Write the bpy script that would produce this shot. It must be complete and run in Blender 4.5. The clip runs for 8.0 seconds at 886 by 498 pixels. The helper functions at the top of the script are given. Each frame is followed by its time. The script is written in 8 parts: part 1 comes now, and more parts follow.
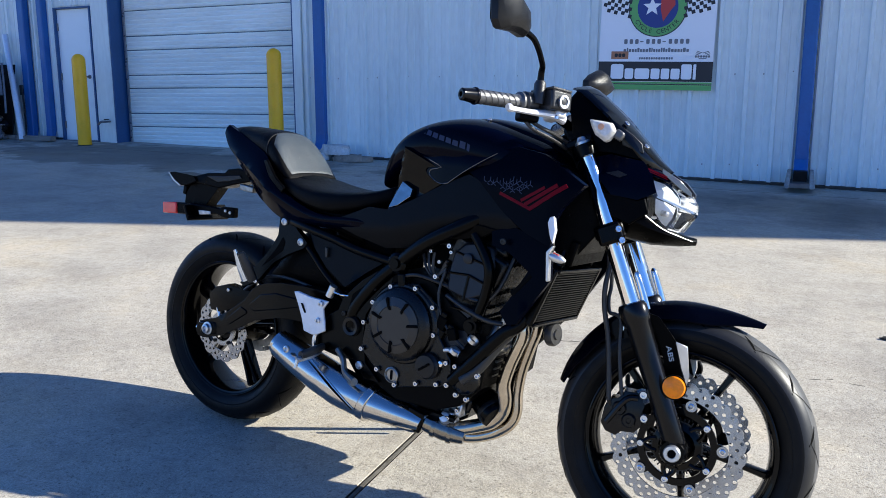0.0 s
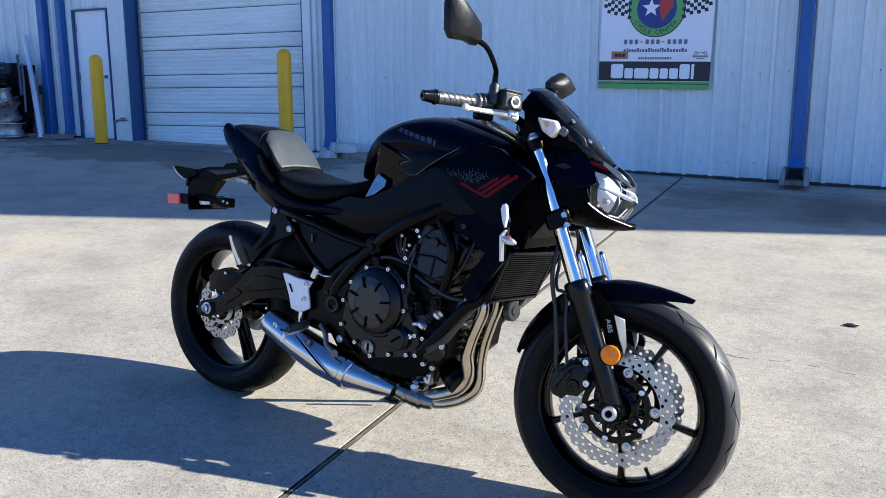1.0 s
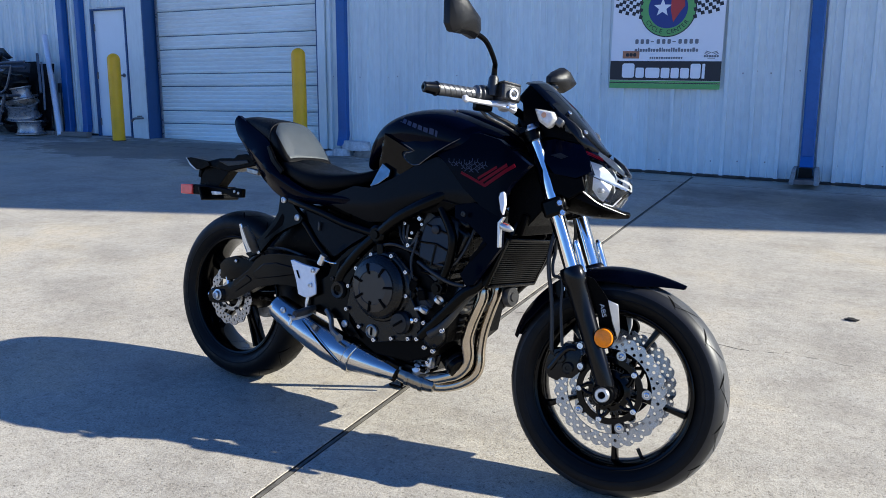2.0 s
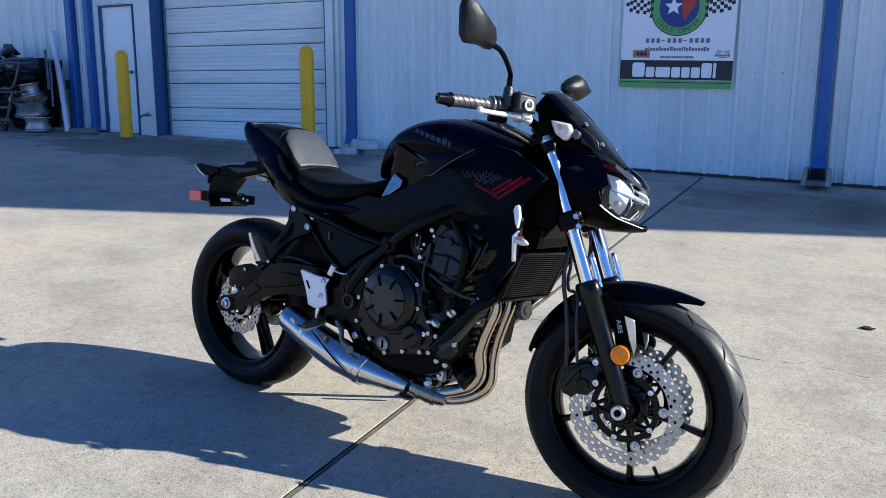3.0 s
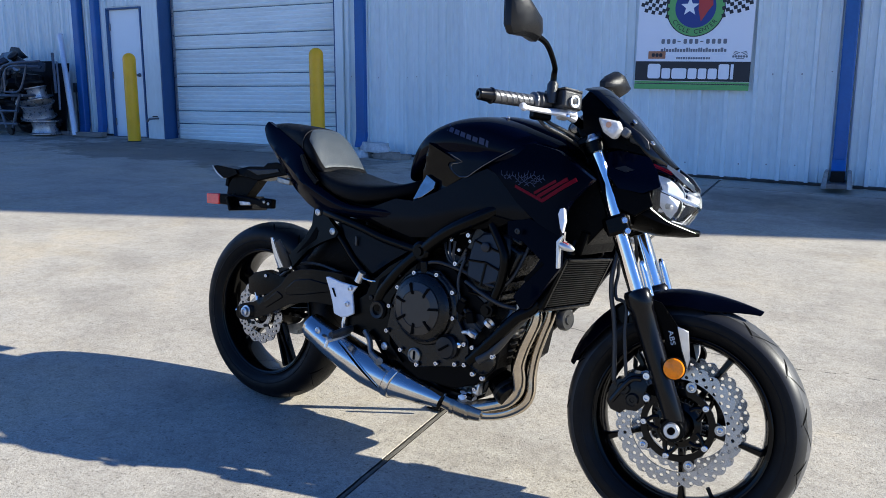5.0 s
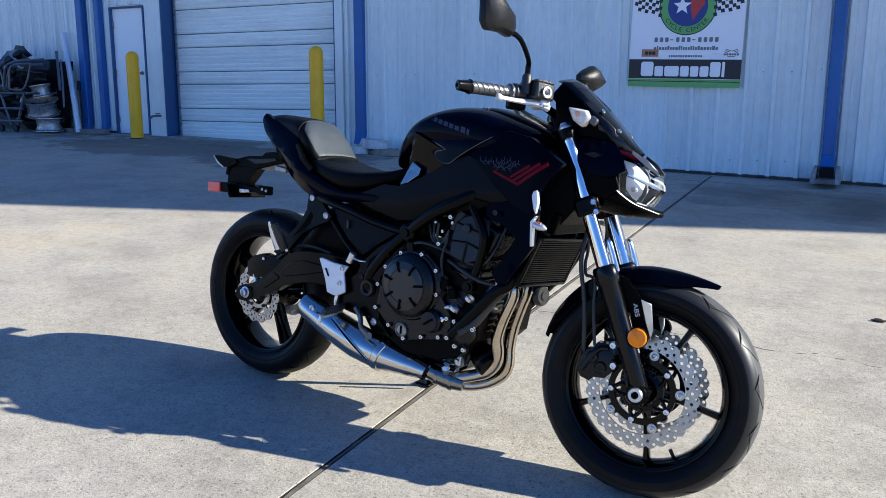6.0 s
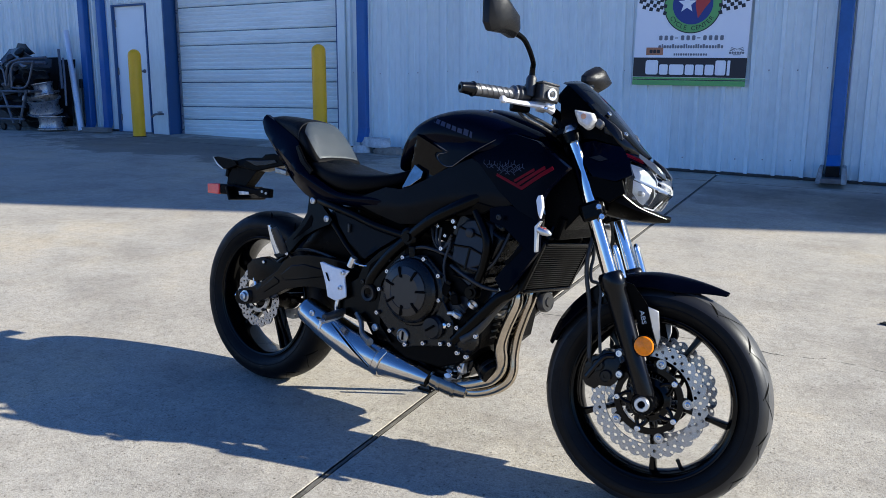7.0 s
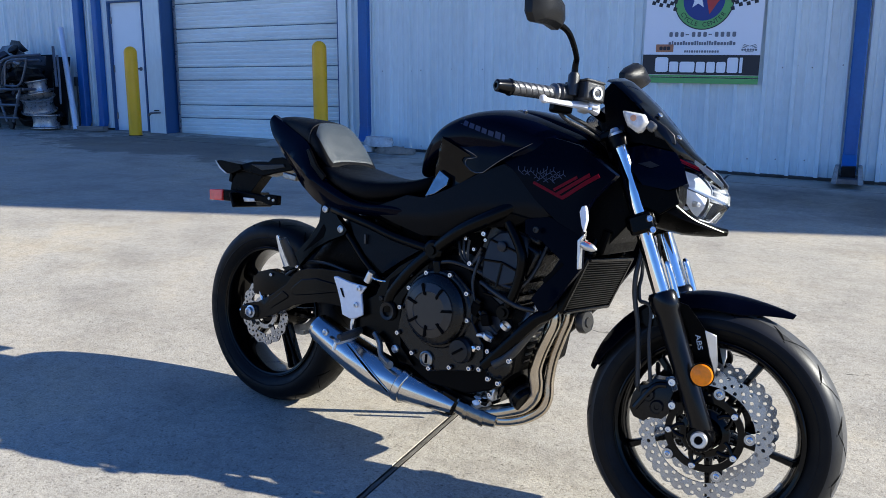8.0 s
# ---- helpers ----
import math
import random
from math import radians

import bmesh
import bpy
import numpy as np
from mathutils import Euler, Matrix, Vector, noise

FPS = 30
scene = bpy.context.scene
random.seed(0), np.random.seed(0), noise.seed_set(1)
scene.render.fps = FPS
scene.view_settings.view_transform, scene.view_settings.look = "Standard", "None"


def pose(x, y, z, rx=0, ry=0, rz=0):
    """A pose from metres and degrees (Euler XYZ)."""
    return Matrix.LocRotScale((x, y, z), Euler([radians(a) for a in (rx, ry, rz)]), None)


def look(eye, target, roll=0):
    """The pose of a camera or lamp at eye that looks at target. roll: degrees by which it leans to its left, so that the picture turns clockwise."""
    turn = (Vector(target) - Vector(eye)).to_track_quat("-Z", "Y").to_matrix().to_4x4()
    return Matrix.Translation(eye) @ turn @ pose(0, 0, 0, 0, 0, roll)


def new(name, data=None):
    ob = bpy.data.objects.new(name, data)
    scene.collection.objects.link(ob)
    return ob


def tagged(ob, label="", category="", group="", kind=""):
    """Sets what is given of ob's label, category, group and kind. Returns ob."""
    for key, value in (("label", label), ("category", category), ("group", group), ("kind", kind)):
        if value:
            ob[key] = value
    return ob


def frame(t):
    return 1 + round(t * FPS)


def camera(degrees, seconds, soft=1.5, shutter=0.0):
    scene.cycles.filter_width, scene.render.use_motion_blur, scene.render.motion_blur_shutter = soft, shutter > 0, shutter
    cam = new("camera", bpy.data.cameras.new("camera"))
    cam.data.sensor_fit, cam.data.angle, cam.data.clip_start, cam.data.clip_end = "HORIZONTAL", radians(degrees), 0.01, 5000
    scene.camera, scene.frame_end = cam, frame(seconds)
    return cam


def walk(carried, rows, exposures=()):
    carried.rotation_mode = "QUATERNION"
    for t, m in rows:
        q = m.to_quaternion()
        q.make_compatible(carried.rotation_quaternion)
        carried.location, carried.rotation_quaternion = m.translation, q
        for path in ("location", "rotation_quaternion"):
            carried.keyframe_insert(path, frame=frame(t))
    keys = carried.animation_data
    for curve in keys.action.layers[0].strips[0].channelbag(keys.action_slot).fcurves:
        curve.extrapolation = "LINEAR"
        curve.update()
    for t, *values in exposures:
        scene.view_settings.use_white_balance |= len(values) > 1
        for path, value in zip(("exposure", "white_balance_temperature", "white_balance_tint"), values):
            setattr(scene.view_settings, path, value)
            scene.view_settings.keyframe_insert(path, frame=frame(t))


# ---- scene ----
# the yard falls gently away from the building and to the east; the path, the motorcycle and the slabs are given in its axes
YARD = pose(-0.7, 1.8, 0, 1.678, 1.605, 0.0235) @ pose(0.7, -1.8, 0)
cam = camera(56.8, 8.0, soft=0.6)
PATH = [
    (0, (0.301, -0.074, 1.135), (-0.471, 1.718, 0.692), 0.7),
    (0.5, (0.393, -0.16, 1.173), (-0.391, 1.625, 0.729), 0.6),
    (1, (0.512, -0.242, 1.151), (-0.294, 1.533, 0.705), 0.6),
    (1.5, (0.568, -0.295, 1.137), (-0.26, 1.469, 0.689), 0.8),
    (1.7, (0.582, -0.305, 1.131), (-0.251, 1.458, 0.686), 0.8),
    (2.8, (0.563, -0.28, 1.155), (-0.287, 1.474, 0.707), 0.8),
    (3, (0.544, -0.267, 1.169), (-0.307, 1.485, 0.713), 0.9),
    (3.5, (0.461, -0.176, 1.15), (-0.393, 1.573, 0.69), 0.9),
    (4, (0.359, -0.124, 1.134), (-0.496, 1.625, 0.675), 0.8),
    (4.5, (0.333, -0.13, 1.143), (-0.522, 1.619, 0.686), 0.8),
    (4.7, (0.356, -0.146, 1.144), (-0.503, 1.604, 0.695), 0.8),
    (5.8, (0.527, -0.312, 1.132), (-0.337, 1.436, 0.686), 0.8),
    (6, (0.533, -0.322, 1.131), (-0.332, 1.425, 0.682), 0.8),
    (6.5, (0.532, -0.316, 1.138), (-0.335, 1.428, 0.686), 0.7),
    (7, (0.513, -0.278, 1.141), (-0.358, 1.464, 0.686), 0.8),
    (7.5, (0.429, -0.173, 1.139), (-0.441, 1.568, 0.68), 0.8),
    (8, (0.342, -0.118, 1.133), (-0.522, 1.627, 0.673), 0.8),
]
STOPS = [(0, 1.08), (0.5, 1.10), (1.0, 1.11), (1.5, 1.03), (2.8, 0.93), (3.5, 0.93), (4.0, 0.98), (4.7, 1.00), (6.0, 1.00), (7.0, 0.89), (7.5, 0.90), (8.0, 0.96)]
walk(cam, [(t, YARD @ look(eye, target, roll)) for t, eye, target, roll in PATH], STOPS)

# ---- world, sun, exposure ----
AZ, EL = 13.386, 28.346
world = bpy.data.worlds.new("sky_world")
scene.world = world
world.use_nodes = True
wn = world.node_tree.nodes
sky = wn.new("ShaderNodeTexSky")
sky.sky_type = "NISHITA"
sky.sun_disc = False
sky.sun_elevation = radians(EL)
sky.sun_rotation = radians(90 - AZ)
sky.air_density, sky.dust_density, sky.ozone_density = 1.0, 0.1, 2.5
wn["Background"].inputs["Strength"].default_value = 0.072
vivid = wn.new("ShaderNodeHueSaturation")
vivid.inputs["Saturation"].default_value = 1.08
tone = wn.new("ShaderNodeMix")
tone.data_type, tone.blend_type = "RGBA", "MULTIPLY"
tone.inputs["Factor"].default_value = 1.0
tone.inputs[7].default_value = (0.69, 0.90, 1.45, 1)
world.node_tree.links.new(sky.outputs[0], tone.inputs[6])
world.node_tree.links.new(tone.outputs[2], vivid.inputs["Color"])
world.node_tree.links.new(vivid.outputs[0], wn["Background"].inputs["Color"])
sun_data = bpy.data.lights.new("sun", "SUN")
sun_data.energy, sun_data.angle, sun_data.color = 5.0, radians(0.53), (0.985, 0.965, 0.87)
sun = new("sun", sun_data)
SUN_DIR = Vector((math.cos(radians(AZ)) * math.cos(radians(EL)), math.sin(radians(AZ)) * math.cos(radians(EL)), math.sin(radians(EL))))
sun.matrix_world = look(SUN_DIR * 60, (0, 0, 0))


# ---- materials ----
def material(name, base, rough=0.5, metal=0.0, spec=0.5, coat=0.0, coat_rough=0.05, var=0.0, scale=8.0, fine=80.0,
             bump=0.0, bump_scale=200.0, rvar=0.0, stretch=None, island=0.0):
    """A principled surface with coarse and fine colour variation, uneven gloss and fine relief."""
    m = bpy.data.materials.new(name)
    m.use_nodes = True
    nd, ln = m.node_tree.nodes, m.node_tree.links
    p = nd["Principled BSDF"]
    p.inputs["Base Color"].default_value = (*base, 1)
    p.inputs["Roughness"].default_value = rough
    p.inputs["Metallic"].default_value = metal
    p.inputs["Specular IOR Level"].default_value = spec
    p.inputs["Coat Weight"].default_value = coat
    p.inputs["Coat Roughness"].default_value = coat_rough
    co = nd.new("ShaderNodeTexCoord")
    src = co.outputs["Object"]
    if stretch:
        mp = nd.new("ShaderNodeMapping")
        mp.inputs["Scale"].default_value = stretch
        ln.new(src, mp.inputs["Vector"])
        src = mp.outputs["Vector"]

    def noise_tex(sc, detail):
        n = nd.new("ShaderNodeTexNoise")
        n.inputs["Scale"].default_value, n.inputs["Detail"].default_value = sc, detail
        ln.new(src, n.inputs["Vector"])
        return n
    if var > 0:
        a, b = noise_tex(scale, 4), noise_tex(fine, 3)
        mix = nd.new("ShaderNodeMath")
        mix.operation = "MULTIPLY_ADD"
        ln.new(b.outputs["Fac"], mix.inputs[0])
        mix.inputs[1].default_value = 0.5
        ln.new(a.outputs["Fac"], mix.inputs[2])
        mr = nd.new("ShaderNodeMapRange")
        mr.inputs["From Min"].default_value, mr.inputs["From Max"].default_value = 0.45, 1.05
        mr.inputs["To Min"].default_value, mr.inputs["To Max"].default_value = 1 - var, 1 + var
        ln.new(mix.outputs[0], mr.inputs["Value"])
        last = mr.outputs[0]
        if island > 0:
            ob = nd.new("ShaderNodeObjectInfo")
            r2 = nd.new("ShaderNodeMapRange")
            r2.inputs["To Min"].default_value, r2.inputs["To Max"].default_value = 1 - island, 1 + island
            ln.new(ob.outputs["Random"], r2.inputs["Value"])
            mu = nd.new("ShaderNodeMath")
            mu.operation = "MULTIPLY"
            ln.new(last, mu.inputs[0])
            ln.new(r2.outputs[0], mu.inputs[1])
            last = mu.outputs[0]
        vm = nd.new("ShaderNodeVectorMath")
        vm.operation = "SCALE"
        vm.inputs[0].default_value = base
        ln.new(last, vm.inputs["Scale"])
        ln.new(vm.outputs[0], p.inputs["Base Color"])
    if rvar > 0:
        n = noise_tex(scale * 2.3, 3)
        mr = nd.new("ShaderNodeMapRange")
        mr.inputs["From Min"].default_value, mr.inputs["From Max"].default_value = 0.3, 0.7
        mr.inputs["To Min"].default_value, mr.inputs["To Max"].default_value = max(0.02, rough - rvar), rough + rvar
        ln.new(n.outputs["Fac"], mr.inputs["Value"])
        ln.new(mr.outputs[0], p.inputs["Roughness"])
    if bump > 0:
        n = noise_tex(bump_scale, 3)
        bp = nd.new("ShaderNodeBump")
        bp.inputs["Strength"].default_value, bp.inputs["Distance"].default_value = bump, 0.002
        ln.new(n.outputs["Fac"], bp.inputs["Height"])
        ln.new(bp.outputs[0], p.inputs["Normal"])
    return m


M_PAINT = material("metallic_black_paint", (0.0004, 0.0009, 0.0055), 0.12, 0.0, 0.025, 0.08, 0.02, var=0.15, scale=300, fine=900)
M_GLOSS = material("mirror_gloss_black", (0.0006, 0.0006, 0.0008), 0.04, 0.0, 0.2, 0.16, 0.02)
M_KNEE = material("moulded_gloss_black", (0.0006, 0.0006, 0.0008), 0.05, 0.0, 0.13, 0.08, 0.03, bump=0.6, bump_scale=22)
M_PAINT_FLAT = material("satin_black_paint", (0.0004, 0.0008, 0.0036), 0.26, 0.0, 0.032, var=0.15, scale=200, fine=900)
M_PLASTIC = material("black_moulded_plastic", (0.0008, 0.0008, 0.0010), 0.32, 0, 0.045, var=0.2, scale=30, bump=0.25, bump_scale=900, rvar=0.06)
M_PLASTIC_G = material("grey_black_plastic", (0.0065, 0.0068, 0.0080), 0.34, 0, 0.30, var=0.2, scale=30, bump=0.25, bump_scale=900, rvar=0.06)
M_COVERGREY = material("grained_grey_black_plastic", (0.0020, 0.0030, 0.0044), 0.38, 0, 0.09, var=0.15, scale=30, bump=0.25, bump_scale=900, rvar=0.05)
M_DARKPANEL = material("dull_black_plastic", (0.0010, 0.0010, 0.0012), 0.40, 0, 0.06, var=0.2, scale=30, bump=0.25, bump_scale=900, rvar=0.06)
M_ENGINE = material("black_painted_engine_metal", (0.0022, 0.0022, 0.0025), 0.26, 0.0, 0.32, var=0.25, scale=20, bump=0.2, bump_scale=500, rvar=0.06)
M_CASTBLUE = material("satin_black_casting_paint", (0.0085, 0.0105, 0.0150), 0.34, 0.0, 0.35, var=0.2, scale=25, bump=0.2, bump_scale=500, rvar=0.06)
M_RINGGREY = material("satin_grey_cover_paint", (0.013, 0.013, 0.014), 0.30, 0.0, 0.5, var=0.15, scale=40, bump=0.1, bump_scale=700)
M_FRAME = material("black_powder_coat", (0.0007, 0.0007, 0.0009), 0.22, 0.0, 0.11, var=0.2, scale=25, bump=0.15, bump_scale=700, rvar=0.05)
M_SLIDER = material("gloss_black_fork_paint", (0.0016, 0.0016, 0.0024), 0.22, 0.0, 0.28, var=0.1, scale=40)
M_RUBBER = material("tyre_rubber", (0.0028, 0.0028, 0.0030), 0.48, 0, 0.18, var=0.3, scale=14, fine=160, bump=0.3, bump_scale=350, rvar=0.1)
# dusty greys lightened to carry the low sun on the front tyre
M_TREAD = material("dusty_sunlit_tread", (0.062, 0.062, 0.063), 0.42, 0, 0.5, var=0.3, scale=14, fine=160, bump=0.12, bump_scale=350)
M_SHOULDER = material("dusty_sunlit_shoulder", (0.013, 0.013, 0.0135), 0.42, 0, 0.38, var=0.3, scale=14, fine=160, bump=0.12, bump_scale=350)
M_RIM = material("gloss_black_wheel_paint", (0.0010, 0.0010, 0.0012), 0.16, 0.0, 0.12, 0.14, 0.03)
M_GROOVE = material("tyre_groove", (0.0012, 0.0012, 0.0012), 0.9, 0, 0.1)
M_GRIP = material("grip_rubber", (0.016, 0.016, 0.016), 0.34, 0, 0.5, var=0.2, scale=60, bump=0.4, bump_scale=600)
M_RESERVOIR = material("grained_black_casting", (0.022, 0.022, 0.023), 0.35, 0, 0.5, var=0.2, scale=60, bump=0.2, bump_scale=900)
# paler copy of the grip rubber, with the sun's sheen in its grey
M_HANDGRIP = material("lit_grey_grip_rubber", (0.060, 0.060, 0.062), 0.24, 0, 1.0, var=0.2, scale=60, bump=0.4, bump_scale=600)
M_SEAT = material("seat_vinyl", (0.0010, 0.0010, 0.0014), 0.45, 0, 0.085, var=0.15, scale=30, bump=0.5, bump_scale=700, rvar=0.05)
M_PAD = material("textured_seat_vinyl", (0.036, 0.045, 0.053), 0.34, 0, 0.5, var=0.16, scale=30, bump=0.4, bump_scale=900, rvar=0.05)
M_CHROME = material("hard_chrome", (0.94, 0.87, 0.79), 0.09, 1.0, 0.5, var=0.04, scale=20, rvar=0.03)
M_BLUECHROME = material("anodised_fork_tube", (0.60, 0.68, 0.82), 0.14, 1.0, 0.5, var=0.04, scale=20, rvar=0.03)
M_SILVER = material("silver_aluminium", (0.62, 0.62, 0.62), 0.34, 0.9, 0.5, var=0.10, scale=30, bump=0.1, bump_scale=900, rvar=0.06)
M_WHITEALU = material("satin_cast_aluminium", (0.74, 0.74, 0.76), 0.45, 0.55, 0.5, var=0.06, scale=40, bump=0.15, bump_scale=900)
M_STEEL = material("brushed_stainless_muffler", (0.60, 0.57, 0.53), 0.17, 1.0, 0.5, var=0.08, scale=16, bump=0.02, bump_scale=300, rvar=0.05, stretch=(0.3, 3, 3))
M_HEADER = material("heat_tinted_header_steel", (0.52, 0.45, 0.36), 0.17, 1.0, 0.5, var=0.18, scale=9, fine=60, rvar=0.06)
M_COLLECTOR = material("heat_browned_steel", (0.30, 0.27, 0.23), 0.22, 1.0, 0.5, var=0.2, scale=12, fine=60, rvar=0.06)
M_DISC = material("machined_disc_steel", (0.37, 0.385, 0.42), 0.24, 1.0, 0.5, var=0.15, scale=40, fine=400, rvar=0.06)
M_BOLT = material("zinc_bolt", (0.66, 0.67, 0.70), 0.25, 1.0, 0.5)
M_BLACKBOLT = material("black_oxide_bolt", (0.02, 0.02, 0.02), 0.35, 0.6, 0.5)
M_AMBER = material("amber_reflector_plastic", (1.0, 0.245, 0.0), 0.14, 0.0, 0.35, 0.2, var=0.2, scale=60, fine=200, bump=0.4, bump_scale=300)
M_RED = material("red_reflector_plastic", (0.85, 0.05, 0.04), 0.15, 0.0, 0.6, 0.5, var=0.15, scale=60, bump=0.3, bump_scale=400)
M_REDGFX = material("red_decal_film", (0.116, 0.001, 0.009), 0.4, 0, 0.06)
M_GREYGFX = material("grey_decal_film", (0.034, 0.043, 0.080), 0.35, 0, 0.1)
M_REFLECTOR = material("headlight_reflector", (0.97, 0.97, 0.97), 0.24, 0.15, 0.7, var=0.03, scale=60)
M_LENSWHITE = material("clear_blinker_lens", (0.66, 0.64, 0.60), 0.12, 0.0, 0.6, 0.8, var=0.2, scale=80, bump=0.3, bump_scale=260)
M_ORANGEBULB = material("amber_bulb", (0.70, 0.36, 0.20), 0.25)
M_SMOKELENS = material("smoked_clear_lens", (0.055, 0.057, 0.062), 0.10, 0, 0.7, 0.6, 0.03, var=0.2, scale=60)
M_KNEE_GLEAM = material("knee_reflection_metal", (0.46, 0.42, 0.36), 0.09, 1.0, 0.5, var=0.3, scale=30, fine=90)
M_EDGE_GLINT = material("paint_edge_highlight", (0.030, 0.030, 0.032), 0.22, 0.0, 1.0, 0.8, 0.10)
M_SMOKE = material("smoked_screen", (0.0012, 0.0013, 0.0022), 0.05, 0, 0.15, 0.15, 0.02)
M_MIRROR = material("mirror_glass", (0.75, 0.77, 0.78), 0.02, 1.0, 0.5)
M_CORE = material("radiator_core", (0.0015, 0.0015, 0.0016), 0.6, 0.0, 0.05, var=0.2, scale=40)
M_TUBEGREY = material("grey_radiator_tube", (0.0030, 0.0030, 0.0030), 0.4, 0.0, 0.15, var=0.1, scale=40)
M_CHAIN = material("oiled_chain_steel", (0.30, 0.29, 0.27), 0.35, 0.9, 0.5, var=0.3, scale=60)
M_LETTER = material("white_print", (0.62, 0.63, 0.65), 0.4)

M_SIDING = material("white_painted_metal_siding", (0.785, 0.865, 0.855), 0.42, 0.0, 0.45, var=0.12, scale=0.9, fine=14, rvar=0.08, stretch=(2, 2, 0.5), island=0.04)
M_ROLL = material("white_overhead_door_steel", (0.87, 0.94, 0.91), 0.38, 0.0, 0.5, var=0.16, scale=2.2, fine=26, rvar=0.08, stretch=(0.4, 1, 3))


def stain_door(m):
    """Greenish algae blotches low on the door, near its east jamb."""
    nd, ln = m.node_tree.nodes, m.node_tree.links
    p = nd["Principled BSDF"]
    src = p.inputs["Base Color"].links[0].from_socket
    geo, mp, le, n, ad, rp, mx = (nd.new("ShaderNode" + k) for k in ("NewGeometry", "Mapping", "VectorMath", "TexNoise", "Math", "ValToRGB", "Mix"))
    mp.vector_type = "TEXTURE"
    mp.inputs["Location"].default_value, mp.inputs["Scale"].default_value = (-5.75, 8.8, 0.52), (0.75, 2, 0.24)
    le.operation, ad.operation = "LENGTH", "MULTIPLY_ADD"
    n.inputs["Scale"].default_value, n.inputs["Detail"].default_value, n.inputs["Roughness"].default_value = 9, 6, 0.7
    ln.new(geo.outputs["Position"], mp.inputs["Vector"])
    ln.new(geo.outputs["Position"], n.inputs["Vector"])
    ln.new(mp.outputs[0], le.inputs[0])
    ln.new(n.outputs["Fac"], ad.inputs[0])
    ad.inputs[1].default_value = 1.6
    ln.new(le.outputs["Value"], ad.inputs[2])
    rp.color_ramp.elements[0].position, rp.color_ramp.elements[0].color = 0.75, (0.50, 0.66, 0.60, 1)
    rp.color_ramp.elements[1].position, rp.color_ramp.elements[1].color = 1.35, (1, 1, 1, 1)
    ln.new(ad.outputs[0], rp.inputs["Fac"])
    mx.data_type, mx.blend_type = "RGBA", "MULTIPLY"
    mx.inputs["Factor"].default_value = 1.0
    ln.new(src, mx.inputs[6])
    ln.new(rp.outputs["Color"], mx.inputs[7])
    ln.new(mx.outputs[2], p.inputs["Base Color"])


stain_door(M_ROLL)
M_LEAF = material("white_door_leaf", (0.86, 0.93, 0.95), 0.38, 0, 0.5, var=0.03, scale=3, rvar=0.05)
M_BLUE = material("blue_trim_paint", (0.010, 0.118, 0.37), 0.40, 0, 0.5, var=0.16, scale=3, fine=40, rvar=0.08)
M_DARKBLUE = material("dark_blue_trim_paint", (0.024, 0.092, 0.225), 0.45, 0, 0.5, var=0.12, scale=3, fine=40)
M_BASE = material("grimy_base_angle", (0.055, 0.048, 0.042), 0.7, 0.0, 0.3, var=0.5, scale=9, fine=70, rvar=0.1)
M_YELLOW = material("yellow_bollard_paint", (1.0, 0.50, 0.006), 0.42, 0, 0.5, var=0.14, scale=5, fine=60, bump=0.2, bump_scale=120, rvar=0.08)
M_SIGN = material("white_sign_print", (0.95, 0.95, 0.96), 0.32, 0, 0.5, var=0.02, scale=4)
M_SIGNBLACK = material("black_sign_print", (0.018, 0.02, 0.027), 0.4, 0, 0.45, var=0.1, scale=6)
M_SIGNGREEN = material("green_sign_print", (0.14, 0.44, 0.13), 0.4, 0, 0.45, var=0.05, scale=6)
M_SIGNNAVY = material("navy_sign_print", (0.02, 0.05, 0.24), 0.4, 0, 0.45)
M_SIGNRED = material("red_sign_print", (0.55, 0.05, 0.045), 0.4, 0, 0.45)
M_SIGNORANGE = material("orange_sign_print", (0.48, 0.20, 0.10), 0.4, 0, 0.45)
M_SIGNGREY = material("grey_sign_print", (0.18, 0.19, 0.21), 0.4, 0, 0.45)
M_ROCK = material("pale_broken_concrete", (0.55, 0.55, 0.54), 0.85, 0, 0.3, var=0.45, scale=9, fine=60, bump=1.0, bump_scale=40)
M_BROWNROCK = material("brown_stone", (0.26, 0.22, 0.18), 0.85, 0, 0.3, var=0.45, scale=9, fine=60, bump=1.0, bump_scale=40)
M_FOOTCONC = material("damp_stained_concrete", (0.30, 0.29, 0.27), 0.8, 0, 0.3, var=0.5, scale=7, fine=50, bump=0.8, bump_scale=50)
M_GALV = material("galvanised_metal", (0.36, 0.36, 0.37), 0.32, 0.7, 0.5, var=0.2, scale=10, fine=60, rvar=0.1)
M_RUST = material("dull_scrap_metal", (0.17, 0.17, 0.18), 0.42, 0.6, 0.5, var=0.4, scale=8, fine=60, rvar=0.1)
M_TUBE = material("dull_dark_steel_tube", (0.13, 0.135, 0.15), 0.38, 0.5, 0.5, var=0.35, scale=10, fine=60, rvar=0.1)
M_SCRAPBLACK = material("black_scrap", (0.004, 0.004, 0.0045), 0.5, 0, 0.25, var=0.4, scale=10, rvar=0.1)
M_SCRAPGREY = material("grey_scrap_panel", (0.035, 0.038, 0.045), 0.35, 0.3, 0.5, var=0.3, scale=6, rvar=0.1)
M_WOOD = material("weathered_timber", (0.22, 0.20, 0.18), 0.8, 0, 0.3, var=0.3, scale=6, fine=60, bump=0.5, bump_scale=60, stretch=(1, 8, 8))
M_ROOF = material("galvalume_roof", (0.45, 0.46, 0.47), 0.4, 0.6, 0.5, var=0.1, scale=2)


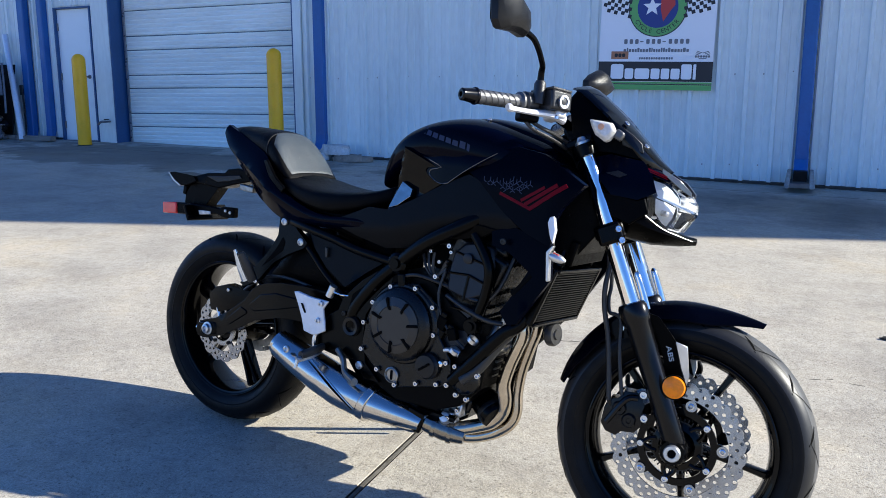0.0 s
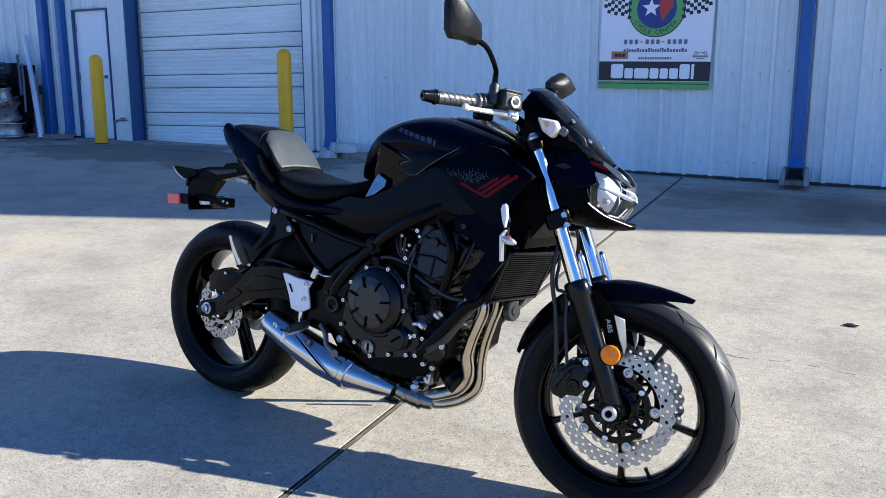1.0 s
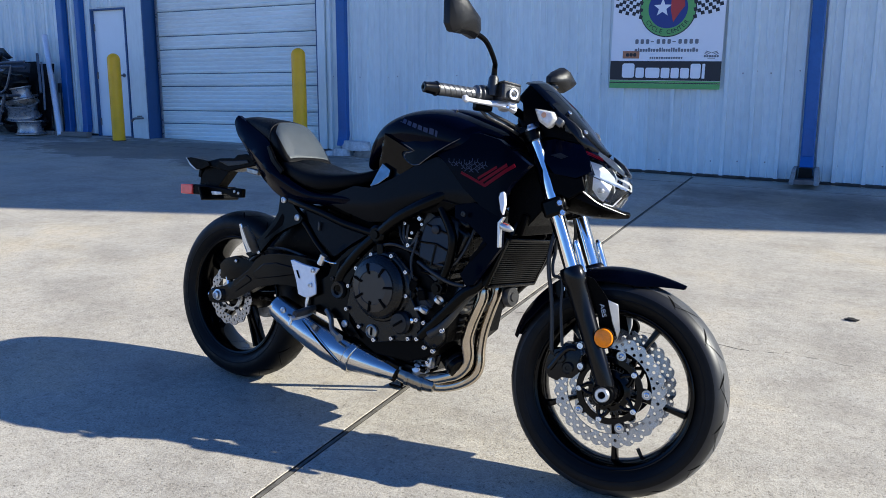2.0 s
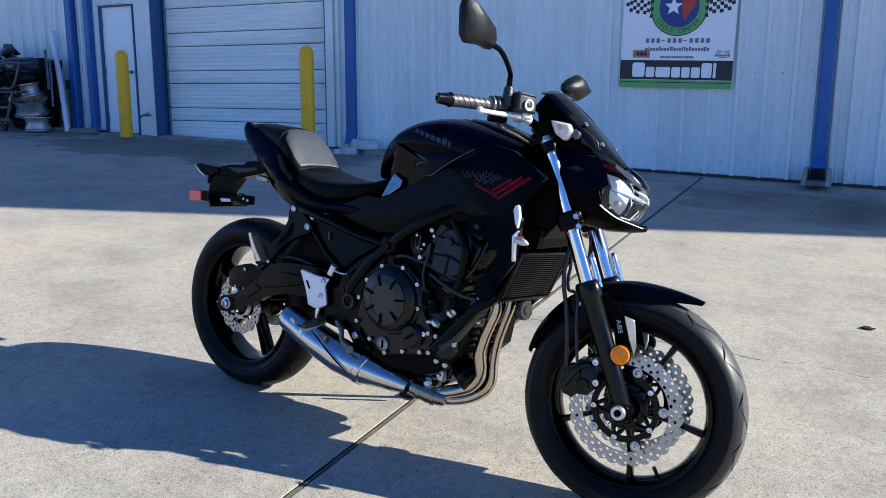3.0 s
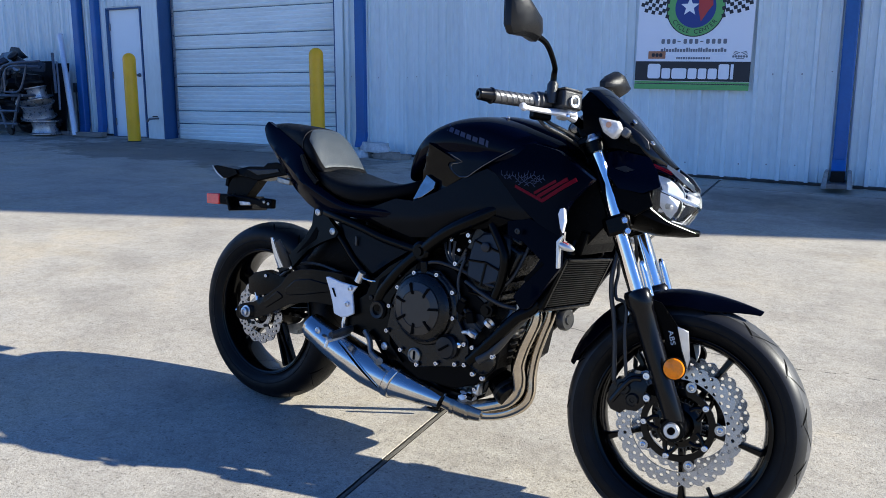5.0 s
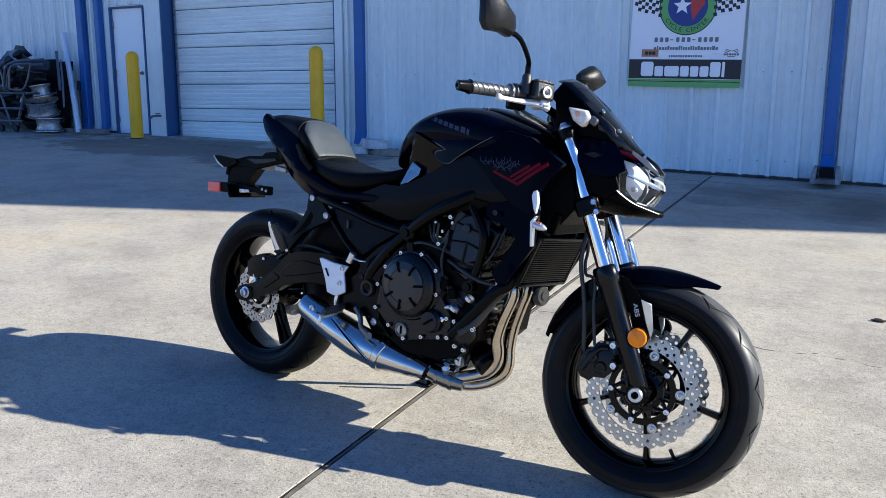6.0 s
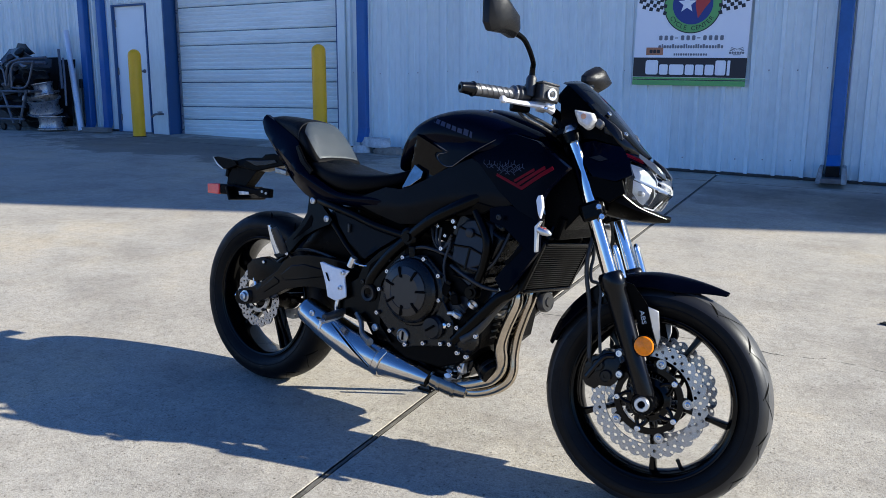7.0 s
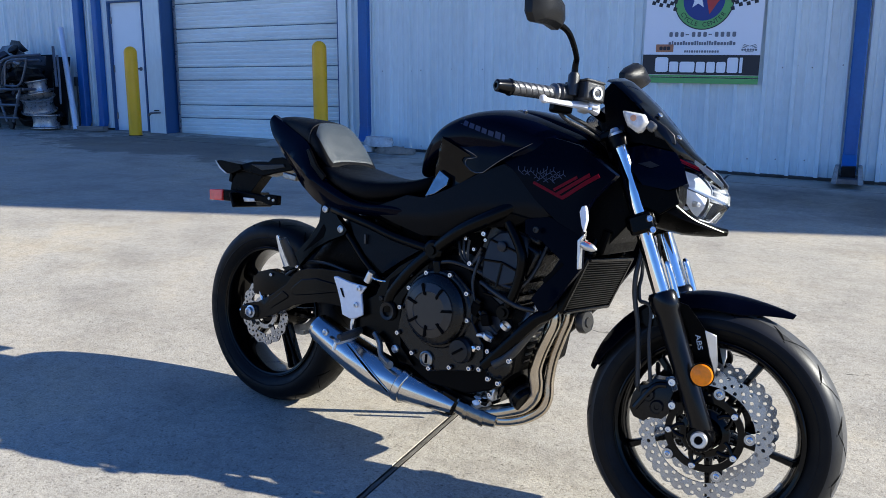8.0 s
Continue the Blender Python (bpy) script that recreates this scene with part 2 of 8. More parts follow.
def concrete():
    m = bpy.data.materials.new("broom_finished_concrete")
    m.use_nodes = True
    nd, ln = m.node_tree.nodes, m.node_tree.links
    p = nd["Principled BSDF"]
    co = nd.new("ShaderNodeTexCoord")
    geo = nd.new("ShaderNodeNewGeometry")
    pos = geo.outputs["Position"]

    def nz(sc, det, rough=0.55, vec=pos):
        n = nd.new("ShaderNodeTexNoise")
        n.inputs["Scale"].default_value, n.inputs["Detail"].default_value, n.inputs["Roughness"].default_value = sc, det, rough
        ln.new(vec, n.inputs["Vector"])
        return n.outputs["Fac"]

    def ramp(v, stops):
        r = nd.new("ShaderNodeValToRGB")
        while len(r.color_ramp.elements) < len(stops):
            r.color_ramp.elements.new(0.5)
        for e, (q, c) in zip(r.color_ramp.elements, stops):
            e.position, e.color = q, (*c, 1)
        ln.new(v, r.inputs["Fac"])
        return r.outputs["Color"]

    def mul(a, b, f=1.0):
        x = nd.new("ShaderNodeMix")
        x.data_type, x.blend_type = "RGBA", "MULTIPLY"
        x.inputs["Factor"].default_value = f
        ln.new(a, x.inputs[6])
        ln.new(b, x.inputs[7])
        return x.outputs[2]
    c = ramp(nz(0.55, 5), [(0.30, (0.40, 0.36, 0.30)), (0.52, (0.435, 0.395, 0.33)), (0.72, (0.47, 0.43, 0.36))])
    # blotches and stains
    c = mul(c, ramp(nz(2.3, 6, 0.65), [(0.34, (0.80, 0.79, 0.78)), (0.50, (0.97, 0.97, 0.96)), (0.68, (1.07, 1.06, 1.04))]))
    # faint rusty and sandy patches
    c = mul(c, ramp(nz(1.1, 6, 0.68), [(0.40, (0.97, 0.985, 1.01)), (0.54, (1, 1, 1)), (0.64, (1.03, 0.99, 0.92)), (0.74, (1.05, 0.965, 0.86))]))
    # long weathered streaks
    mp = nd.new("ShaderNodeMapping")
    mp.inputs["Rotation"].default_value = (0, 0, radians(-18))
    mp.inputs["Scale"].default_value = (0.5, 3.4, 1)
    ln.new(pos, mp.inputs["Vector"])
    c = mul(c, ramp(nz(1.6, 6, 0.6, mp.outputs[0]), [(0.35, (0.86, 0.84, 0.81)), (0.55, (1, 1, 1)), (0.70, (1.08, 1.08, 1.08))]), 0.30)
    # sand and aggregate grain
    c = mul(c, ramp(nz(120, 3, 0.6), [(0.30, (0.40, 0.39, 0.37)), (0.40, (0.90, 0.895, 0.89)), (0.58, (1.03, 1.03, 1.03)), (0.70, (1.15, 1.15, 1.14))]))
    c = mul(c, ramp(nz(330, 2, 0.6), [(0.32, (0.66, 0.65, 0.64)), (0.5, (1, 1, 1)), (0.68, (1.20, 1.20, 1.19))]), 1.0)
    c = mul(c, ramp(nz(28, 4, 0.6), [(0.32, (0.86, 0.855, 0.85)), (0.5, (1, 1, 1)), (0.68, (1.08, 1.08, 1.08))]))
    # dark pits
    vo = nd.new("ShaderNodeTexVoronoi")
    vo.inputs["Scale"].default_value = 19
    ln.new(pos, vo.inputs["Vector"])
    c = mul(c, ramp(vo.outputs["Distance"], [(0.05, (0.30, 0.29, 0.27)), (0.085, (1, 1, 1))]), 0.8)
    # damp runoff stain at the drain foot, widened to paint the shaded yard darker
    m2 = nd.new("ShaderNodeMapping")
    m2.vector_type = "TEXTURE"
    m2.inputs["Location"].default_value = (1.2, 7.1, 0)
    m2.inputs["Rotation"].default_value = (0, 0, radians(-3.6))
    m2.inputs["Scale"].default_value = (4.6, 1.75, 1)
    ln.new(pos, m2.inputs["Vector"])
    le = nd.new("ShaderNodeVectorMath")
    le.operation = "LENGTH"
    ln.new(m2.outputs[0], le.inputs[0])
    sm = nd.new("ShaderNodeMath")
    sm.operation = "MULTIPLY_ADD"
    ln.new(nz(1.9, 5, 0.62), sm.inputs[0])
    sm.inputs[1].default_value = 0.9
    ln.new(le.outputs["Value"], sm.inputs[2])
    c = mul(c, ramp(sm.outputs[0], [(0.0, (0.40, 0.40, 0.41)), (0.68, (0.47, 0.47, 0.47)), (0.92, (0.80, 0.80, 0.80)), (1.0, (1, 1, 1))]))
    # old dirt washed out before the doors, enlarged to deepen the wall's shade
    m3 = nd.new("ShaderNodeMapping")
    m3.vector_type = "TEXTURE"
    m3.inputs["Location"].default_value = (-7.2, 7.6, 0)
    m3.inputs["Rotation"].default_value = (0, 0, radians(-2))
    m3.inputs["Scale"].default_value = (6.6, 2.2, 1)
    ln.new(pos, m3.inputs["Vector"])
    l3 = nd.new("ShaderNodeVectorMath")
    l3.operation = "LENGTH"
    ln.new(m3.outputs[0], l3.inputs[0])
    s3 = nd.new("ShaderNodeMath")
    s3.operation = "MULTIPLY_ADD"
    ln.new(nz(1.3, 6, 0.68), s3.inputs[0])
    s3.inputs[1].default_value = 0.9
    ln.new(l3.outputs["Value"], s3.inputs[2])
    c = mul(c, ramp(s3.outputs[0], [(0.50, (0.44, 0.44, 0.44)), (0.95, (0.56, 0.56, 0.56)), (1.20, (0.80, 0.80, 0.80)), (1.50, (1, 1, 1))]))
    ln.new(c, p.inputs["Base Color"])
    p.inputs["Roughness"].default_value = 0.78
    p.inputs["Specular IOR Level"].default_value = 0.35
    bp = nd.new("ShaderNodeBump")
    bp.inputs["Strength"].default_value, bp.inputs["Distance"].default_value = 0.55, 0.004
    ad = nd.new("ShaderNodeMath")
    ad.operation = "ADD"
    ln.new(nz(120, 4, 0.7), ad.inputs[0])
    ln.new(nz(14, 4, 0.6), ad.inputs[1])
    ln.new(ad.outputs[0], bp.inputs["Height"])
    ln.new(bp.outputs[0], p.inputs["Normal"])
    return m


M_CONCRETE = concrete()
M_JOINT = material("joint_filler", (0.035, 0.033, 0.030), 0.9, 0, 0.2, var=0.3, scale=20)
M_FILLER = material("weathered_joint_filler", (0.125, 0.115, 0.098), 0.9, 0, 0.2, var=0.5, scale=14, fine=120, bump=0.6, bump_scale=200)


# ---- building blocks for meshes ----
class Geo:
    """Vertices and faces gathered for one mesh, with a material slot for each face."""

    def __init__(self):
        self.v, self.f, self.m = [], [], []

    def add(self, verts, faces, slot=0):
        k = len(self.v)
        self.v.extend(Vector(q) for q in verts)
        self.f.extend([tuple(i + k for i in q) for q in faces])
        self.m.extend([slot] * len(faces))
        return self

    def join(self, other, slot=None):
        k = len(self.v)
        self.v.extend(other.v)
        self.f.extend([tuple(i + k for i in q) for q in other.f])
        self.m.extend(other.m if slot is None else [slot] * len(other.f))
        return self

    def moved(self, m):
        g = Geo()
        g.v, g.f, g.m = [m @ q for q in self.v], list(self.f), list(self.m)
        return g

    def front(self):
        """Turned with the steering, after sweeping outlying pieces slightly forward."""
        g = Geo()
        g.v, g.f, g.m = [S @ Vector((q.x + 0.15 * abs(q.y) + 0.004, q.y, q.z + 0.055 * abs(q.y))) for q in self.v], list(self.f), list(self.m)
        return g

    def mirrored(self):
        g = Geo()
        g.v, g.f, g.m = [Vector((q.x, -q.y, q.z)) for q in self.v], [tuple(reversed(q)) for q in self.f], list(self.m)
        return g


def mesh_of(name, g, mats, angle=35.0):
    me = bpy.data.meshes.new(name)
    me.from_pydata([tuple(q) for q in g.v], [], g.f)
    for mat in (mats if isinstance(mats, (list, tuple)) else [mats]):
        me.materials.append(mat)
    me.polygons.foreach_set("material_index", g.m)
    bm = bmesh.new()
    bm.from_mesh(me)
    bmesh.ops.recalc_face_normals(bm, faces=bm.faces)
    bm.to_mesh(me)
    bm.free()
    me.shade_smooth()
    me.set_sharp_from_angle(angle=radians(angle))
    return me


def part(name, g, mats, parent=None, label="", bevel=0.0, angle=35.0, category="", group="", kind=""):
    """One mesh object from gathered geometry, under a thing or under a part."""
    ob = new(name, mesh_of(name, g, mats, angle))
    if parent is not None:
        ob.parent = parent
    if bevel > 0:
        mo = ob.modifiers.new("edge", "BEVEL")
        mo.width, mo.segments, mo.limit_method, mo.angle_limit = bevel, 2, "ANGLE", radians(40)
    tagged(ob, label, category, group, kind)
    return ob


def thing(name, label, category, m=None, group="", kind=""):
    ob = new(name)
    ob.empty_display_size = 0.1
    if m is not None:
        ob.matrix_world = m
    return tagged(ob, label, category, group, kind)


def box(c, s, r=(0, 0, 0), slot=0, taper=1.0):
    g = Geo()
    m = pose(*c, *r)
    x, y, z = s[0] / 2, s[1] / 2, s[2] / 2
    v = [m @ Vector((a * x * (taper if d > 0 else 1), b * y * (taper if d > 0 else 1), d * z)) for d in (-1, 1) for a, b in ((-1, -1), (1, -1), (1, 1), (-1, 1))]
    return g.add(v, [(3, 2, 1, 0), (4, 5, 6, 7), (0, 1, 5, 4), (1, 2, 6, 5), (2, 3, 7, 6), (3, 0, 4, 7)], slot)


def lathe(profile, c=(0, 0, 0), axis=(0, 1, 0), seg=32, slot=0, closed=False, arc=360.0, start=0.0, caps=True):
    """Turns (radius, along) pairs round an axis through c."""
    g = Geo()
    ax = Vector(axis).normalized()
    q = Vector((0, 1, 0)).rotation_difference(ax)
    n, full = len(profile), arc >= 359.9
    cols = seg if full else seg + 1
    v = []
    for i in range(cols):
        a = radians(start + arc * i / seg)
        for r, h in profile:
            v.append(Vector(c) + q @ Vector((r * math.cos(a), h, r * math.sin(a))))
    f = []
    for i in range(seg):
        j = (i + 1) % cols
        for k in range(n - 1 + (1 if closed else 0)):
            k2 = (k + 1) % n
            f.append((i * n + k, i * n + k2, j * n + k2, j * n + k))
    if not closed and full and caps:
        for k in (0, n - 1):
            if profile[k][0] > 1e-5:
                f.append(tuple(i * n + k for i in range(cols)))
    return g.add(v, f, slot)


def spline(pts, per=6):
    """A smooth run of points through the given ones."""
    p = [Vector(q) for q in pts]
    if len(p) < 3:
        return p
    out = []
    for i in range(len(p) - 1):
        a, b = p[max(i - 1, 0)], p[i]
        c, d = p[i + 1], p[min(i + 2, len(p) - 1)]
        for k in range(per):
            t = k / per
            out.append(0.5 * ((2 * b) + (c - a) * t + (2 * a - 5 * b + 4 * c - d) * t * t + (3 * b - a - 3 * c + d) * t ** 3))
    out.append(p[-1])
    return out


def tube(pts, rad, seg=12, per=6, slot=0, flat=1.0, caps=True):
    """A round bar along a smooth line; rad is one radius or one for each given point."""
    g = Geo()
    line = spline(pts, per)
    n = len(line)
    rads = [rad] * n if isinstance(rad, (int, float)) else [float(np.interp(i / (n - 1) * (len(rad) - 1), range(len(rad)), rad)) for i in range(n)]
    up = None
    v, f = [], []
    for i, q in enumerate(line):
        d = (line[min(i + 1, n - 1)] - line[max(i - 1, 0)]).normalized()
        if up is None:
            up = d.orthogonal().normalized()
        up = (up - d * up.dot(d)).normalized()
        side = d.cross(up)
        for k in range(seg):
            a = 2 * math.pi * k / seg
            v.append(q + (up * math.cos(a) + side * math.sin(a) * flat) * rads[i])
    for i in range(n - 1):
        for k in range(seg):
            k2 = (k + 1) % seg
            f.append((i * seg + k, i * seg + k2, (i + 1) * seg + k2, (i + 1) * seg + k))
    if caps:
        f.append(tuple(range(seg)))
        f.append(tuple((n - 1) * seg + k for k in range(seg)))
    return g.add(v, f, slot)


def ring_loft(rings, slot=0, caps=True):
    g = Geo()
    n = len(rings[0])
    f = []
    for i in range(len(rings) - 1):
        for k in range(n):
            k2 = (k + 1) % n
            f.append((i * n + k, i * n + k2, (i + 1) * n + k2, (i + 1) * n + k))
    if caps:
        f.append(tuple(range(n)))
        f.append(tuple((len(rings) - 1) * n + k for k in range(n)))
    return g.add([q for r in rings for q in r], f, slot)


def body_loft(stations, power=2.6, seg=28, slot=0, fine=3):
    """A closed body along x: stations of (x, half width, bottom, top, sideways shift of the top)."""
    st = []
    a = np.array([list(s) + [0] * (5 - len(s)) for s in stations], float)
    pts = [spline([Vector((r[0], r[1], r[2])) for r in a], fine), spline([Vector((r[3], r[4], 0)) for r in a], fine)]
    for p, q in zip(*pts):
        st.append((p.x, max(p.y, 0.002), p.z, q.x))
    rings = []
    for x, w, lo, hi in st:
        ring = []
        for k in range(seg):
            t = 2 * math.pi * k / seg
            cx, sx = math.cos(t), math.sin(t)
            ring.append(Vector((x, w * math.copysign(abs(cx) ** (2 / power), cx), (lo + hi) / 2 + (hi - lo) / 2 * math.copysign(abs(sx) ** (2 / power), sx))))
        rings.append(ring)
    return ring_loft(rings, slot)


def slab(outline, yfun, thick, cut=0.03, slot=0, inset=0.0):
    """A panel with the side outline (x, z), bent to y = yfun(x, z), with thickness inwards (towards y = 0)."""
    bm = bmesh.new()
    vs = [bm.verts.new((x, 0, z)) for x, z in outline]
    bm.faces.new(vs)
    xs, zs = [p[0] for p in outline], [p[1] for p in outline]
    for lo, hi, no in ((min(xs), max(xs), (1, 0, 0)), (min(zs), max(zs), (0, 0, 1))):
        n = int((hi - lo) / cut)
        for i in range(1, n + 1):
            h = lo + (hi - lo) * i / (n + 1)
            bmesh.ops.bisect_plane(bm, geom=bm.verts[:] + bm.edges[:] + bm.faces[:], dist=1e-5, plane_co=(h * no[0], 0, h * no[2]), plane_no=no)
    bm.verts.index_update()
    bm.verts.ensure_lookup_table()
    flat = [v.co.copy() for v in bm.verts]
    faces = [tuple(v.index for v in f.verts) for f in bm.faces]
    rim = [tuple(v.index for v in e.verts) for e in bm.edges if len(e.link_faces) == 1]
    bm.free()
    n = len(flat)
    g = Geo()
    out = []
    for q in flat:
        out.append(Vector((q.x, yfun(q.x, q.z), q.z)))
    inn = [Vector((q.x, q.y + (thick if q.y < 0 else -thick), q.z)) for q in out]
    g.add(out + inn, faces + [tuple(reversed([i + n for i in f])) for f in faces] + [(a, b, b + n, a + n) for a, b in rim], slot)
    return g


def plane_y(y0, x0=0.0, z0=0.0, a=0.0, b=0.0, c=0.0):
    """A sideways place that slopes by a along x and by b along z, and curves by c."""
    return lambda x, z: y0 + a * (x - x0) + b * (z - z0) + c * ((x - x0) ** 2 + (z - z0) ** 2)


def bolt_head(c, axis, r=0.006, h=0.005):
    return lathe([(r, 0), (r, h * 0.7), (r * 0.8, h), (r * 0.45, h), (r * 0.42, h * 0.5), (0, h * 0.5)], c, axis, 10)


def word_bar(g, x0, x1, z0, z1, y, thick, slot=0, cut=0.2):
    """A plain raised bar with chamfered ends that stands in for a line of print."""
    d = min((x1 - x0), (z1 - z0)) * cut
    o = [(x0 + d, z0), (x1 - d, z0), (x1, z0 + d), (x1, z1 - d), (x1 - d, z1), (x0 + d, z1), (x0, z1 - d), (x0, z0 + d)]
    v = [Vector((x, y, z)) for x, z in o] + [Vector((x, y - thick, z)) for x, z in o]
    f = [tuple(range(8, 16))] + [(i, (i + 1) % 8, (i + 1) % 8 + 8, i + 8) for i in range(8)]
    return g.add(v, f, slot)


def letters(text, size, depth):
    """A built-in-font word as gathered geometry, centred, in the x-z plane facing -y."""
    cu = bpy.data.curves.new("print", "FONT")
    cu.body, cu.size, cu.extrude, cu.align_x, cu.align_y = text, size, depth, "CENTER", "CENTER"
    ob = bpy.data.objects.new("print", cu)
    scene.collection.objects.link(ob)
    me = bpy.data.meshes.new_from_object(ob.evaluated_get(bpy.context.evaluated_depsgraph_get()))
    g = Geo()
    m = pose(0, 0, 0, 90, 0, 0)
    g.add([m @ q.co for q in me.vertices], [tuple(q.vertices) for q in me.polygons])
    bpy.data.objects.remove(ob)
    bpy.data.curves.remove(cu)
    bpy.data.meshes.remove(me)
    return g


# ---- ground ----
def ground():
    g = Geo()
    R = 600
    g.add([(-R, -R, -0.016), (R, -R, -0.016), (R, R, -0.016), (-R, R, -0.016)], [(0, 1, 2, 3)])
    ob = part("ground", g, M_JOINT, None, "gently sloping yard bed under sunlit concrete slabs", category="ground", kind="structure")
    ob.matrix_world = YARD
    return ob


def slabs(parent):
    """Poured slabs with tooled edges, parted by open joints."""
    turn = pose(-0.7015, 0, 0, 0, 0, 0.225)
    gap, ch = 0.0115, 0.0015
    xs = [-22.8, -15.4, -8.0, 0.0, 7.4, 14.8, 22.2]
    ys = [-30.0, -17.0, -7.0, 8.02, 24.0]
    for i in range(len(xs) - 1):
        for j in range(len(ys) - 1):
            x0, x1, y0, y1 = xs[i] + gap, xs[i + 1] - gap, ys[j] + gap, ys[j + 1] - gap
            g = Geo()
            lo = [(x0, y0), (x1, y0), (x1, y1), (x0, y1)]
            hi = [(x0 + ch, y0 + ch), (x1 - ch, y0 + ch), (x1 - ch, y1 - ch), (x0 + ch, y1 - ch)]
            v = [turn @ Vector((x, y, -0.016)) for x, y in lo] + [turn @ Vector((x, y, -0.002)) for x, y in lo] + [turn @ Vector((x, y, 0)) for x, y in hi]
            f = [(8, 9, 10, 11)]
            for k in range(4):
                k2 = (k + 1) % 4
                f += [(k, k2, k2 + 4, k + 4), (k + 4, k2 + 4, k2 + 8, k + 8)]
            g.add(v, f)
            g.m = [0] + [1, 0] * 4
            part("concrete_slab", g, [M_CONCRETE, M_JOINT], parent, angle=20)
    # weathered filler strips with ragged edges, open along both sides
    rnd = random.Random(12)

    def strip(p, q):
        p, q = Vector(p), Vector(q)
        d = (q - p).normalized()
        s = Vector((-d.y, d.x, 0))
        n = max(2, int((q - p).length / 0.05))
        rows = []
        for i in range(n + 1):
            c = p + (q - p) * i / n + s * rnd.uniform(-0.0012, 0.0012)
            w0, w1, z = 0.0066 + rnd.uniform(-0.0028, 0.0016), 0.0066 + rnd.uniform(-0.0028, 0.0016), -0.0025 + rnd.uniform(-0.0012, 0.0012)
            rows.append([turn @ (c + s * e + Vector((0, 0, zz))) for e, zz in ((w0, -0.0155), (w0, z), (-w1, z), (-w1, -0.0155))])
        g = Geo()
        g.add([v for r in rows for v in r], [(4 * i + k, 4 * i + k + 1, 4 * i + k + 5, 4 * i + k + 4) for i in range(n) for k in range(3)])
        part("joint_filler", g, M_FILLER, parent, angle=30)
    for x in xs[1:-1]:
        strip((x, ys[0], 0), (x, ys[-1], 0))
    for y in ys[1:-1]:
        strip((xs[0], y, 0), (xs[-1], y, 0))
    # outer apron to the horizon
    g = Geo()
    R = 590
    o = [(-R, -R), (R, -R), (R, R), (-R, R)]
    n = [(-22.8, -30), (22.2, -30), (22.2, 24), (-22.8, 24)]
    g.add([Vector((x, y, -0.002)) for x, y in o] + [turn @ Vector((x, y, -0.002)) for x, y in n], [(k, (k + 1) % 4, (k + 1) % 4 + 4, k + 4) for k in range(4)])
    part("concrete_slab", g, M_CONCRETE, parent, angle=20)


def crack_strip(parent):
    """A hairline crack with grit in it, and a few dark specks on the slab."""
    rnd = random.Random(5)
    g = Geo()
    pts, y = [], 3.15
    x = -0.69
    while x < 2.4:
        y += rnd.uniform(-0.018, 0.018) + 0.2 * (3.13 - y)
        pts.append((x, y))
        x += rnd.uniform(0.02, 0.06)
    for (ax, ay), (bx, by) in zip(pts, pts[1:]):
        if rnd.random() < 0.25:
            continue
        w = rnd.uniform(0.0012, 0.0035)
        g.add([(ax, ay - w, 0.0006), (bx, by - w, 0.0006), (bx, by + w, 0.0006), (ax, ay + w, 0.0006)], [(0, 1, 2, 3)])
    part("crack", g, M_JOINT, parent)


def pebble(x, y, w, d, h, seed):
    bm = bmesh.new()
    bmesh.ops.create_icosphere(bm, subdivisions=2, radius=1)
    for q in bm.verts:
        k = 1 + 0.45 * noise.noise(q.co * 1.6 + Vector((seed, 0, 0)))
        q.co = Vector((q.co.x * w * k, q.co.y * d * k, (q.co.z + 0.8) * h * k * 0.55))
    bm.verts.index_update()
    g = Geo().add([q.co.copy() for q in bm.verts], [tuple(q.index for q in f.verts) for f in bm.faces])
    bm.free()
    ob = part("pebble", g, M_JOINT, None, "small dark pebble lying on the concrete", angle=30, category="pebble")
    ob.matrix_world = YARD @ pose(x, y, 0.001)


GROUND = ground()
slabs(GROUND)
crack_strip(GROUND)
pebble(0.731, 3.749, 0.030, 0.016, 0.012, 4)

# ---- the metal building ----
B = pose(-0.797, 8.605, 0.202, 0, 0, -0.08)
RIB = 0.265
WALL_H, U0, U1, LOW = 10.05, -15.98, 6.9, -0.28
OHD0, OHD1, OHD_H = -7.56, -4.648, 3.65
DR0, DR1, DR_H, SILL = -8.566, -7.886, 2.060, 0.225


def floor_at(u, v=0.0):
    """Height of the sloping yard before the wall, in the building's axes."""
    n, p, q = YARD.to_3x3() @ Vector((0, 0, 1)), YARD @ Vector((0, 0, 0)), B @ Vector((u, v, 0))
    return p.z - (n.x * (q.x - p.x) + n.y * (q.y - p.y)) / n.z - B.translation.z


def on_floor(u, v, rx=0, ry=0, rz=0, up=0.0):
    return B @ pose(u, v, floor_at(u, v) + up, rx, ry, rz)


def placed(ob, u=0.0, base=None):
    ob.matrix_world = (B if base is None else base) @ pose(u, 0, 0)
    return ob


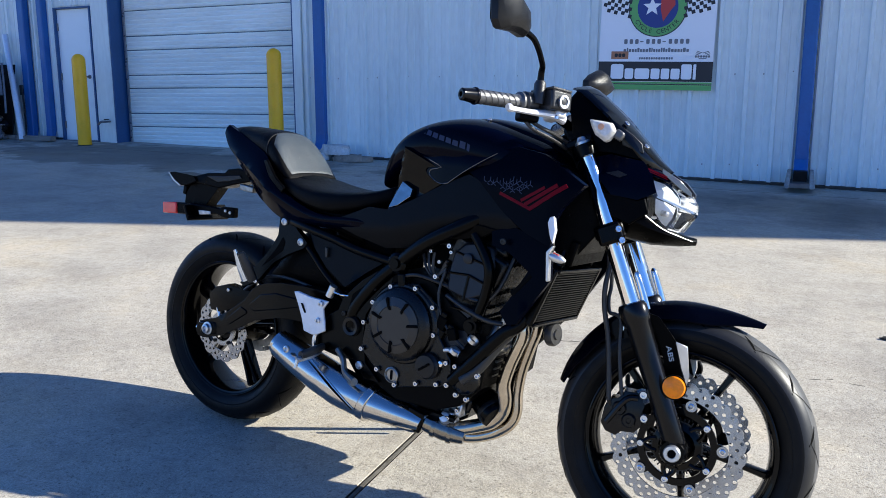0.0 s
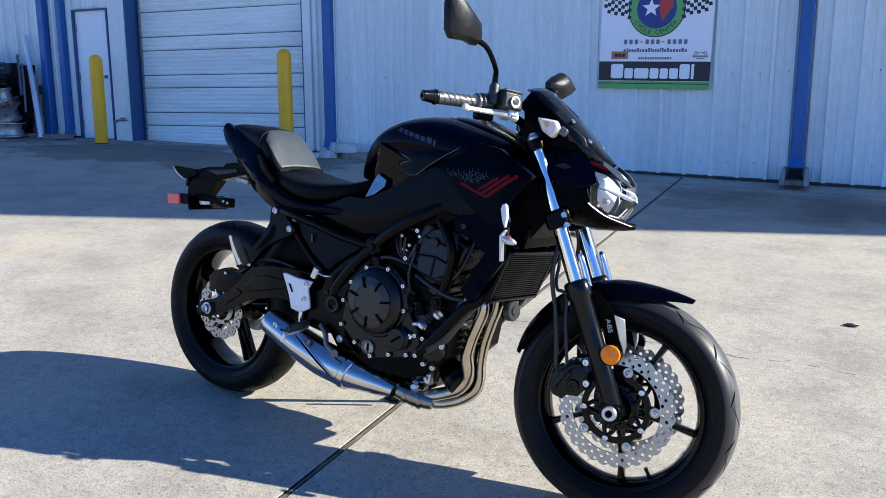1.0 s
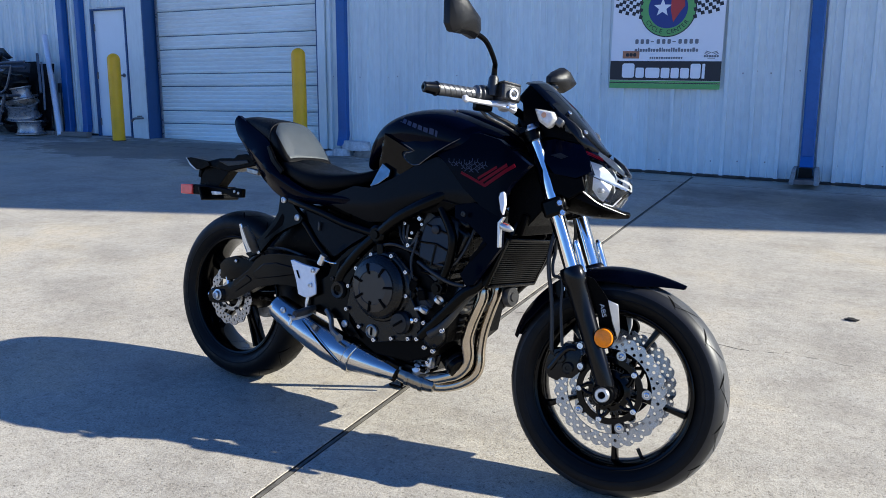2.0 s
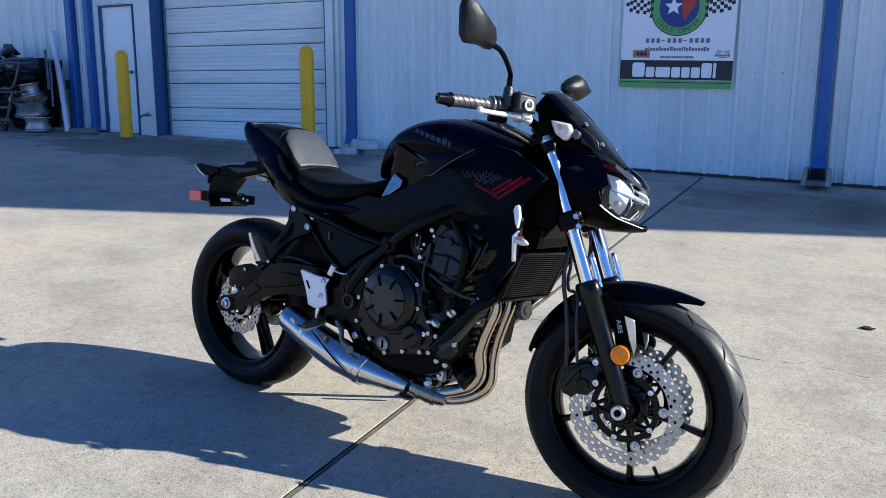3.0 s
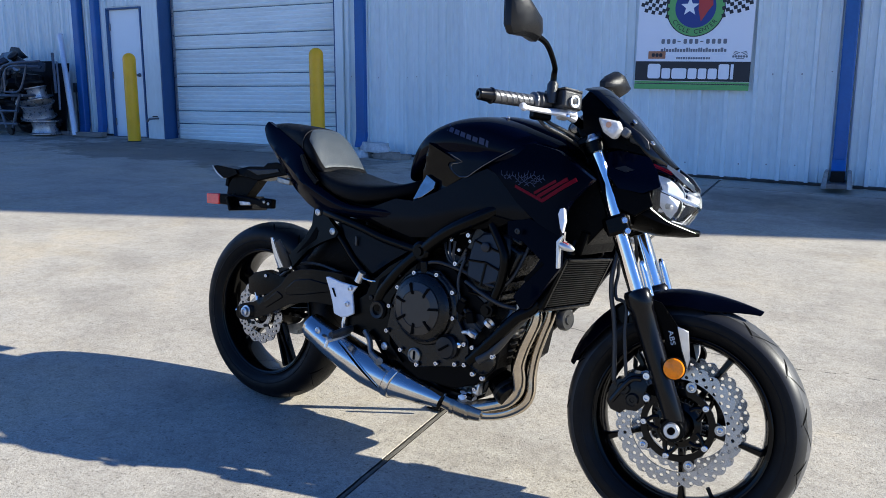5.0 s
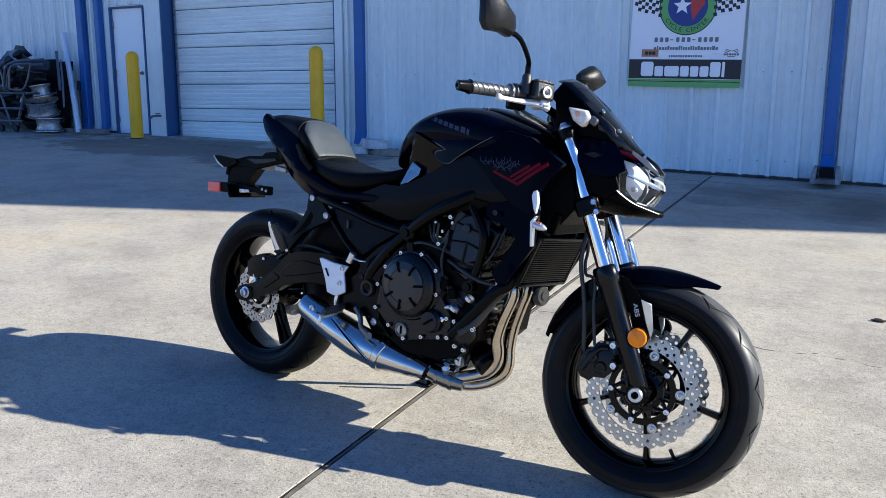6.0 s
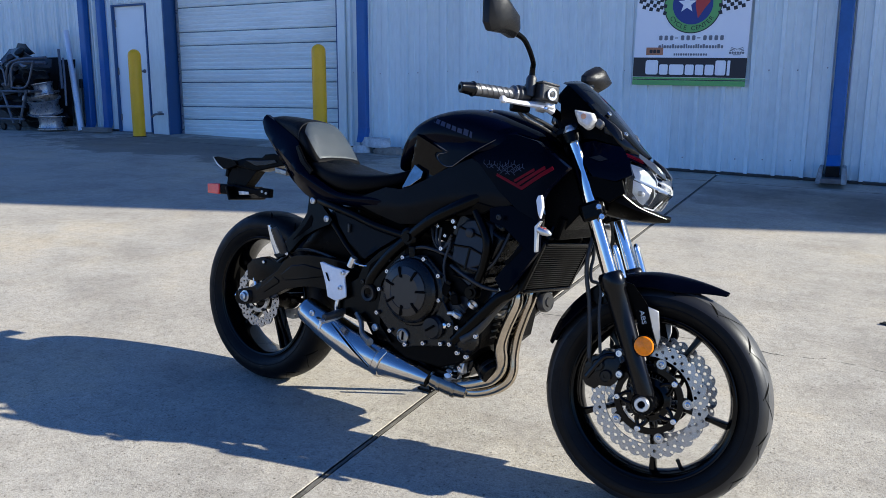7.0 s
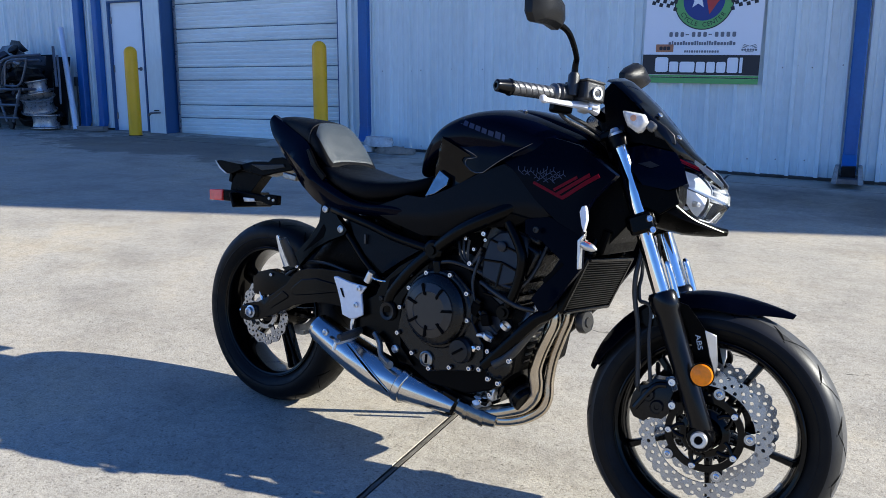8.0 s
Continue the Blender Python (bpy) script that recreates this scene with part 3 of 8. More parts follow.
def siding_mesh(name, ribs, z0, z1):
    """A rolled sheet with trapezoid ribs and two shallow stiffeners between each pair."""
    prof = []
    for i in range(ribs):
        u = i * RIB
        prof += [(u, 0), (u + 0.009, -0.044), (u + 0.042, -0.044), (u + 0.051, 0),
                 (u + 0.108, 0), (u + 0.114, -0.009), (u + 0.128, -0.009), (u + 0.134, 0),
                 (u + 0.182, 0), (u + 0.188, -0.009), (u + 0.202, -0.009), (u + 0.208, 0)]
    prof.append((ribs * RIB, 0))
    g = Geo()
    n = len(prof)
    v = [Vector((u, y, z)) for z in (z0, z1) for u, y in prof] + [Vector((u, y + 0.012, z)) for z in (z0, z1) for u, y in prof]
    f = [(i, i + 1, n + i + 1, n + i) for i in range(n - 1)]
    f += [(2 * n + i + 1, 2 * n + i, 3 * n + i, 3 * n + i + 1) for i in range(n - 1)]
    f += [(i + 1, i, 2 * n + i, 2 * n + i + 1) for i in range(n - 1)] + [(n + i, n + i + 1, 3 * n + i + 1, 3 * n + i) for i in range(n - 1)]
    return mesh_of(name, g.add(v, f), M_SIDING, 20)


def wall_north():
    g = Geo()
    # the framed wall behind the sheets, with its two openings
    spans = [(U0, DR0, LOW, WALL_H), (DR0, DR1, DR_H, WALL_H), (DR1, OHD0, LOW, WALL_H), (OHD0, OHD1, OHD_H, WALL_H), (OHD1, U1, LOW, WALL_H)]
    for a, b, lo, hi in spans:
        g.join(box(((a + b) / 2, 0.125, (lo + hi) / 2), (b - a, 0.22, hi - lo)))
    wall = placed(part("wall_north", g, M_SIDING, None, "white ribbed metal wall of a warehouse in shade", category="wall", kind="structure"))
    meshes = {}

    def sheets(a, b, z0, z1):
        k = math.floor((a - 0.571) / RIB) + 0
        u = a
        while u < b - 0.02:
            # sheet runs start on the common rib grid
            first = 0.571 + RIB * math.ceil((u - 0.571) / RIB - 1e-6)
            n = min(3, int((b - first) / RIB + 1e-6))
            if first - u > 0.02 or n < 1:
                e = min(first, b)
                if n < 1:
                    e = b
                gg = box(((u + e) / 2, 0.008, (z0 + z1) / 2), (e - u, 0.01, z1 - z0))
                part("siding_sheet", gg, M_SIDING, wall)
                u = e
                continue
            key = (n, z0, z1)
            if key not in meshes:
                meshes[key] = siding_mesh("siding_sheet", n, z0, z1)
            ob = new("siding_sheet", meshes[key])
            ob.parent = wall
            ob.location = (first, 0, 0)
            u = first + n * RIB
    for a, b, lo, hi in ((U0, DR0 - 0.01, LOW, WALL_H), (DR0, DR1, DR_H + 0.02, WALL_H), (DR1 + 0.01, OHD0, LOW, WALL_H), (OHD0, OHD1, OHD_H + 0.05, WALL_H), (OHD1 + 0.14, U1, LOW, WALL_H)):
        sheets(a, b, lo, hi)
    # base angle under the sheets and corner trims
    gg = Geo()
    for a, b in ((U0, DR0 - 0.02), (OHD1, U1)):
        ends = [[Vector((u, y, floor_at(u) + z)) for y, z in ((-0.052, 0.002), (0.015, 0.002), (0.015, 0.030), (-0.052, 0.024))] for u in (a, b)]
        gg.join(ring_loft(ends))
    part("base_trim", gg, M_BASE, wall, "dark base angle along the slab")
    gg = box(((OHD1 + OHD1 + 0.13) / 2 + 0.008, -0.012, OHD_H / 2 + 0.03), (0.115, 0.03, OHD_H))
    part("jamb_trim", gg, M_SIDING, wall, bevel=0.004)
    gg = box(((DR1 + OHD0) / 2 - 0.006, -0.012, OHD_H / 2 + 0.03), (OHD0 - DR1 - 0.03, 0.03, OHD_H))
    part("jamb_trim", gg, M_SIDING, wall, bevel=0.004)
    gg = box((DR0 - 0.10, -0.010, OHD_H / 2 + 0.03), (0.16, 0.03, OHD_H))
    part("jamb_trim", gg, M_SIDING, wall, bevel=0.004)
    # reveals of the overhead door
    gg = Geo()
    gg.join(box((OHD0 - 0.006, 0.10, OHD_H / 2), (0.02, 0.24, OHD_H)))
    part("reveal", gg, M_DARKBLUE, wall, "dark blue painted door reveal")
    gg = box((OHD1 + 0.006, 0.10, OHD_H / 2), (0.02, 0.24, OHD_H))
    part("reveal", gg, M_DARKBLUE, wall, "dark blue painted door reveal")
    # screw heads in rows on the sheets
    gg = Geo()
    rnd = random.Random(3)
    for z in (0.16, 1.06, 2.2):
        u = U0 + 0.3
        while u < U1 - 0.3:
            k = (u - 0.571) % RIB
            if not (DR0 - 0.25 < u < OHD1 + 0.16) and rnd.random() < 0.4:
                gg.join(lathe([(0.008, 0), (0.008, 0.003), (0.005, 0.006), (0, 0.007)], (u, -0.001, z + rnd.uniform(-0.012, 0.012)), (0, -1, 0), 6))
            u += RIB / 2
    part("screw_heads", gg, M_GALV, wall, kind="stuff")
    return wall


wall_north()


def shell():
    """The other walls and the roof that close the building and shade the yard."""
    D = 16.0
    for nm, c, s in (("wall_east", (U1 - 0.1, D / 2 + 0.12, WALL_H / 2 - 0.2), (0.2, D - 0.24, WALL_H + 0.4)), ("wall_west", (U0 + 0.1, D / 2 + 0.12, WALL_H / 2), (0.2, D - 0.24, WALL_H)),
                     ("wall_south", ((U0 + U1) / 2, D + 0.1, WALL_H / 2), (U1 - U0, 0.2, WALL_H))):
        placed(part(nm, box(c, s), M_SIDING, None, "plain white metal side wall of the warehouse", category="wall", kind="structure"))
    g = Geo()
    h = 1.0
    v = [(U0 - 0.05, -0.05, WALL_H), (U1, -0.05, WALL_H), (U1, D + 0.3, WALL_H), (U0 - 0.05, D + 0.3, WALL_H), (U0 - 0.05, D / 2, WALL_H + h), (U1, D / 2, WALL_H + h)]
    g.add(v, [(0, 1, 5, 4), (2, 3, 4, 5), (1, 2, 5), (3, 0, 4), (0, 3, 2, 1)])
    placed(part("roof", g, M_ROOF, None, "low pitched galvanised warehouse roof", category="roof", kind="structure"))


def wing():
    """An unseen wing added askew to the east, so that its deep straight eave shades the yard."""
    ang, H, L, D, e = 20.4, 7.4, 18.0, 8.0, 2.4
    at = YARD @ pose(4.189, 5.841, 0, 0, 0, ang)
    for nm, c, s in (("wall_5", ((L + e) / 2, e + 0.1, H / 2), (L - e, 0.2, H)), ("wall_6", (e + 0.1, (D + e) / 2, H / 2), (0.2, D - e - 0.4, H)), ("wall_7", (L - 0.1, (D + e) / 2, H / 2), (0.2, D - e - 0.4, H)), ("wall_8", ((L + e) / 2, D - 0.1, H / 2), (L - e, 0.2, H))):
        part(nm, box(c, s), M_SIDING, None, "unseen plain white metal wall under the added shading roof", category="wall", kind="structure").matrix_world = at
    part("roof_2", box((L / 2, D / 2, H + 0.03), (L, D, 0.06)), M_ROOF, None, "unseen flat galvanised roof, its deep eave added to shade the yard", category="roof", kind="structure").matrix_world = at


shell()
wing()


def overhead_door():
    """A sectional door of ribbed steel, set back behind the wall face."""
    dy = 0.219
    base = placed(part("door_1", box(((OHD0 + OHD1) / 2, dy + 0.045, OHD_H / 2 + 0.01), (OHD1 - OHD0 + 0.1, 0.03, OHD_H)), M_DARKBLUE, None,
                       "closed white sectional overhead door, lightly soiled near the ground", category="overhead door", kind="structure"))
    lines = [0.160, 0.430, 0.612, 0.955, 1.131, 1.469, 1.656, 1.994, 2.181, 2.519, 2.706, 3.044, 3.231, OHD_H]
    for a, b in zip(lines, lines[1:]):
        n = max(2, round((b - a) / 0.058))
        g = Geo()
        prof = [(a + 0.0045, 0.03), (a + 0.0065, 0.0)]
        for i in range(n):
            z0, z1 = a + (b - a) * i / n, a + (b - a) * (i + 1) / n
            prof += [(z0 + 0.010, -0.004), (z1 - 0.016, -0.004), (z1 - 0.009, 0.006)]
        prof += [(b - 0.0065, 0.0), (b - 0.0045, 0.03)]
        v = [Vector((u, dy + y, z)) for u in (OHD0 + 0.03, OHD1 - 0.03) for z, y in prof]
        k = len(prof)
        g.add(v, [(i, i + 1, k + i + 1, k + i) for i in range(k - 1)])
        part("door_panel", g, M_ROLL, base, angle=50)
    g = Geo()
    for u in (OHD0 + 0.045, OHD1 - 0.045):
        g.join(box((u, dy - 0.02, OHD_H / 2), (0.028, 0.02, OHD_H - 0.02)))
    part("door_track", g, M_GALV, base, "galvanised stop strip")
    return base


overhead_door()


def entry_door():
    base = placed(part("door_2", box(((DR0 + DR1) / 2, 0.03, (SILL + 0.015 + DR_H - 0.026) / 2), (DR1 - DR0 - 0.052, 0.045, DR_H - 0.041 - SILL)), M_LEAF, None,
                       "closed plain white steel entry door in a dark blue frame", category="door", kind="structure"))
    g = Geo()
    for u in (DR0 + 0.012, DR1 - 0.012):
        g.join(box((u, 0.02, (DR_H + SILL) / 2 - 0.03), (0.024, 0.12, DR_H - SILL + 0.06)))
    g.join(box(((DR0 + DR1) / 2, 0.02, DR_H - 0.012), (DR1 - DR0 - 0.048, 0.12, 0.024)))
    part("door_frame", g, M_DARKBLUE, base, "dark blue steel frame", bevel=0.004)
    g = Geo().join(lathe([(0.028, 0), (0.028, 0.012), (0.012, 0.016), (0.012, 0.05)], (DR1 - 0.125, 0.01, SILL + 0.89), (0, -1, 0), 12))
    g.join(tube([(DR1 - 0.125, -0.04, SILL + 0.89), (DR1 - 0.17, -0.045, SILL + 0.89), (DR1 - 0.235, -0.04, SILL + 0.885)], 0.011, 8, 3))
    part("lever_handle", g, M_RUST, base, "dull metal lever handle")
    for z in (0.45, 1.12, 1.8):
        part("hinge", lathe([(0.011, 0), (0.011, 0.1)], (DR0 + 0.034, -0.002, z - 0.05), (0, 0, 1), 8), M_RUST, base)
    part("threshold", box(((DR0 + DR1) / 2, -0.02, SILL + 0.002), (DR1 - DR0, 0.14, 0.024)), M_RUST, base)


entry_door()


def hose_bib():
    t = placed(thing("hose_tap", "small dark wall tap beside the entry door", "tap"))
    part("pipe", lathe([(0.014, 0), (0.014, 0.11)], (DR1 + 0.22, -0.02, 0.505), (0, -1, 0), 8), M_RUST, t)
    part("spout", tube([(DR1 + 0.22, -0.10, 0.505), (DR1 + 0.17, -0.15, 0.50), (DR1 + 0.14, -0.17, 0.46)], 0.016, 8, 3), M_RUST, t)
    part("wheel_handle", lathe([(0.035, 0), (0.038, 0.006), (0.035, 0.012), (0, 0.012)], (DR1 + 0.22, -0.09, 0.53), (0, 0, 1), 12), M_SCRAPBLACK, t)


hose_bib()


def downspout(u, w, d, z0, label, foot):
    t = placed(thing("downspout", label, "downspout", group="blue downspouts on the wall"))
    y = -0.032 - d / 2
    prof, n = [], 0
    o = [(-w / 2, 0), (-w / 2, -d + 0.012), (-w / 2 + 0.012, -d), (w / 2 - 0.012, -d), (w / 2, -d + 0.012), (w / 2, 0)]
    g = Geo()
    rings = [[Vector((u + a, -0.03 + b, z)) for a, b in o] for z in (z0 + 0.1, WALL_H - 0.1)]
    g = ring_loft(rings)
    part("pipe", g, M_BLUE, t, bevel=0.003)
    # kicked-out shoe at the foot
    rings = []
    for k in range(6):
        s = k / 5
        q = Vector((u, -0.03 - (0.16 if foot else 0.05) * s ** 1.6, z0 + 0.1 - 0.14 * s))
        rings.append([Vector((q.x + a * 1.04, q.y + b * (1.0 - 0.1 * s), q.z + b * 0.5 * s)) for a, b in o])
    part("shoe", ring_loft(rings), M_BLUE, t, bevel=0.003)
    for z in (4.2, 6.4):
        part("strap", box((u, -0.03 - d / 2, z), (w + 0.02, d + 0.012, 0.04)), M_BLUE, t, bevel=0.002)
    # folded side flashings of the wall seam
    g = Geo()
    for s in (-1, 1):
        g.join(box((u + s * (w / 2 + 0.032), -0.018, (z0 - 0.16 + WALL_H) / 2), (0.022, 0.034, WALL_H - z0 + 0.1)))
    part("seam_flashing", g, M_SIDING, t, "white folded flashing", bevel=0.003)
    return t


downspout(1.144, 0.122, 0.085, 0.14, "blue metal downspout ending above a concrete foot", True)
downspout(-4.228, 0.128, 0.09, 0.29, "blue metal downspout beside the overhead door", False)
downspout(-9.105, 0.125, 0.10, 0.30, "blue metal downspout near the entry door", False)
downspout(-8.735, 0.10, 0.10, 0.30, "blue metal downspout close to the entry door", False)


def splash_foot():
    """Cast footing with an open front that catches the downspout's water."""
    t = thing("drain_foot", "grey concrete drain foot under a blue downspout", "drain foot", on_floor(-0.006, 0))
    for s in (-1, 1):
        g = Geo()
        o = [(-0.024, -0.57), (0.024, -0.57), (0.024, -0.055), (-0.024, -0.055)]
        top = [(-0.018, -0.38), (0.018, -0.38), (0.018, -0.055), (-0.018, -0.055)]
        g = ring_loft([[Vector((1.15 + s * 0.110 + a, b, 0.002)) for a, b in o], [Vector((1.15 + s * 0.098 + a, b, 0.140)) for a, b in top]])
        part("cheek", g, M_FOOTCONC, t, bevel=0.008)
    part("pan", box((1.15, -0.29, 0.022), (0.180, 0.44, 0.042)), M_RUST, t, "dark silted pan")
    part("outlet", box((1.150, -0.200, 0.090), (0.12, 0.20, 0.10)), M_SCRAPBLACK, t, "black rubber boot")


splash_foot()


def rock(u, v, w, d, h, seed, label, mat=M_ROCK, up=0.0, tip=0.0):
    rnd = random.Random(seed)
    bm = bmesh.new()
    bmesh.ops.create_cube(bm, size=1)
    bmesh.ops.subdivide_edges(bm, edges=bm.edges[:], cuts=3, use_grid_fill=True)
    for q in bm.verts:
        c = q.co
        k = 1 - 0.22 * (abs(c.x) * abs(c.y) * 4) - 0.18 * max(0, c.z) * (abs(c.x) + abs(c.y))
        nn = noise.noise(Vector((c.x * 2.3 + seed, c.y * 2.3, c.z * 2.3))) * 0.10
        q.co = Vector((c.x * w * (k + nn), c.y * d * (k + nn), (c.z + 0.5) * h * (1 + nn * 1.5)))
    g = Geo()
    bm.verts.index_update()
    g.add([q.co.copy() for q in bm.verts], [tuple(q.index for q in f.verts) for f in bm.faces])
    bm.free()
    ob = part("rock", g.moved(pose(0, 0, 0, 0, 0, rnd.uniform(-25, 25))), mat, None, label, angle=30, category="rock", group="broken stones by the wall")
    ob.matrix_world = on_floor(u, v, 0, tip, 0, up)
    return ob


rock(-4.07, -0.36, 0.25, 0.22, 0.085, 3, "pale broken concrete chunk beside a downspout")
rock(-3.70, -0.36, 0.38, 0.20, 0.080, 11, "flat brownish stone near the metal wall", M_BROWNROCK)
rock(-3.885, -0.33, 0.38, 0.24, 0.105, 7, "large pale concrete slab piece lying on other stones", up=0.072, tip=2.0)
rock(-4.21, -0.42, 0.12, 0.12, 0.055, 17, "small pale concrete chunk under a downspout")
rock(-3.52, -0.30, 0.20, 0.14, 0.060, 23, "small brown stone near the metal wall", M_BROWNROCK)


def bollard(x, y, h, label):
    t = thing("bollard", label, "bollard", Matrix.Translation(YARD @ Vector((x, y, -0.004))), group="yellow bollards by the overhead door")
    r = 0.086
    prof = [(r, 0.0), (r, h - 0.085)] + [(r * math.cos(a), h - 0.085 + 0.085 * math.sin(a)) for a in np.linspace(0, math.pi / 2, 8)[1:]]
    part("post", lathe(prof, (0, 0, 0), (0, 0, 1), 28), M_YELLOW, t)
    part("footing", lathe([(r + 0.012, 0.0), (r + 0.004, 0.012), (r, 0.012)], (0, 0, 0), (0, 0, 1), 28), M_JOINT, t)


bollard(-8.505, 8.160, 1.20, "yellow painted steel pipe bollard before the entry door")
bollard(-5.397, 8.126, 1.285, "yellow painted steel pipe bollard before the overhead door")


def sign():
    y = -0.057
    a0, a1, z0, z1 = -0.845, 0.290, 0.90, 2.42
    t = thing("wall_sign", "white dealer banner with black and green bands on the wall", "sign", B @ pose(-0.292, 0, 1.05, 0, 1.2, 0) @ pose(0.277, 0, -1.05))
    part("panel", box(((a0 + a1) / 2, y + 0.004, (z0 + z1) / 2), (a1 - a0, 0.006, z1 - z0)), M_SIGN, t, "white printed panel")
    part("black_band", box(((a0 + a1) / 2, y - 0.001, 1.083), (a1 - a0 + 0.002, 0.006, 0.196)), M_SIGNBLACK, t)
    part("green_band", box(((a0 + a1) / 2, y - 0.001, 0.9715), (a1 - a0 + 0.002, 0.006, 0.018)), M_SIGNGREEN, t)
    part("dark_line", box(((a0 + a1) / 2, y - 0.001, 0.957), (a1 - a0 + 0.002, 0.006, 0.008)), M_SIGNBLACK, t)
    part("green_band", box(((a0 + a1) / 2, y - 0.001, 0.926), (a1 - a0 + 0.002, 0.006, 0.052)), M_SIGNGREEN, t)
    # brand name as plain white blocks
    x = -0.716
    for w, h in ((0.142, 0.148), (0.100, 0.105), (0.160, 0.105), (0.100, 0.105), (0.094, 0.105), (0.100, 0.105), (0.114, 0.148), (0.040, 0.148)):
        part("brand_block", word_bar(Geo(), x, x + w - 0.012, 1.008, 1.008 + h, y - 0.004, 0.003, cut=0.12), M_SIGN, t)
        x += w + 0.0018
    g = Geo()
    x = -0.605
    for k in range(12):
        if k in (3, 7):
            word_bar(g, x + 0.005, x + 0.038, 1.374, 1.384, y + 0.001, 0.002)
        else:
            word_bar(g, x + 0.010, x + 0.044, 1.356, 1.404, y + 0.001, 0.002)
        x += 0.0555
    part("print_line", g, M_SIGNGREY, t, "grey bars in place of a number", kind="stuff")
    g = Geo()
    x = -0.597
    rnd = random.Random(2)
    while x < 0.045:
        w = rnd.uniform(0.018, 0.034)
        word_bar(g, x, x + w - 0.006, 1.276, 1.276 + (0.042 if rnd.random() < 0.3 else 0.03), y + 0.001, 0.002)
        x += w
    part("print_line", g, M_SIGNGREY, t, "grey bars in place of a web address", kind="stuff")
    g = Geo()
    x = -0.435
    while x < -0.11:
        w = rnd.uniform(0.014, 0.03)
        word_bar(g, x, x + w - 0.006, 1.203, 1.225, y + 0.001, 0.002)
        x += w
    part("print_line", g, M_SIGNGREY, t, "small grey bars in place of a place name", kind="stuff")
    part("orange_badge", word_bar(Geo(), -0.72, -0.545, 1.207, 1.283, y + 0.001, 0.002, cut=0.03), M_SIGNORANGE, t)
    g = Geo()
    for i in range(3):
        word_bar(g, -0.685 + i * 0.038, -0.652 + i * 0.038, 1.226, 1.262, y - 0.002, 0.001)
    part("badge_mark", g, M_SIGNBLACK, t)
    g = Geo()
    for s in (-1, 1):
        for i in range(3):
            g.join(box((0.187 + s * (0.030 + 0.012 * i), y, 1.275 - 0.011 * i), (0.055 - 0.012 * i, 0.003, 0.007), (0, s * -18, 0)))
    for i in range(6):
        word_bar(g, 0.112 + i * 0.025, 0.133 + i * 0.025, 1.222, 1.243, y + 0.001, 0.002)
    word_bar(g, 0.15, 0.225, 1.209, 1.216, y + 0.001, 0.002)
    part("wing_badge", g, M_SIGNGREY, t)
    # round emblem: navy disc, green ring, star and red field
    cu, cz = -0.279, 1.712
    ring = lambda r0, r1, yy, seg=56: lathe([(r0, 0), (r0, 0.002), (r1, 0.002), (r1, 0)], (cu, yy, cz), (0, -1, 0), seg, closed=True)
    part("emblem_edge", ring(0.278, 0.288, y + 0.001), M_SIGNBLACK, t)
    part("emblem_ring", ring(0.20, 0.278, y + 0.001), M_SIGNGREEN, t)
    part("emblem_disc", lathe([(0.20, 0), (0.20, 0.002), (0, 0.002)], (cu, y + 0.001, cz), (0, -1, 0), 48), M_SIGNNAVY, t)
    g = Geo()
    star = []
    for k in range(10):
        r = 0.095 if k % 2 == 0 else 0.04
        a = math.pi / 2 + k * math.pi / 5
        star.append(Vector((cu - 0.055 + r * math.cos(a), y - 0.003, cz + 0.005 + r * math.sin(a))))
    g.add(star, [tuple(range(10))])
    part("emblem_star", g, M_SIGN, t)
    g = Geo()
    o = [(0.03, -0.02), (0.06, -0.14), (0.13, -0.03), (0.17, 0.02), (0.16, 0.12), (0.03, 0.12)]
    g.add([Vector((cu + a, y - 0.003, cz + b)) for a, b in o], [tuple(range(6))])
    part("emblem_field", g, M_SIGNRED, t)
    for k, ch in enumerate("CYCLE CENTER"):
        if ch != " ":
            a = radians(216 + 108 * k / 11)
            part("emblem_letter", letters(ch, 0.062, 0.0006).moved(pose(cu + 0.239 * math.cos(a), y - 0.0032, cz + 0.239 * math.sin(a)) @ pose(0, 0, 0, 0, -math.degrees(a) - 90, 0)), M_SIGNBLACK, t)
    for s in (-1, 1):
        for i in range(8):
            for j in range(5):
                if (i + j) % 2 == 0:
                    u = cu + s * (0.275 + 0.036 * i)
                    z = cz - 0.085 + 0.036 * j + 0.012 * i + 0.012 * math.sin(i * 0.9)
                    if -0.83 < u - 0.02 and u + 0.02 < 0.28:
                        part("flag_square", box((u, y + 0.0, z), (0.036, 0.003, 0.036), (0, -s * 14, 0)), M_SIGNBLACK, t)


sign()


# ---- scrap corner by the wall ----
SCRAP = B @ pose(-9.41, -0.14, floor_at(-9.7, -0.6)) @ Matrix.Scale(0.92, 4) @ pose(9.77, 0, 0)


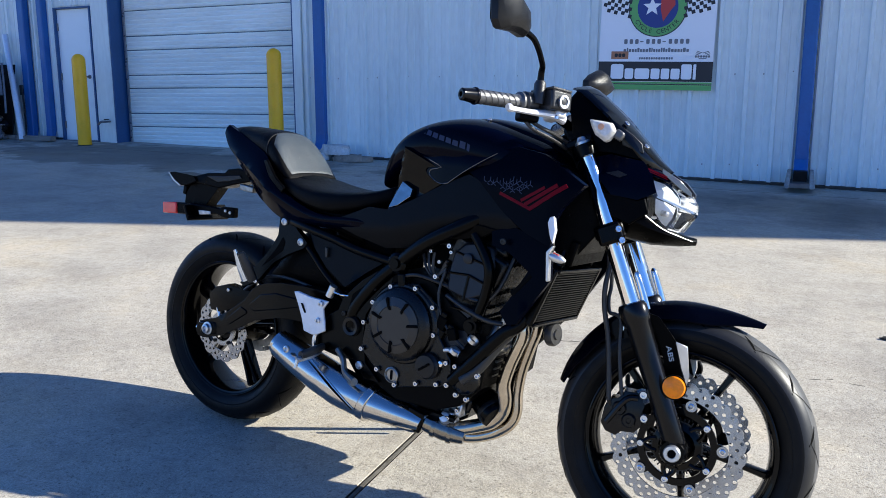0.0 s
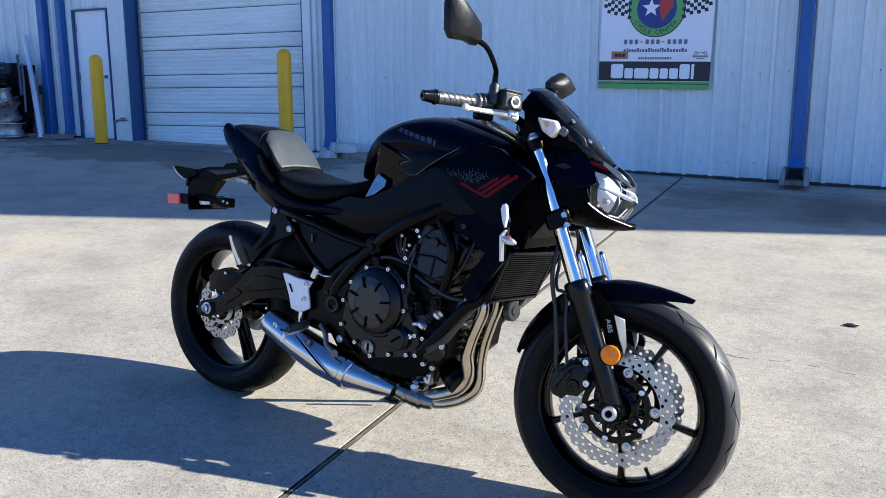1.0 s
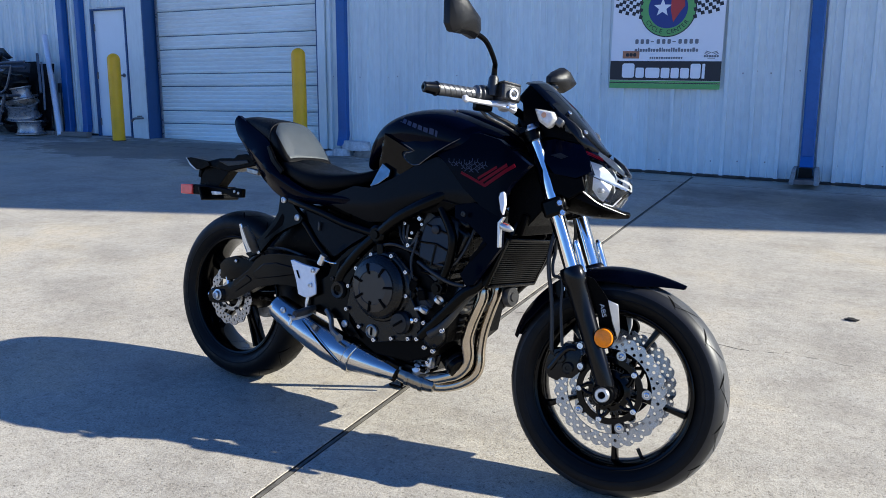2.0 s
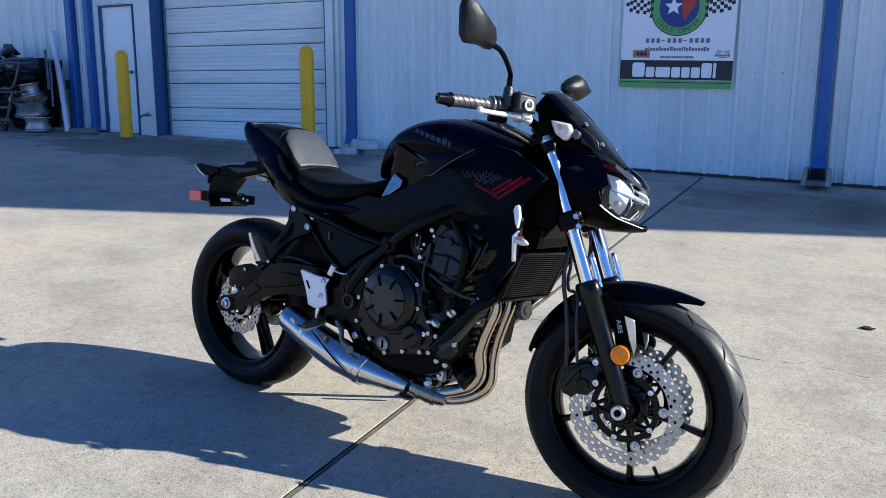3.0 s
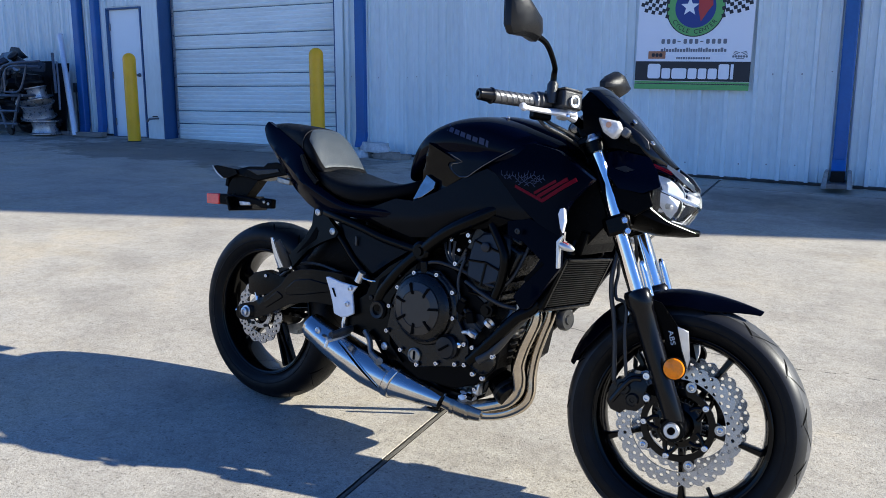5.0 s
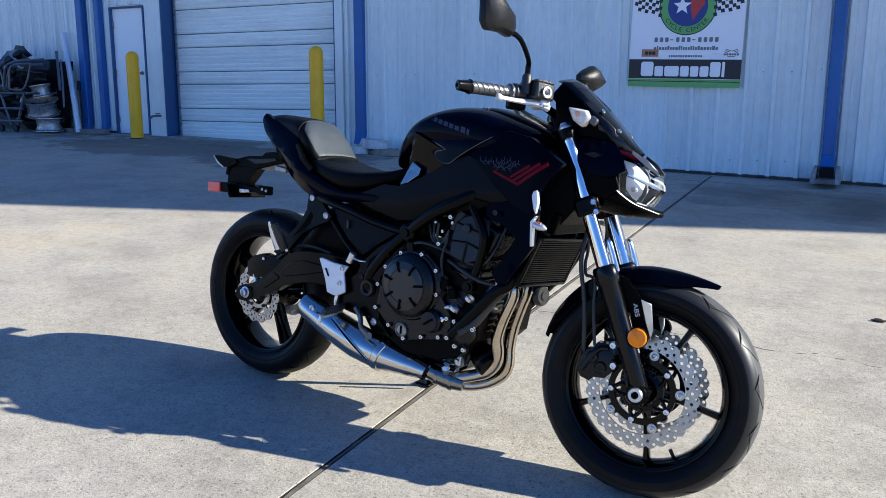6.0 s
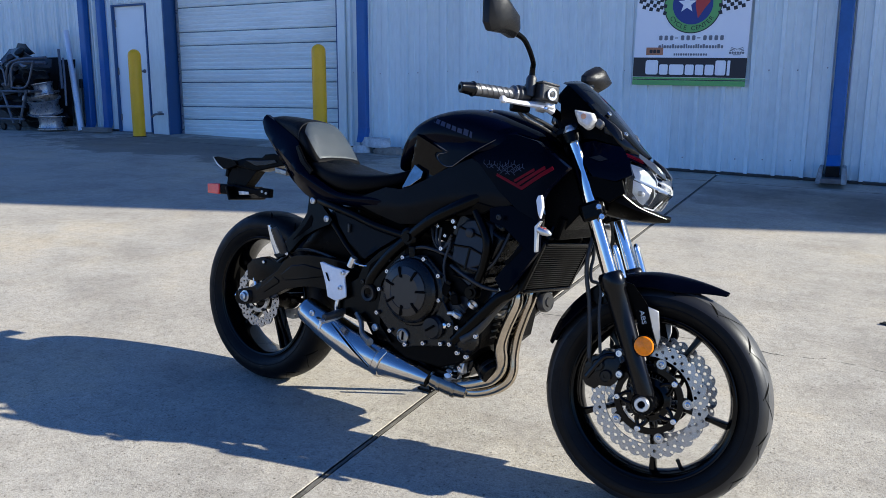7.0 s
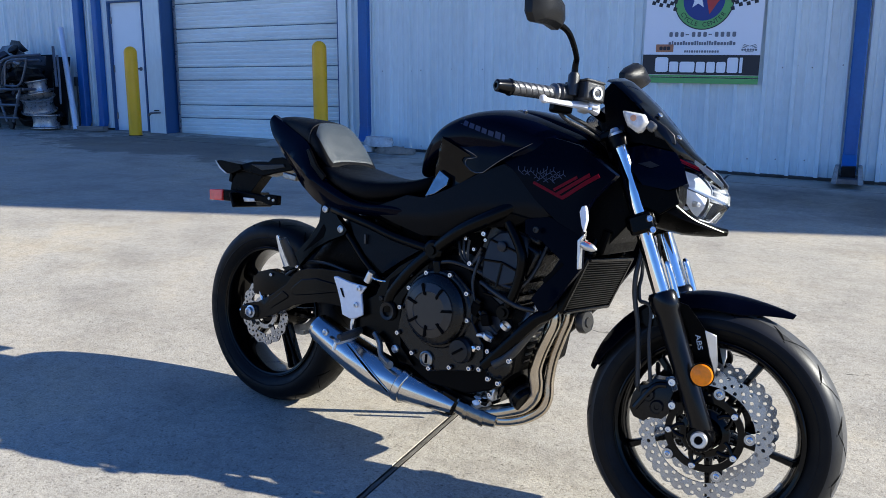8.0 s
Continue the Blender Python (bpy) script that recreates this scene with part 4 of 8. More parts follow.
def wheel_rim(u, v, z, r, w, rot, label):
    t = thing("car_wheel", label, "wheel", SCRAP @ pose(u, v, z, *rot), group="stacked scrap wheels")
    prof = [(r * 0.86, -w / 2), (r, -w / 2), (r, -w / 2 + 0.015), (r * 0.88, -w / 2 + 0.03), (r * 0.80, 0), (r * 0.88, w / 2 - 0.03), (r, w / 2 - 0.015), (r, w / 2), (r * 0.86, w / 2), (r * 0.76, 0)]
    part("rim", lathe(prof, (0, 0, 0), (0, 0, 1), 28, closed=True), M_GALV, t)
    g = lathe([(0.05, -0.02), (0.07, 0.0), (0.07, 0.03), (0, 0.035)], (0, 0, 0), (0, 0, 1), 16)
    for k in range(5):
        a = 72 * k
        g.join(box((r * 0.44 * math.cos(radians(a)), r * 0.44 * math.sin(radians(a)), 0.01), (r * 0.75, 0.05, 0.03), (0, 0, a)))
    part("spokes", g, M_GALV, t)


def scrap():
    wheel_rim(-9.77, -0.42, 0.12, 0.23, 0.22, (0, 0, 0), "dull alloy car wheel lying at the bottom of the scrap")
    wheel_rim(-9.88, -0.45, 0.40, 0.27, 0.24, (14, 8, 0), "dull alloy car wheel tilted on another wheel")
    wheel_rim(-9.90, -0.42, 0.66, 0.17, 0.20, (8, -6, 0), "small alloy wheel on top of the stack")
    # welded tube trolley
    t = placed(thing("metal_trolley", "welded grey steel tube trolley loaded with scrap", "trolley"), 0.30, SCRAP)
    bars = [[(-11.6, -0.75, 0.62), (-10.15, -0.75, 0.62)], [(-11.6, -0.75, 0.38), (-10.25, -0.75, 0.38)], [(-11.6, -0.75, 0.18), (-10.3, -0.75, 0.18)],
            [(-11.6, -0.2, 0.62), (-10.15, -0.2, 0.62)], [(-10.95, -0.75, 0.12), (-10.95, -0.75, 1.05)], [(-10.55, -0.75, 0.12), (-10.75, -0.75, 0.62)],
            [(-10.18, -0.75, 0.62), (-10.40, -0.75, 0.12)], [(-10.7, -0.7, 0.75), (-10.55, -0.7, 1.08), (-9.85, -0.6, 1.14)], [(-10.62, -0.72, 0.72), (-10.45, -0.72, 1.02), (-9.85, -0.62, 1.06)],
            [(-10.12, -0.75, 0.62), (-10.12, -0.2, 0.62)], [(-11.3, -0.75, 0.12), (-11.3, -0.75, 1.0)], [(-11.35, -0.75, 1.0), (-10.9, -0.75, 1.0)],
            [(-9.78, -0.4, 0.66), (-9.92, -0.3, 1.28)]]
    for b in bars:
        part("tube", tube(b, 0.021, 8, 4), M_TUBE, t)
    for u in (-11.3, -10.8, -10.45):
        part("castor", lathe([(0.055, -0.018), (0.06, 0), (0.055, 0.018)], (u, -0.75, 0.06), (0, 1, 0), 14), M_SCRAPBLACK, t)
    g = Geo()
    for i in range(4):
        g.join(box((-11.15, -0.76, 0.24 + 0.1 * i), (0.34, 0.02, 0.025)))
    for i in range(3):
        g.join(box((-11.28 + 0.13 * i, -0.77, 0.62), (0.03, 0.02, 0.34)))
    part("grille", g, M_RUST, t)

    def lump(name, u, v, z, s, seed, mat, label, cat):
        bm = bmesh.new()
        bmesh.ops.create_icosphere(bm, subdivisions=3, radius=1)
        for q in bm.verts:
            n = noise.noise(q.co * 1.7 + Vector((seed, 0, 0))) * 0.45 + noise.noise(q.co * 4 + Vector((seed, 3, 0))) * 0.2
            q.co = q.co * (1 + n)
            q.co = Vector((q.co.x * s[0], q.co.y * s[1], q.co.z * s[2]))
        bm.verts.index_update()
        g2 = Geo().add([q.co.copy() for q in bm.verts], [tuple(q.index for q in f.verts) for f in bm.faces])
        bm.free()
        ob = part(name, g2, mat, None, label, angle=22, category=cat)
        ob.matrix_world = SCRAP @ pose(u, v, z)
    lump("engine_block", -10.15, -0.40, 0.82, (0.32, 0.25, 0.17), 2, M_SCRAPBLACK, "black greasy engine part on the trolley", "engine part")
    lump("scrap_casting", -10.75, -0.45, 0.85, (0.45, 0.25, 0.24), 9, M_SCRAPBLACK, "dark tangled bundle of scrap on the trolley", "scrap")
    lump("scrap_casting", -10.50, -0.45, 0.42, (0.42, 0.2, 0.16), 21, M_SCRAPBLACK, "dark bundle of scrap on the lower shelf", "scrap")
    lump("rubber_mat", -10.0, -0.3, 0.16, (0.5, 0.15, 0.14), 14, M_SCRAPBLACK, "black crumpled rubber behind the wheels", "scrap")
    # a dark sheet and two backing boards added to blacken the gaps behind, and more wheels and cast parts in the gaps
    for u, w, hh, lab in ((-9.72, 0.34, 1.14, "dark metal sheet leaning on the wall behind the wheels"), (-10.35, 0.86, 1.18, "black backing board added for the scrap's dark gaps"), (-11.25, 0.90, 1.12, "wide black backing board added to darken the scrap's gaps")):
        ob = part("leaning_sheet", box((0, 0, hh / 2), (w, 0.02, hh)), M_SCRAPBLACK, None, lab, bevel=0.003, category="metal sheet")
        ob.matrix_world = SCRAP @ pose(u, -0.22, 0.0, -8, 0, 0)
    frame_rail = placed(thing("steel_rack", "bent grey steel tube rack standing in the scrap", "metal rack"), 0.30, SCRAP)
    for bb in ([(-9.60, -0.5, 0.40), (-9.66, -0.44, 0.80), (-9.74, -0.38, 1.14)], [(-10.45, -0.8, 0.68), (-10.40, -0.8, 0.98), (-10.25, -0.8, 1.06), (-9.95, -0.75, 1.07)], [(-10.45, -0.8, 0.68), (-10.1, -0.8, 0.70), (-9.95, -0.76, 1.07)],
               [(-10.85, -0.8, 0.70), (-10.80, -0.8, 0.94), (-10.70, -0.8, 0.98), (-10.62, -0.8, 0.94), (-10.58, -0.8, 0.70)]):
        part("tube", tube(bb, 0.016, 8, 5), M_TUBE, frame_rail)
    rnd = random.Random(31)
    for k in range(26):
        u, z = rnd.uniform(-11.3, -10.0), rnd.uniform(0.14, 1.16)
        r = rnd.uniform(0.05, 0.13)
        kind = k % 3
        if kind == 0:
            g3 = lathe([(r * 0.5, -0.02), (r, -0.03), (r, 0.03), (r * 0.5, 0.02)], (0, 0, 0), (0, 1, 0), 18, closed=True)
        elif kind == 1:
            g3 = lathe([(r * 0.3, 0), (r * 0.45, 0.03), (r * 0.5, r), (r * 0.7, r + 0.02), (r * 0.7, r + 0.05), (0, r + 0.06)], (0, 0, 0), (0, 0, 1), 14)
        else:
            g3 = box((0, 0, 0), (r * 1.8, r, r * 0.8), taper=0.7).join(box((0, 0, r * 0.5), (r, r * 0.6, r * 0.5)))
        ob = part("scrap_piece", g3, (M_GALV, M_RUST, M_SCRAPGREY, M_SCRAPBLACK)[k % 4], None, "small cast metal piece caught in the scrap heap", bevel=0.006, category="scrap", group="small scrap pieces")
        ob.matrix_world = SCRAP @ pose(u, rnd.uniform(-0.66, -0.45), z, rnd.uniform(-60, 60), rnd.uniform(-60, 60), rnd.uniform(0, 180))
    # dented panel and fairing on top
    g = slab([(-11.1, 1.12), (-10.9, 1.30), (-10.55, 1.31), (-10.2, 1.16), (-9.85, 1.12), (-9.84, 0.98), (-10.4, 1.02), (-10.9, 1.04)], lambda x, z: -0.5 + 0.25 * (z - 1.1) + 0.06 * math.sin(x * 5), 0.02, 0.08)
    placed(part("bent_fairing", g, M_SCRAPGREY, None, "bent dark grey body panel lying on the scrap heap", category="body panel"), 0.22, SCRAP)
    g = slab([(-11.05, 1.05), (-10.85, 1.40), (-10.60, 1.38), (-10.35, 1.22), (-10.6, 1.16)], lambda x, z: -0.36 + 0.2 * (z - 1.1) - 0.05 * math.cos(x * 6), 0.03, 0.07)
    placed(part("bent_fairing", g, M_SCRAPBLACK, None, "black broken body panel on top of the scrap", category="body panel"), 0.22, SCRAP)
    ob = part("metal_pole", lathe([(0.042, 0), (0.042, 1.56), (0.037, 1.562), (0.037, 1.50)], (0, 0, 0), (0, 0, 1), 14), M_WHITEALU, None, "bright metal pole leaning against the wall", category="pole")
    ob.matrix_world = on_floor(-8.95, -0.40, -9.8, -18, 0, 0.012)
    ob = part("timber_beam", box((0, 0, 0.035), (0.62, 0.10, 0.07)), M_WOOD, None, "grey weathered timber beam on the slab", bevel=0.008, category="timber")
    ob.matrix_world = on_floor(-8.74, -0.35, 0, 0, 4)
    ob = part("timber_beam", box((0, 0, 0.03), (0.34, 0.09, 0.06)), M_WOOD, None, "short grey timber offcut by the door", bevel=0.008, category="timber")
    ob.matrix_world = on_floor(-9.27, -0.33, 0, 0, -5)
    t = placed(thing("wall_box", "small rusty electrical box on the metal wall", "electrical box"), 0.34)
    part("case", box((-9.62, -0.05, 0.94), (0.06, 0.05, 0.14)), M_RUST, t, bevel=0.004)
    part("conduit", tube([(-9.62, -0.05, 0.25), (-9.62, -0.05, 0.88)], 0.012, 8, 2), M_RUST, t)


scrap()


# ---- the motorcycle ----
# own axes: x forward, y to its left, z up, the rear axle over the origin
BIKE = YARD @ pose(-1.3085, 1.934, 0, -7.337, 0, -8.9)
bike = thing("motorcycle", "black naked sport motorcycle leaning on its side stand on concrete", "motorcycle", BIKE)
RAKE, STEER = radians(24), radians(8.0)
HEAD = Vector((1.51, 0, 0))
S = Matrix.Translation(HEAD) @ Matrix.Rotation(STEER, 4, Vector((-math.sin(RAKE), 0, math.cos(RAKE)))) @ Matrix.Translation(-HEAD)
FA = Vector((1.437, 0.0, 0.294))
RA = Vector((0, 0.022, 0.3045))
RIGHT = (0, -1, 0)


def tyre_geo(c, r, half, rim, seg=96):
    d = r - rim
    prof = [(rim - 0.004, -half * 0.72), (rim + 0.010, -half * 0.82), (rim + d * 0.22, -half * 0.95), (rim + d * 0.45, -half), (rim + d * 0.62, -half * 0.97),
            (rim + d * 0.78, -half * 0.84), (rim + d * 0.90, -half * 0.60), (rim + d * 0.975, -half * 0.31)]
    prof = prof + [(r, 0)] + [(a, -b) for a, b in reversed(prof)]
    g = lathe(prof, c, (0, 1, 0), seg, closed=True)
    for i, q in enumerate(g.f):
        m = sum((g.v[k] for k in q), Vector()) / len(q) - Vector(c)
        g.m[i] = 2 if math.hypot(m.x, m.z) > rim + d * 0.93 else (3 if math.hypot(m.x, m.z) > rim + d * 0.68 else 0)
    # moulded line and swept tread cuts
    for s in (-1, 1):
        g.join(lathe([(rim + d * 0.30, s * half * 0.972), (rim + d * 0.32, s * half * 0.994), (rim + d * 0.34, s * half * 0.986)], c, (0, 1, 0), seg, caps=False))
        n = 15
        for k in range(n):
            a0 = 2 * math.pi * (k + (0.5 if s > 0 else 0)) / n
            for cut in range(2):
                v = []
                m = 7
                for i in range(m):
                    t = i / (m - 1)
                    y = half * (0.18 + 0.62 * t) if cut == 0 else half * (0.45 + 0.42 * t)
                    rr = float(np.interp(y, [0, half * 0.31, half * 0.60, half * 0.84, half * 0.97], [r, rim + d * 0.975, rim + d * 0.90, rim + d * 0.78, rim + d * 0.62])) + 0.0006
                    a = a0 + (0.02 + 0.20 * t ** 1.3 if cut == 0 else 0.21 + 0.13 * (1 - t))
                    wd = (0.0022 if cut == 0 else 0.0048) * math.sin(math.pi * (0.12 + 0.76 * t)) / r
                    for e in (-wd, wd):
                        v.append(Vector(c) + Vector((rr * math.cos(a + e), s * y, rr * math.sin(a + e))))
                g.add(v, [(2 * i, 2 * i + 1, 2 * i + 3, 2 * i + 2) for i in range(m - 1)], 1)
    return g


def rim_geo(c, rim, half, seg=72):
    prof = [(rim + 0.004, -half), (rim + 0.006, -half + 0.006), (rim - 0.002, -half + 0.012), (rim - 0.008, -half * 0.55), (rim - 0.012, 0), (rim - 0.008, half * 0.55), (rim - 0.002, half - 0.012),
            (rim + 0.006, half - 0.006), (rim + 0.004, half), (rim - 0.006, half - 0.003), (rim - 0.010, half - 0.010), (rim - 0.017, half * 0.4), (rim - 0.020, 0), (rim - 0.017, -half * 0.4), (rim - 0.010, -half + 0.010), (rim - 0.006, -half + 0.003)]
    return lathe(prof, c, (0, 1, 0), seg, closed=True)


def spoke_geo(c, ang, r0, r1, w, dy):
    """A cast spoke that narrows in the middle and flares into hub and rim."""
    rings = []
    for t in np.linspace(0, 1, 9):
        r = r0 + (r1 - r0) * t
        ww = w * (1.25 - 1.5 * t + 1.25 * t * t)
        th = 0.020 - 0.006 * t
        yy = dy * (1 - t) ** 2
        q = []
        for e, h in ((-1, -0.6), (-0.6, -1), (0.6, -1), (1, -0.6), (1, 0.6), (0.6, 1), (-0.6, 1), (-1, 0.6)):
            a = ang + e * ww / 2 / max(r, 0.03)
            q.append(Vector(c) + Vector((r * math.cos(a), yy + h * th, r * math.sin(a))))
        rings.append(q)
    return ring_loft(rings)


def petal_disc(c, r_in, r_out, thick, y, lobes=30, rows=3, seg=60, wave=0.0035):
    """A wavy brake disc with real drilled holes, both faces."""
    g = Geo()
    edge = lambda a: r_out - wave + wave * abs(math.cos(a * lobes / 2)) * 2 - wave
    place = lambda r, a, yy: Vector(c) + Vector((r * math.cos(a), yy, r * math.sin(a)))
    for i in range(seg):
        a0, a1 = 2 * math.pi * i / seg, 2 * math.pi * (i + 1) / seg
        for j in range(rows):
            def rad(t, a):
                k = (j + t) / rows
                return r_in + ((edge(a) if k > 0.99 else r_out - wave) - r_in) * k
            am = (a0 + a1) / 2
            ring = [(0, a0), (0.5, a0), (1, a0), (1, am), (1, a1), (0.5, a1), (0, a1), (0, am)]
            for side in (-1, 1):
                yy = y + side * thick / 2
                o = [place(rad(t, a), a, yy) for t, a in ring]
                if (i + j) % 2 == 0:
                    rc = (rad(0.5, am))
                    hr = 0.0046
                    h = []
                    for k in range(8):
                        t, a = ring[k]
                        d = Vector(((t - 0.5), (a - am) / (a1 - a0), 0)).normalized()
                        h.append(place(rc + hr * d.x, am + hr * d.y / rc, yy))
                    g.add(o + h, [(k, (k + 1) % 8, (k + 1) % 8 + 8, k + 8) for k in range(8)])
                    if side == -1:
                        h2 = [q + Vector((0, thick, 0)) for q in h]
                        g.add(h + h2, [(k, (k + 1) % 8, (k + 1) % 8 + 8, k + 8) for k in range(8)])
                else:
                    g.add(o, [tuple(range(8))])
        for t0, j in ((0.0, 0), (1.0, rows - 1)):
            k = 0 if t0 == 0 else 1
            am = (a0 + a1) / 2
            for b0, b1 in ((a0, am), (am, a1)):
                ra, rb = (r_in, r_in) if k == 0 else (edge(b0), edge(b1))
                g.add([place(ra, b0, y - thick / 2), place(rb, b1, y - thick / 2), place(rb, b1, y + thick / 2), place(ra, b0, y + thick / 2)], [(0, 1, 2, 3)])
    return g


# rear wheel
rear = part("rear_wheel", rim_geo(RA, 0.210, 0.063), M_RIM, bike, "gloss black cast rim")
part("tyre", tyre_geo(RA, 0.3035, 0.075, 0.214), [M_RUBBER, M_GROOVE, M_RUBBER, M_RUBBER], rear, "black sport tyre with swept tread cuts", angle=50)
for k in range(5):
    for e in (-0.10, 0.10):
        part("spoke", spoke_geo(RA, radians(72 * k - 66) + e * 0.0 + (e * 0.9), 0.045, 0.194, 0.018, 0.0), M_RIM, rear)
part("rim_lip", lathe([(0.2080, -0.0625), (0.2105, -0.0640), (0.2130, -0.0625), (0.2105, -0.0610)], RA, (0, 1, 0), 72, closed=True), M_RIM, rear, "gloss black outer lip of the rim")
part("hub", lathe([(0.0, -0.070), (0.032, -0.070), (0.045, -0.058), (0.05, -0.03), (0.055, 0.0), (0.06, 0.05), (0.06, 0.075), (0.0, 0.08)], RA, (0, 1, 0), 28), M_FRAME, rear)
part("brake_disc", petal_disc(RA, 0.072, 0.107, 0.005, -0.078, 14, 3, 42, 0.004), M_DISC, rear, "drilled wavy steel brake disc", angle=30)
part("disc_carrier", lathe([(0.040, -0.081), (0.054, -0.081), (0.054, -0.074), (0.040, -0.074)], RA, (0, 1, 0), 24, closed=True), M_DISC, rear, "steel disc centre")
for k in range(5):
    a = radians(72 * k + 20)
    part("carrier_arm", box(RA + Vector((0.063 * math.cos(a), -0.077, 0.063 * math.sin(a))), (0.034, 0.006, 0.018), (0, -math.degrees(a), 0)), M_DISC, rear)
for k in range(5):
    a = radians(72 * k + 20)
    part("disc_bolt", bolt_head(RA + Vector((0.051 * math.cos(a), -0.081, 0.051 * math.sin(a))), RIGHT, 0.006, 0.005), M_BLACKBOLT, rear)
part("sprocket", lathe([(0.060, 0.083), (0.098, 0.083), (0.098, 0.091), (0.060, 0.091)], RA, (0, 1, 0), 46, closed=True), M_CHAIN, rear, "steel chain sprocket")

# front wheel, turned with the steering
front = part("front_wheel", rim_geo(FA, 0.210, 0.050).moved(S), M_RIM, bike, "gloss black cast rim")
# paler tread and shoulder rubber paints in sunlight; the rear tyre stays black
part("tyre", tyre_geo(FA, 0.292, 0.058, 0.216).moved(S), [M_RUBBER, M_GROOVE, M_TREAD, M_SHOULDER], front, "black sport tyre with swept tread cuts", angle=50)
for k in range(5):
    part("spoke", spoke_geo(FA, radians(72 * k + 61), 0.04, 0.194, 0.018, 0.0).moved(S), M_RIM, front)
part("rim_lip", lathe([(0.2080, -0.0495), (0.2105, -0.0510), (0.2130, -0.0495), (0.2105, -0.0480)], FA, (0, 1, 0), 72, closed=True).moved(S), M_RIM, front, "gloss black outer lip of the rim")
part("hub", lathe([(0.0, -0.07), (0.028, -0.07), (0.038, -0.055), (0.036, 0.0), (0.038, 0.055), (0.028, 0.07), (0.0, 0.07)], FA, (0, 1, 0), 28).moved(S), M_FRAME, front)
for s in (-1, 1):
    part("brake_disc", petal_disc(FA, 0.112, 0.149, 0.005, s * 0.066).moved(S), M_DISC, front, "drilled wavy steel brake disc", angle=30)
    # carrier: inner ring, broad bolt ring and curved arms between them
    g = lathe([(0.040, s * 0.066), (0.054, s * 0.062), (0.054, s * 0.054), (0.040, s * 0.056)], FA, (0, 1, 0), 28, closed=True)
    g.join(lathe([(0.073, s * 0.0650), (0.0885, s * 0.0650), (0.0885, s * 0.0575), (0.073, s * 0.0575)], FA, (0, 1, 0), 48, closed=True))
    part("disc_carrier", g.moved(S), M_RIM, front, "black spidered disc carrier")
    for k in range(5):
        a0 = radians(72 * k + 41.8)
        for turn in (-1, 1):
            pts = [FA + Vector((r * math.cos(a0 + turn * b), s * 0.061, r * math.sin(a0 + turn * b))) for r, b in ((0.048, 0.30), (0.060, 0.20), (0.072, 0.05), (0.082, -0.06))]
            part("carrier_arm", tube(pts, [0.0062, 0.0055, 0.0055, 0.0070], 8, 3).moved(S), M_RIM, front)
        a = radians(72 * k + 5.6)
        o = FA + Vector((0.0985 * math.cos(a), 0, 0.0985 * math.sin(a)))
        part("disc_tab", lathe([(0.0, s * 0.0640), (0.0125, s * 0.0640), (0.0125, s * 0.0684), (0.0, s * 0.0684)], o, (0, 1, 0), 16).moved(S), M_DISC, front)
        part("carrier_lobe", lathe([(0.0, s * 0.0575), (0.0150, s * 0.0575), (0.0150, s * 0.0638), (0.0, s * 0.0638)], FA + Vector((0.090 * math.cos(a), 0, 0.090 * math.sin(a))), (0, 1, 0), 16).moved(S), M_RIM, front)
        part("disc_rivet", lathe([(0.0034, s * 0.0680), (0.0070, s * 0.0680), (0.0070, s * 0.0705), (0.0042, s * 0.0712), (0.0034, s * 0.0700)], o, (0, 1, 0), 16, closed=True).moved(S), M_BOLT, front, "hollow steel disc rivet")
        a = radians(72 * k + 41.8)
        part("disc_bolt", bolt_head(FA + Vector((0.0800 * math.cos(a), s * 0.066, 0.0800 * math.sin(a))), (0, s, 0), 0.0082, 0.006).moved(S), M_BOLT, front)
g = lathe([(0.051, -0.062), (0.056, -0.062), (0.056, -0.052), (0.051, -0.052)], FA, (0, 1, 0), 40, closed=True)
for k in range(40):
    a = 2 * math.pi * k / 40
    g.join(box(FA + Vector((0.060 * math.cos(a), -0.057, 0.060 * math.sin(a))), (0.009, 0.002, 0.003), (0, -math.degrees(a), 0)))
part("sensor_ring", g.moved(S), M_BLACKBOLT, front)
a = radians(-61.5)
part("valve", tube([FA + Vector((0.194 * math.cos(a), 0, 0.194 * math.sin(a))), FA + Vector((0.170 * math.cos(a), -0.004, 0.170 * math.sin(a)))], 0.0052, 8, 2).moved(S), M_BLACKBOLT, front)
a = radians(-29.5)
part("balance_weight", box(FA + Vector((0.190 * math.cos(a), -0.012, 0.190 * math.sin(a))), (0.005, 0.014, 0.020), (0, 29.5, 0)).moved(S), M_SILVER, front, bevel=0.001)

# fork, turned with the steering
UP = Vector((-math.sin(RAKE), 0, math.cos(RAKE)))


def leg(z, y, fwd=0.0):
    """A point on the fork leg at height z."""
    return Vector((1.420 - (z - 0.297) * math.tan(RAKE) + fwd, y, z))


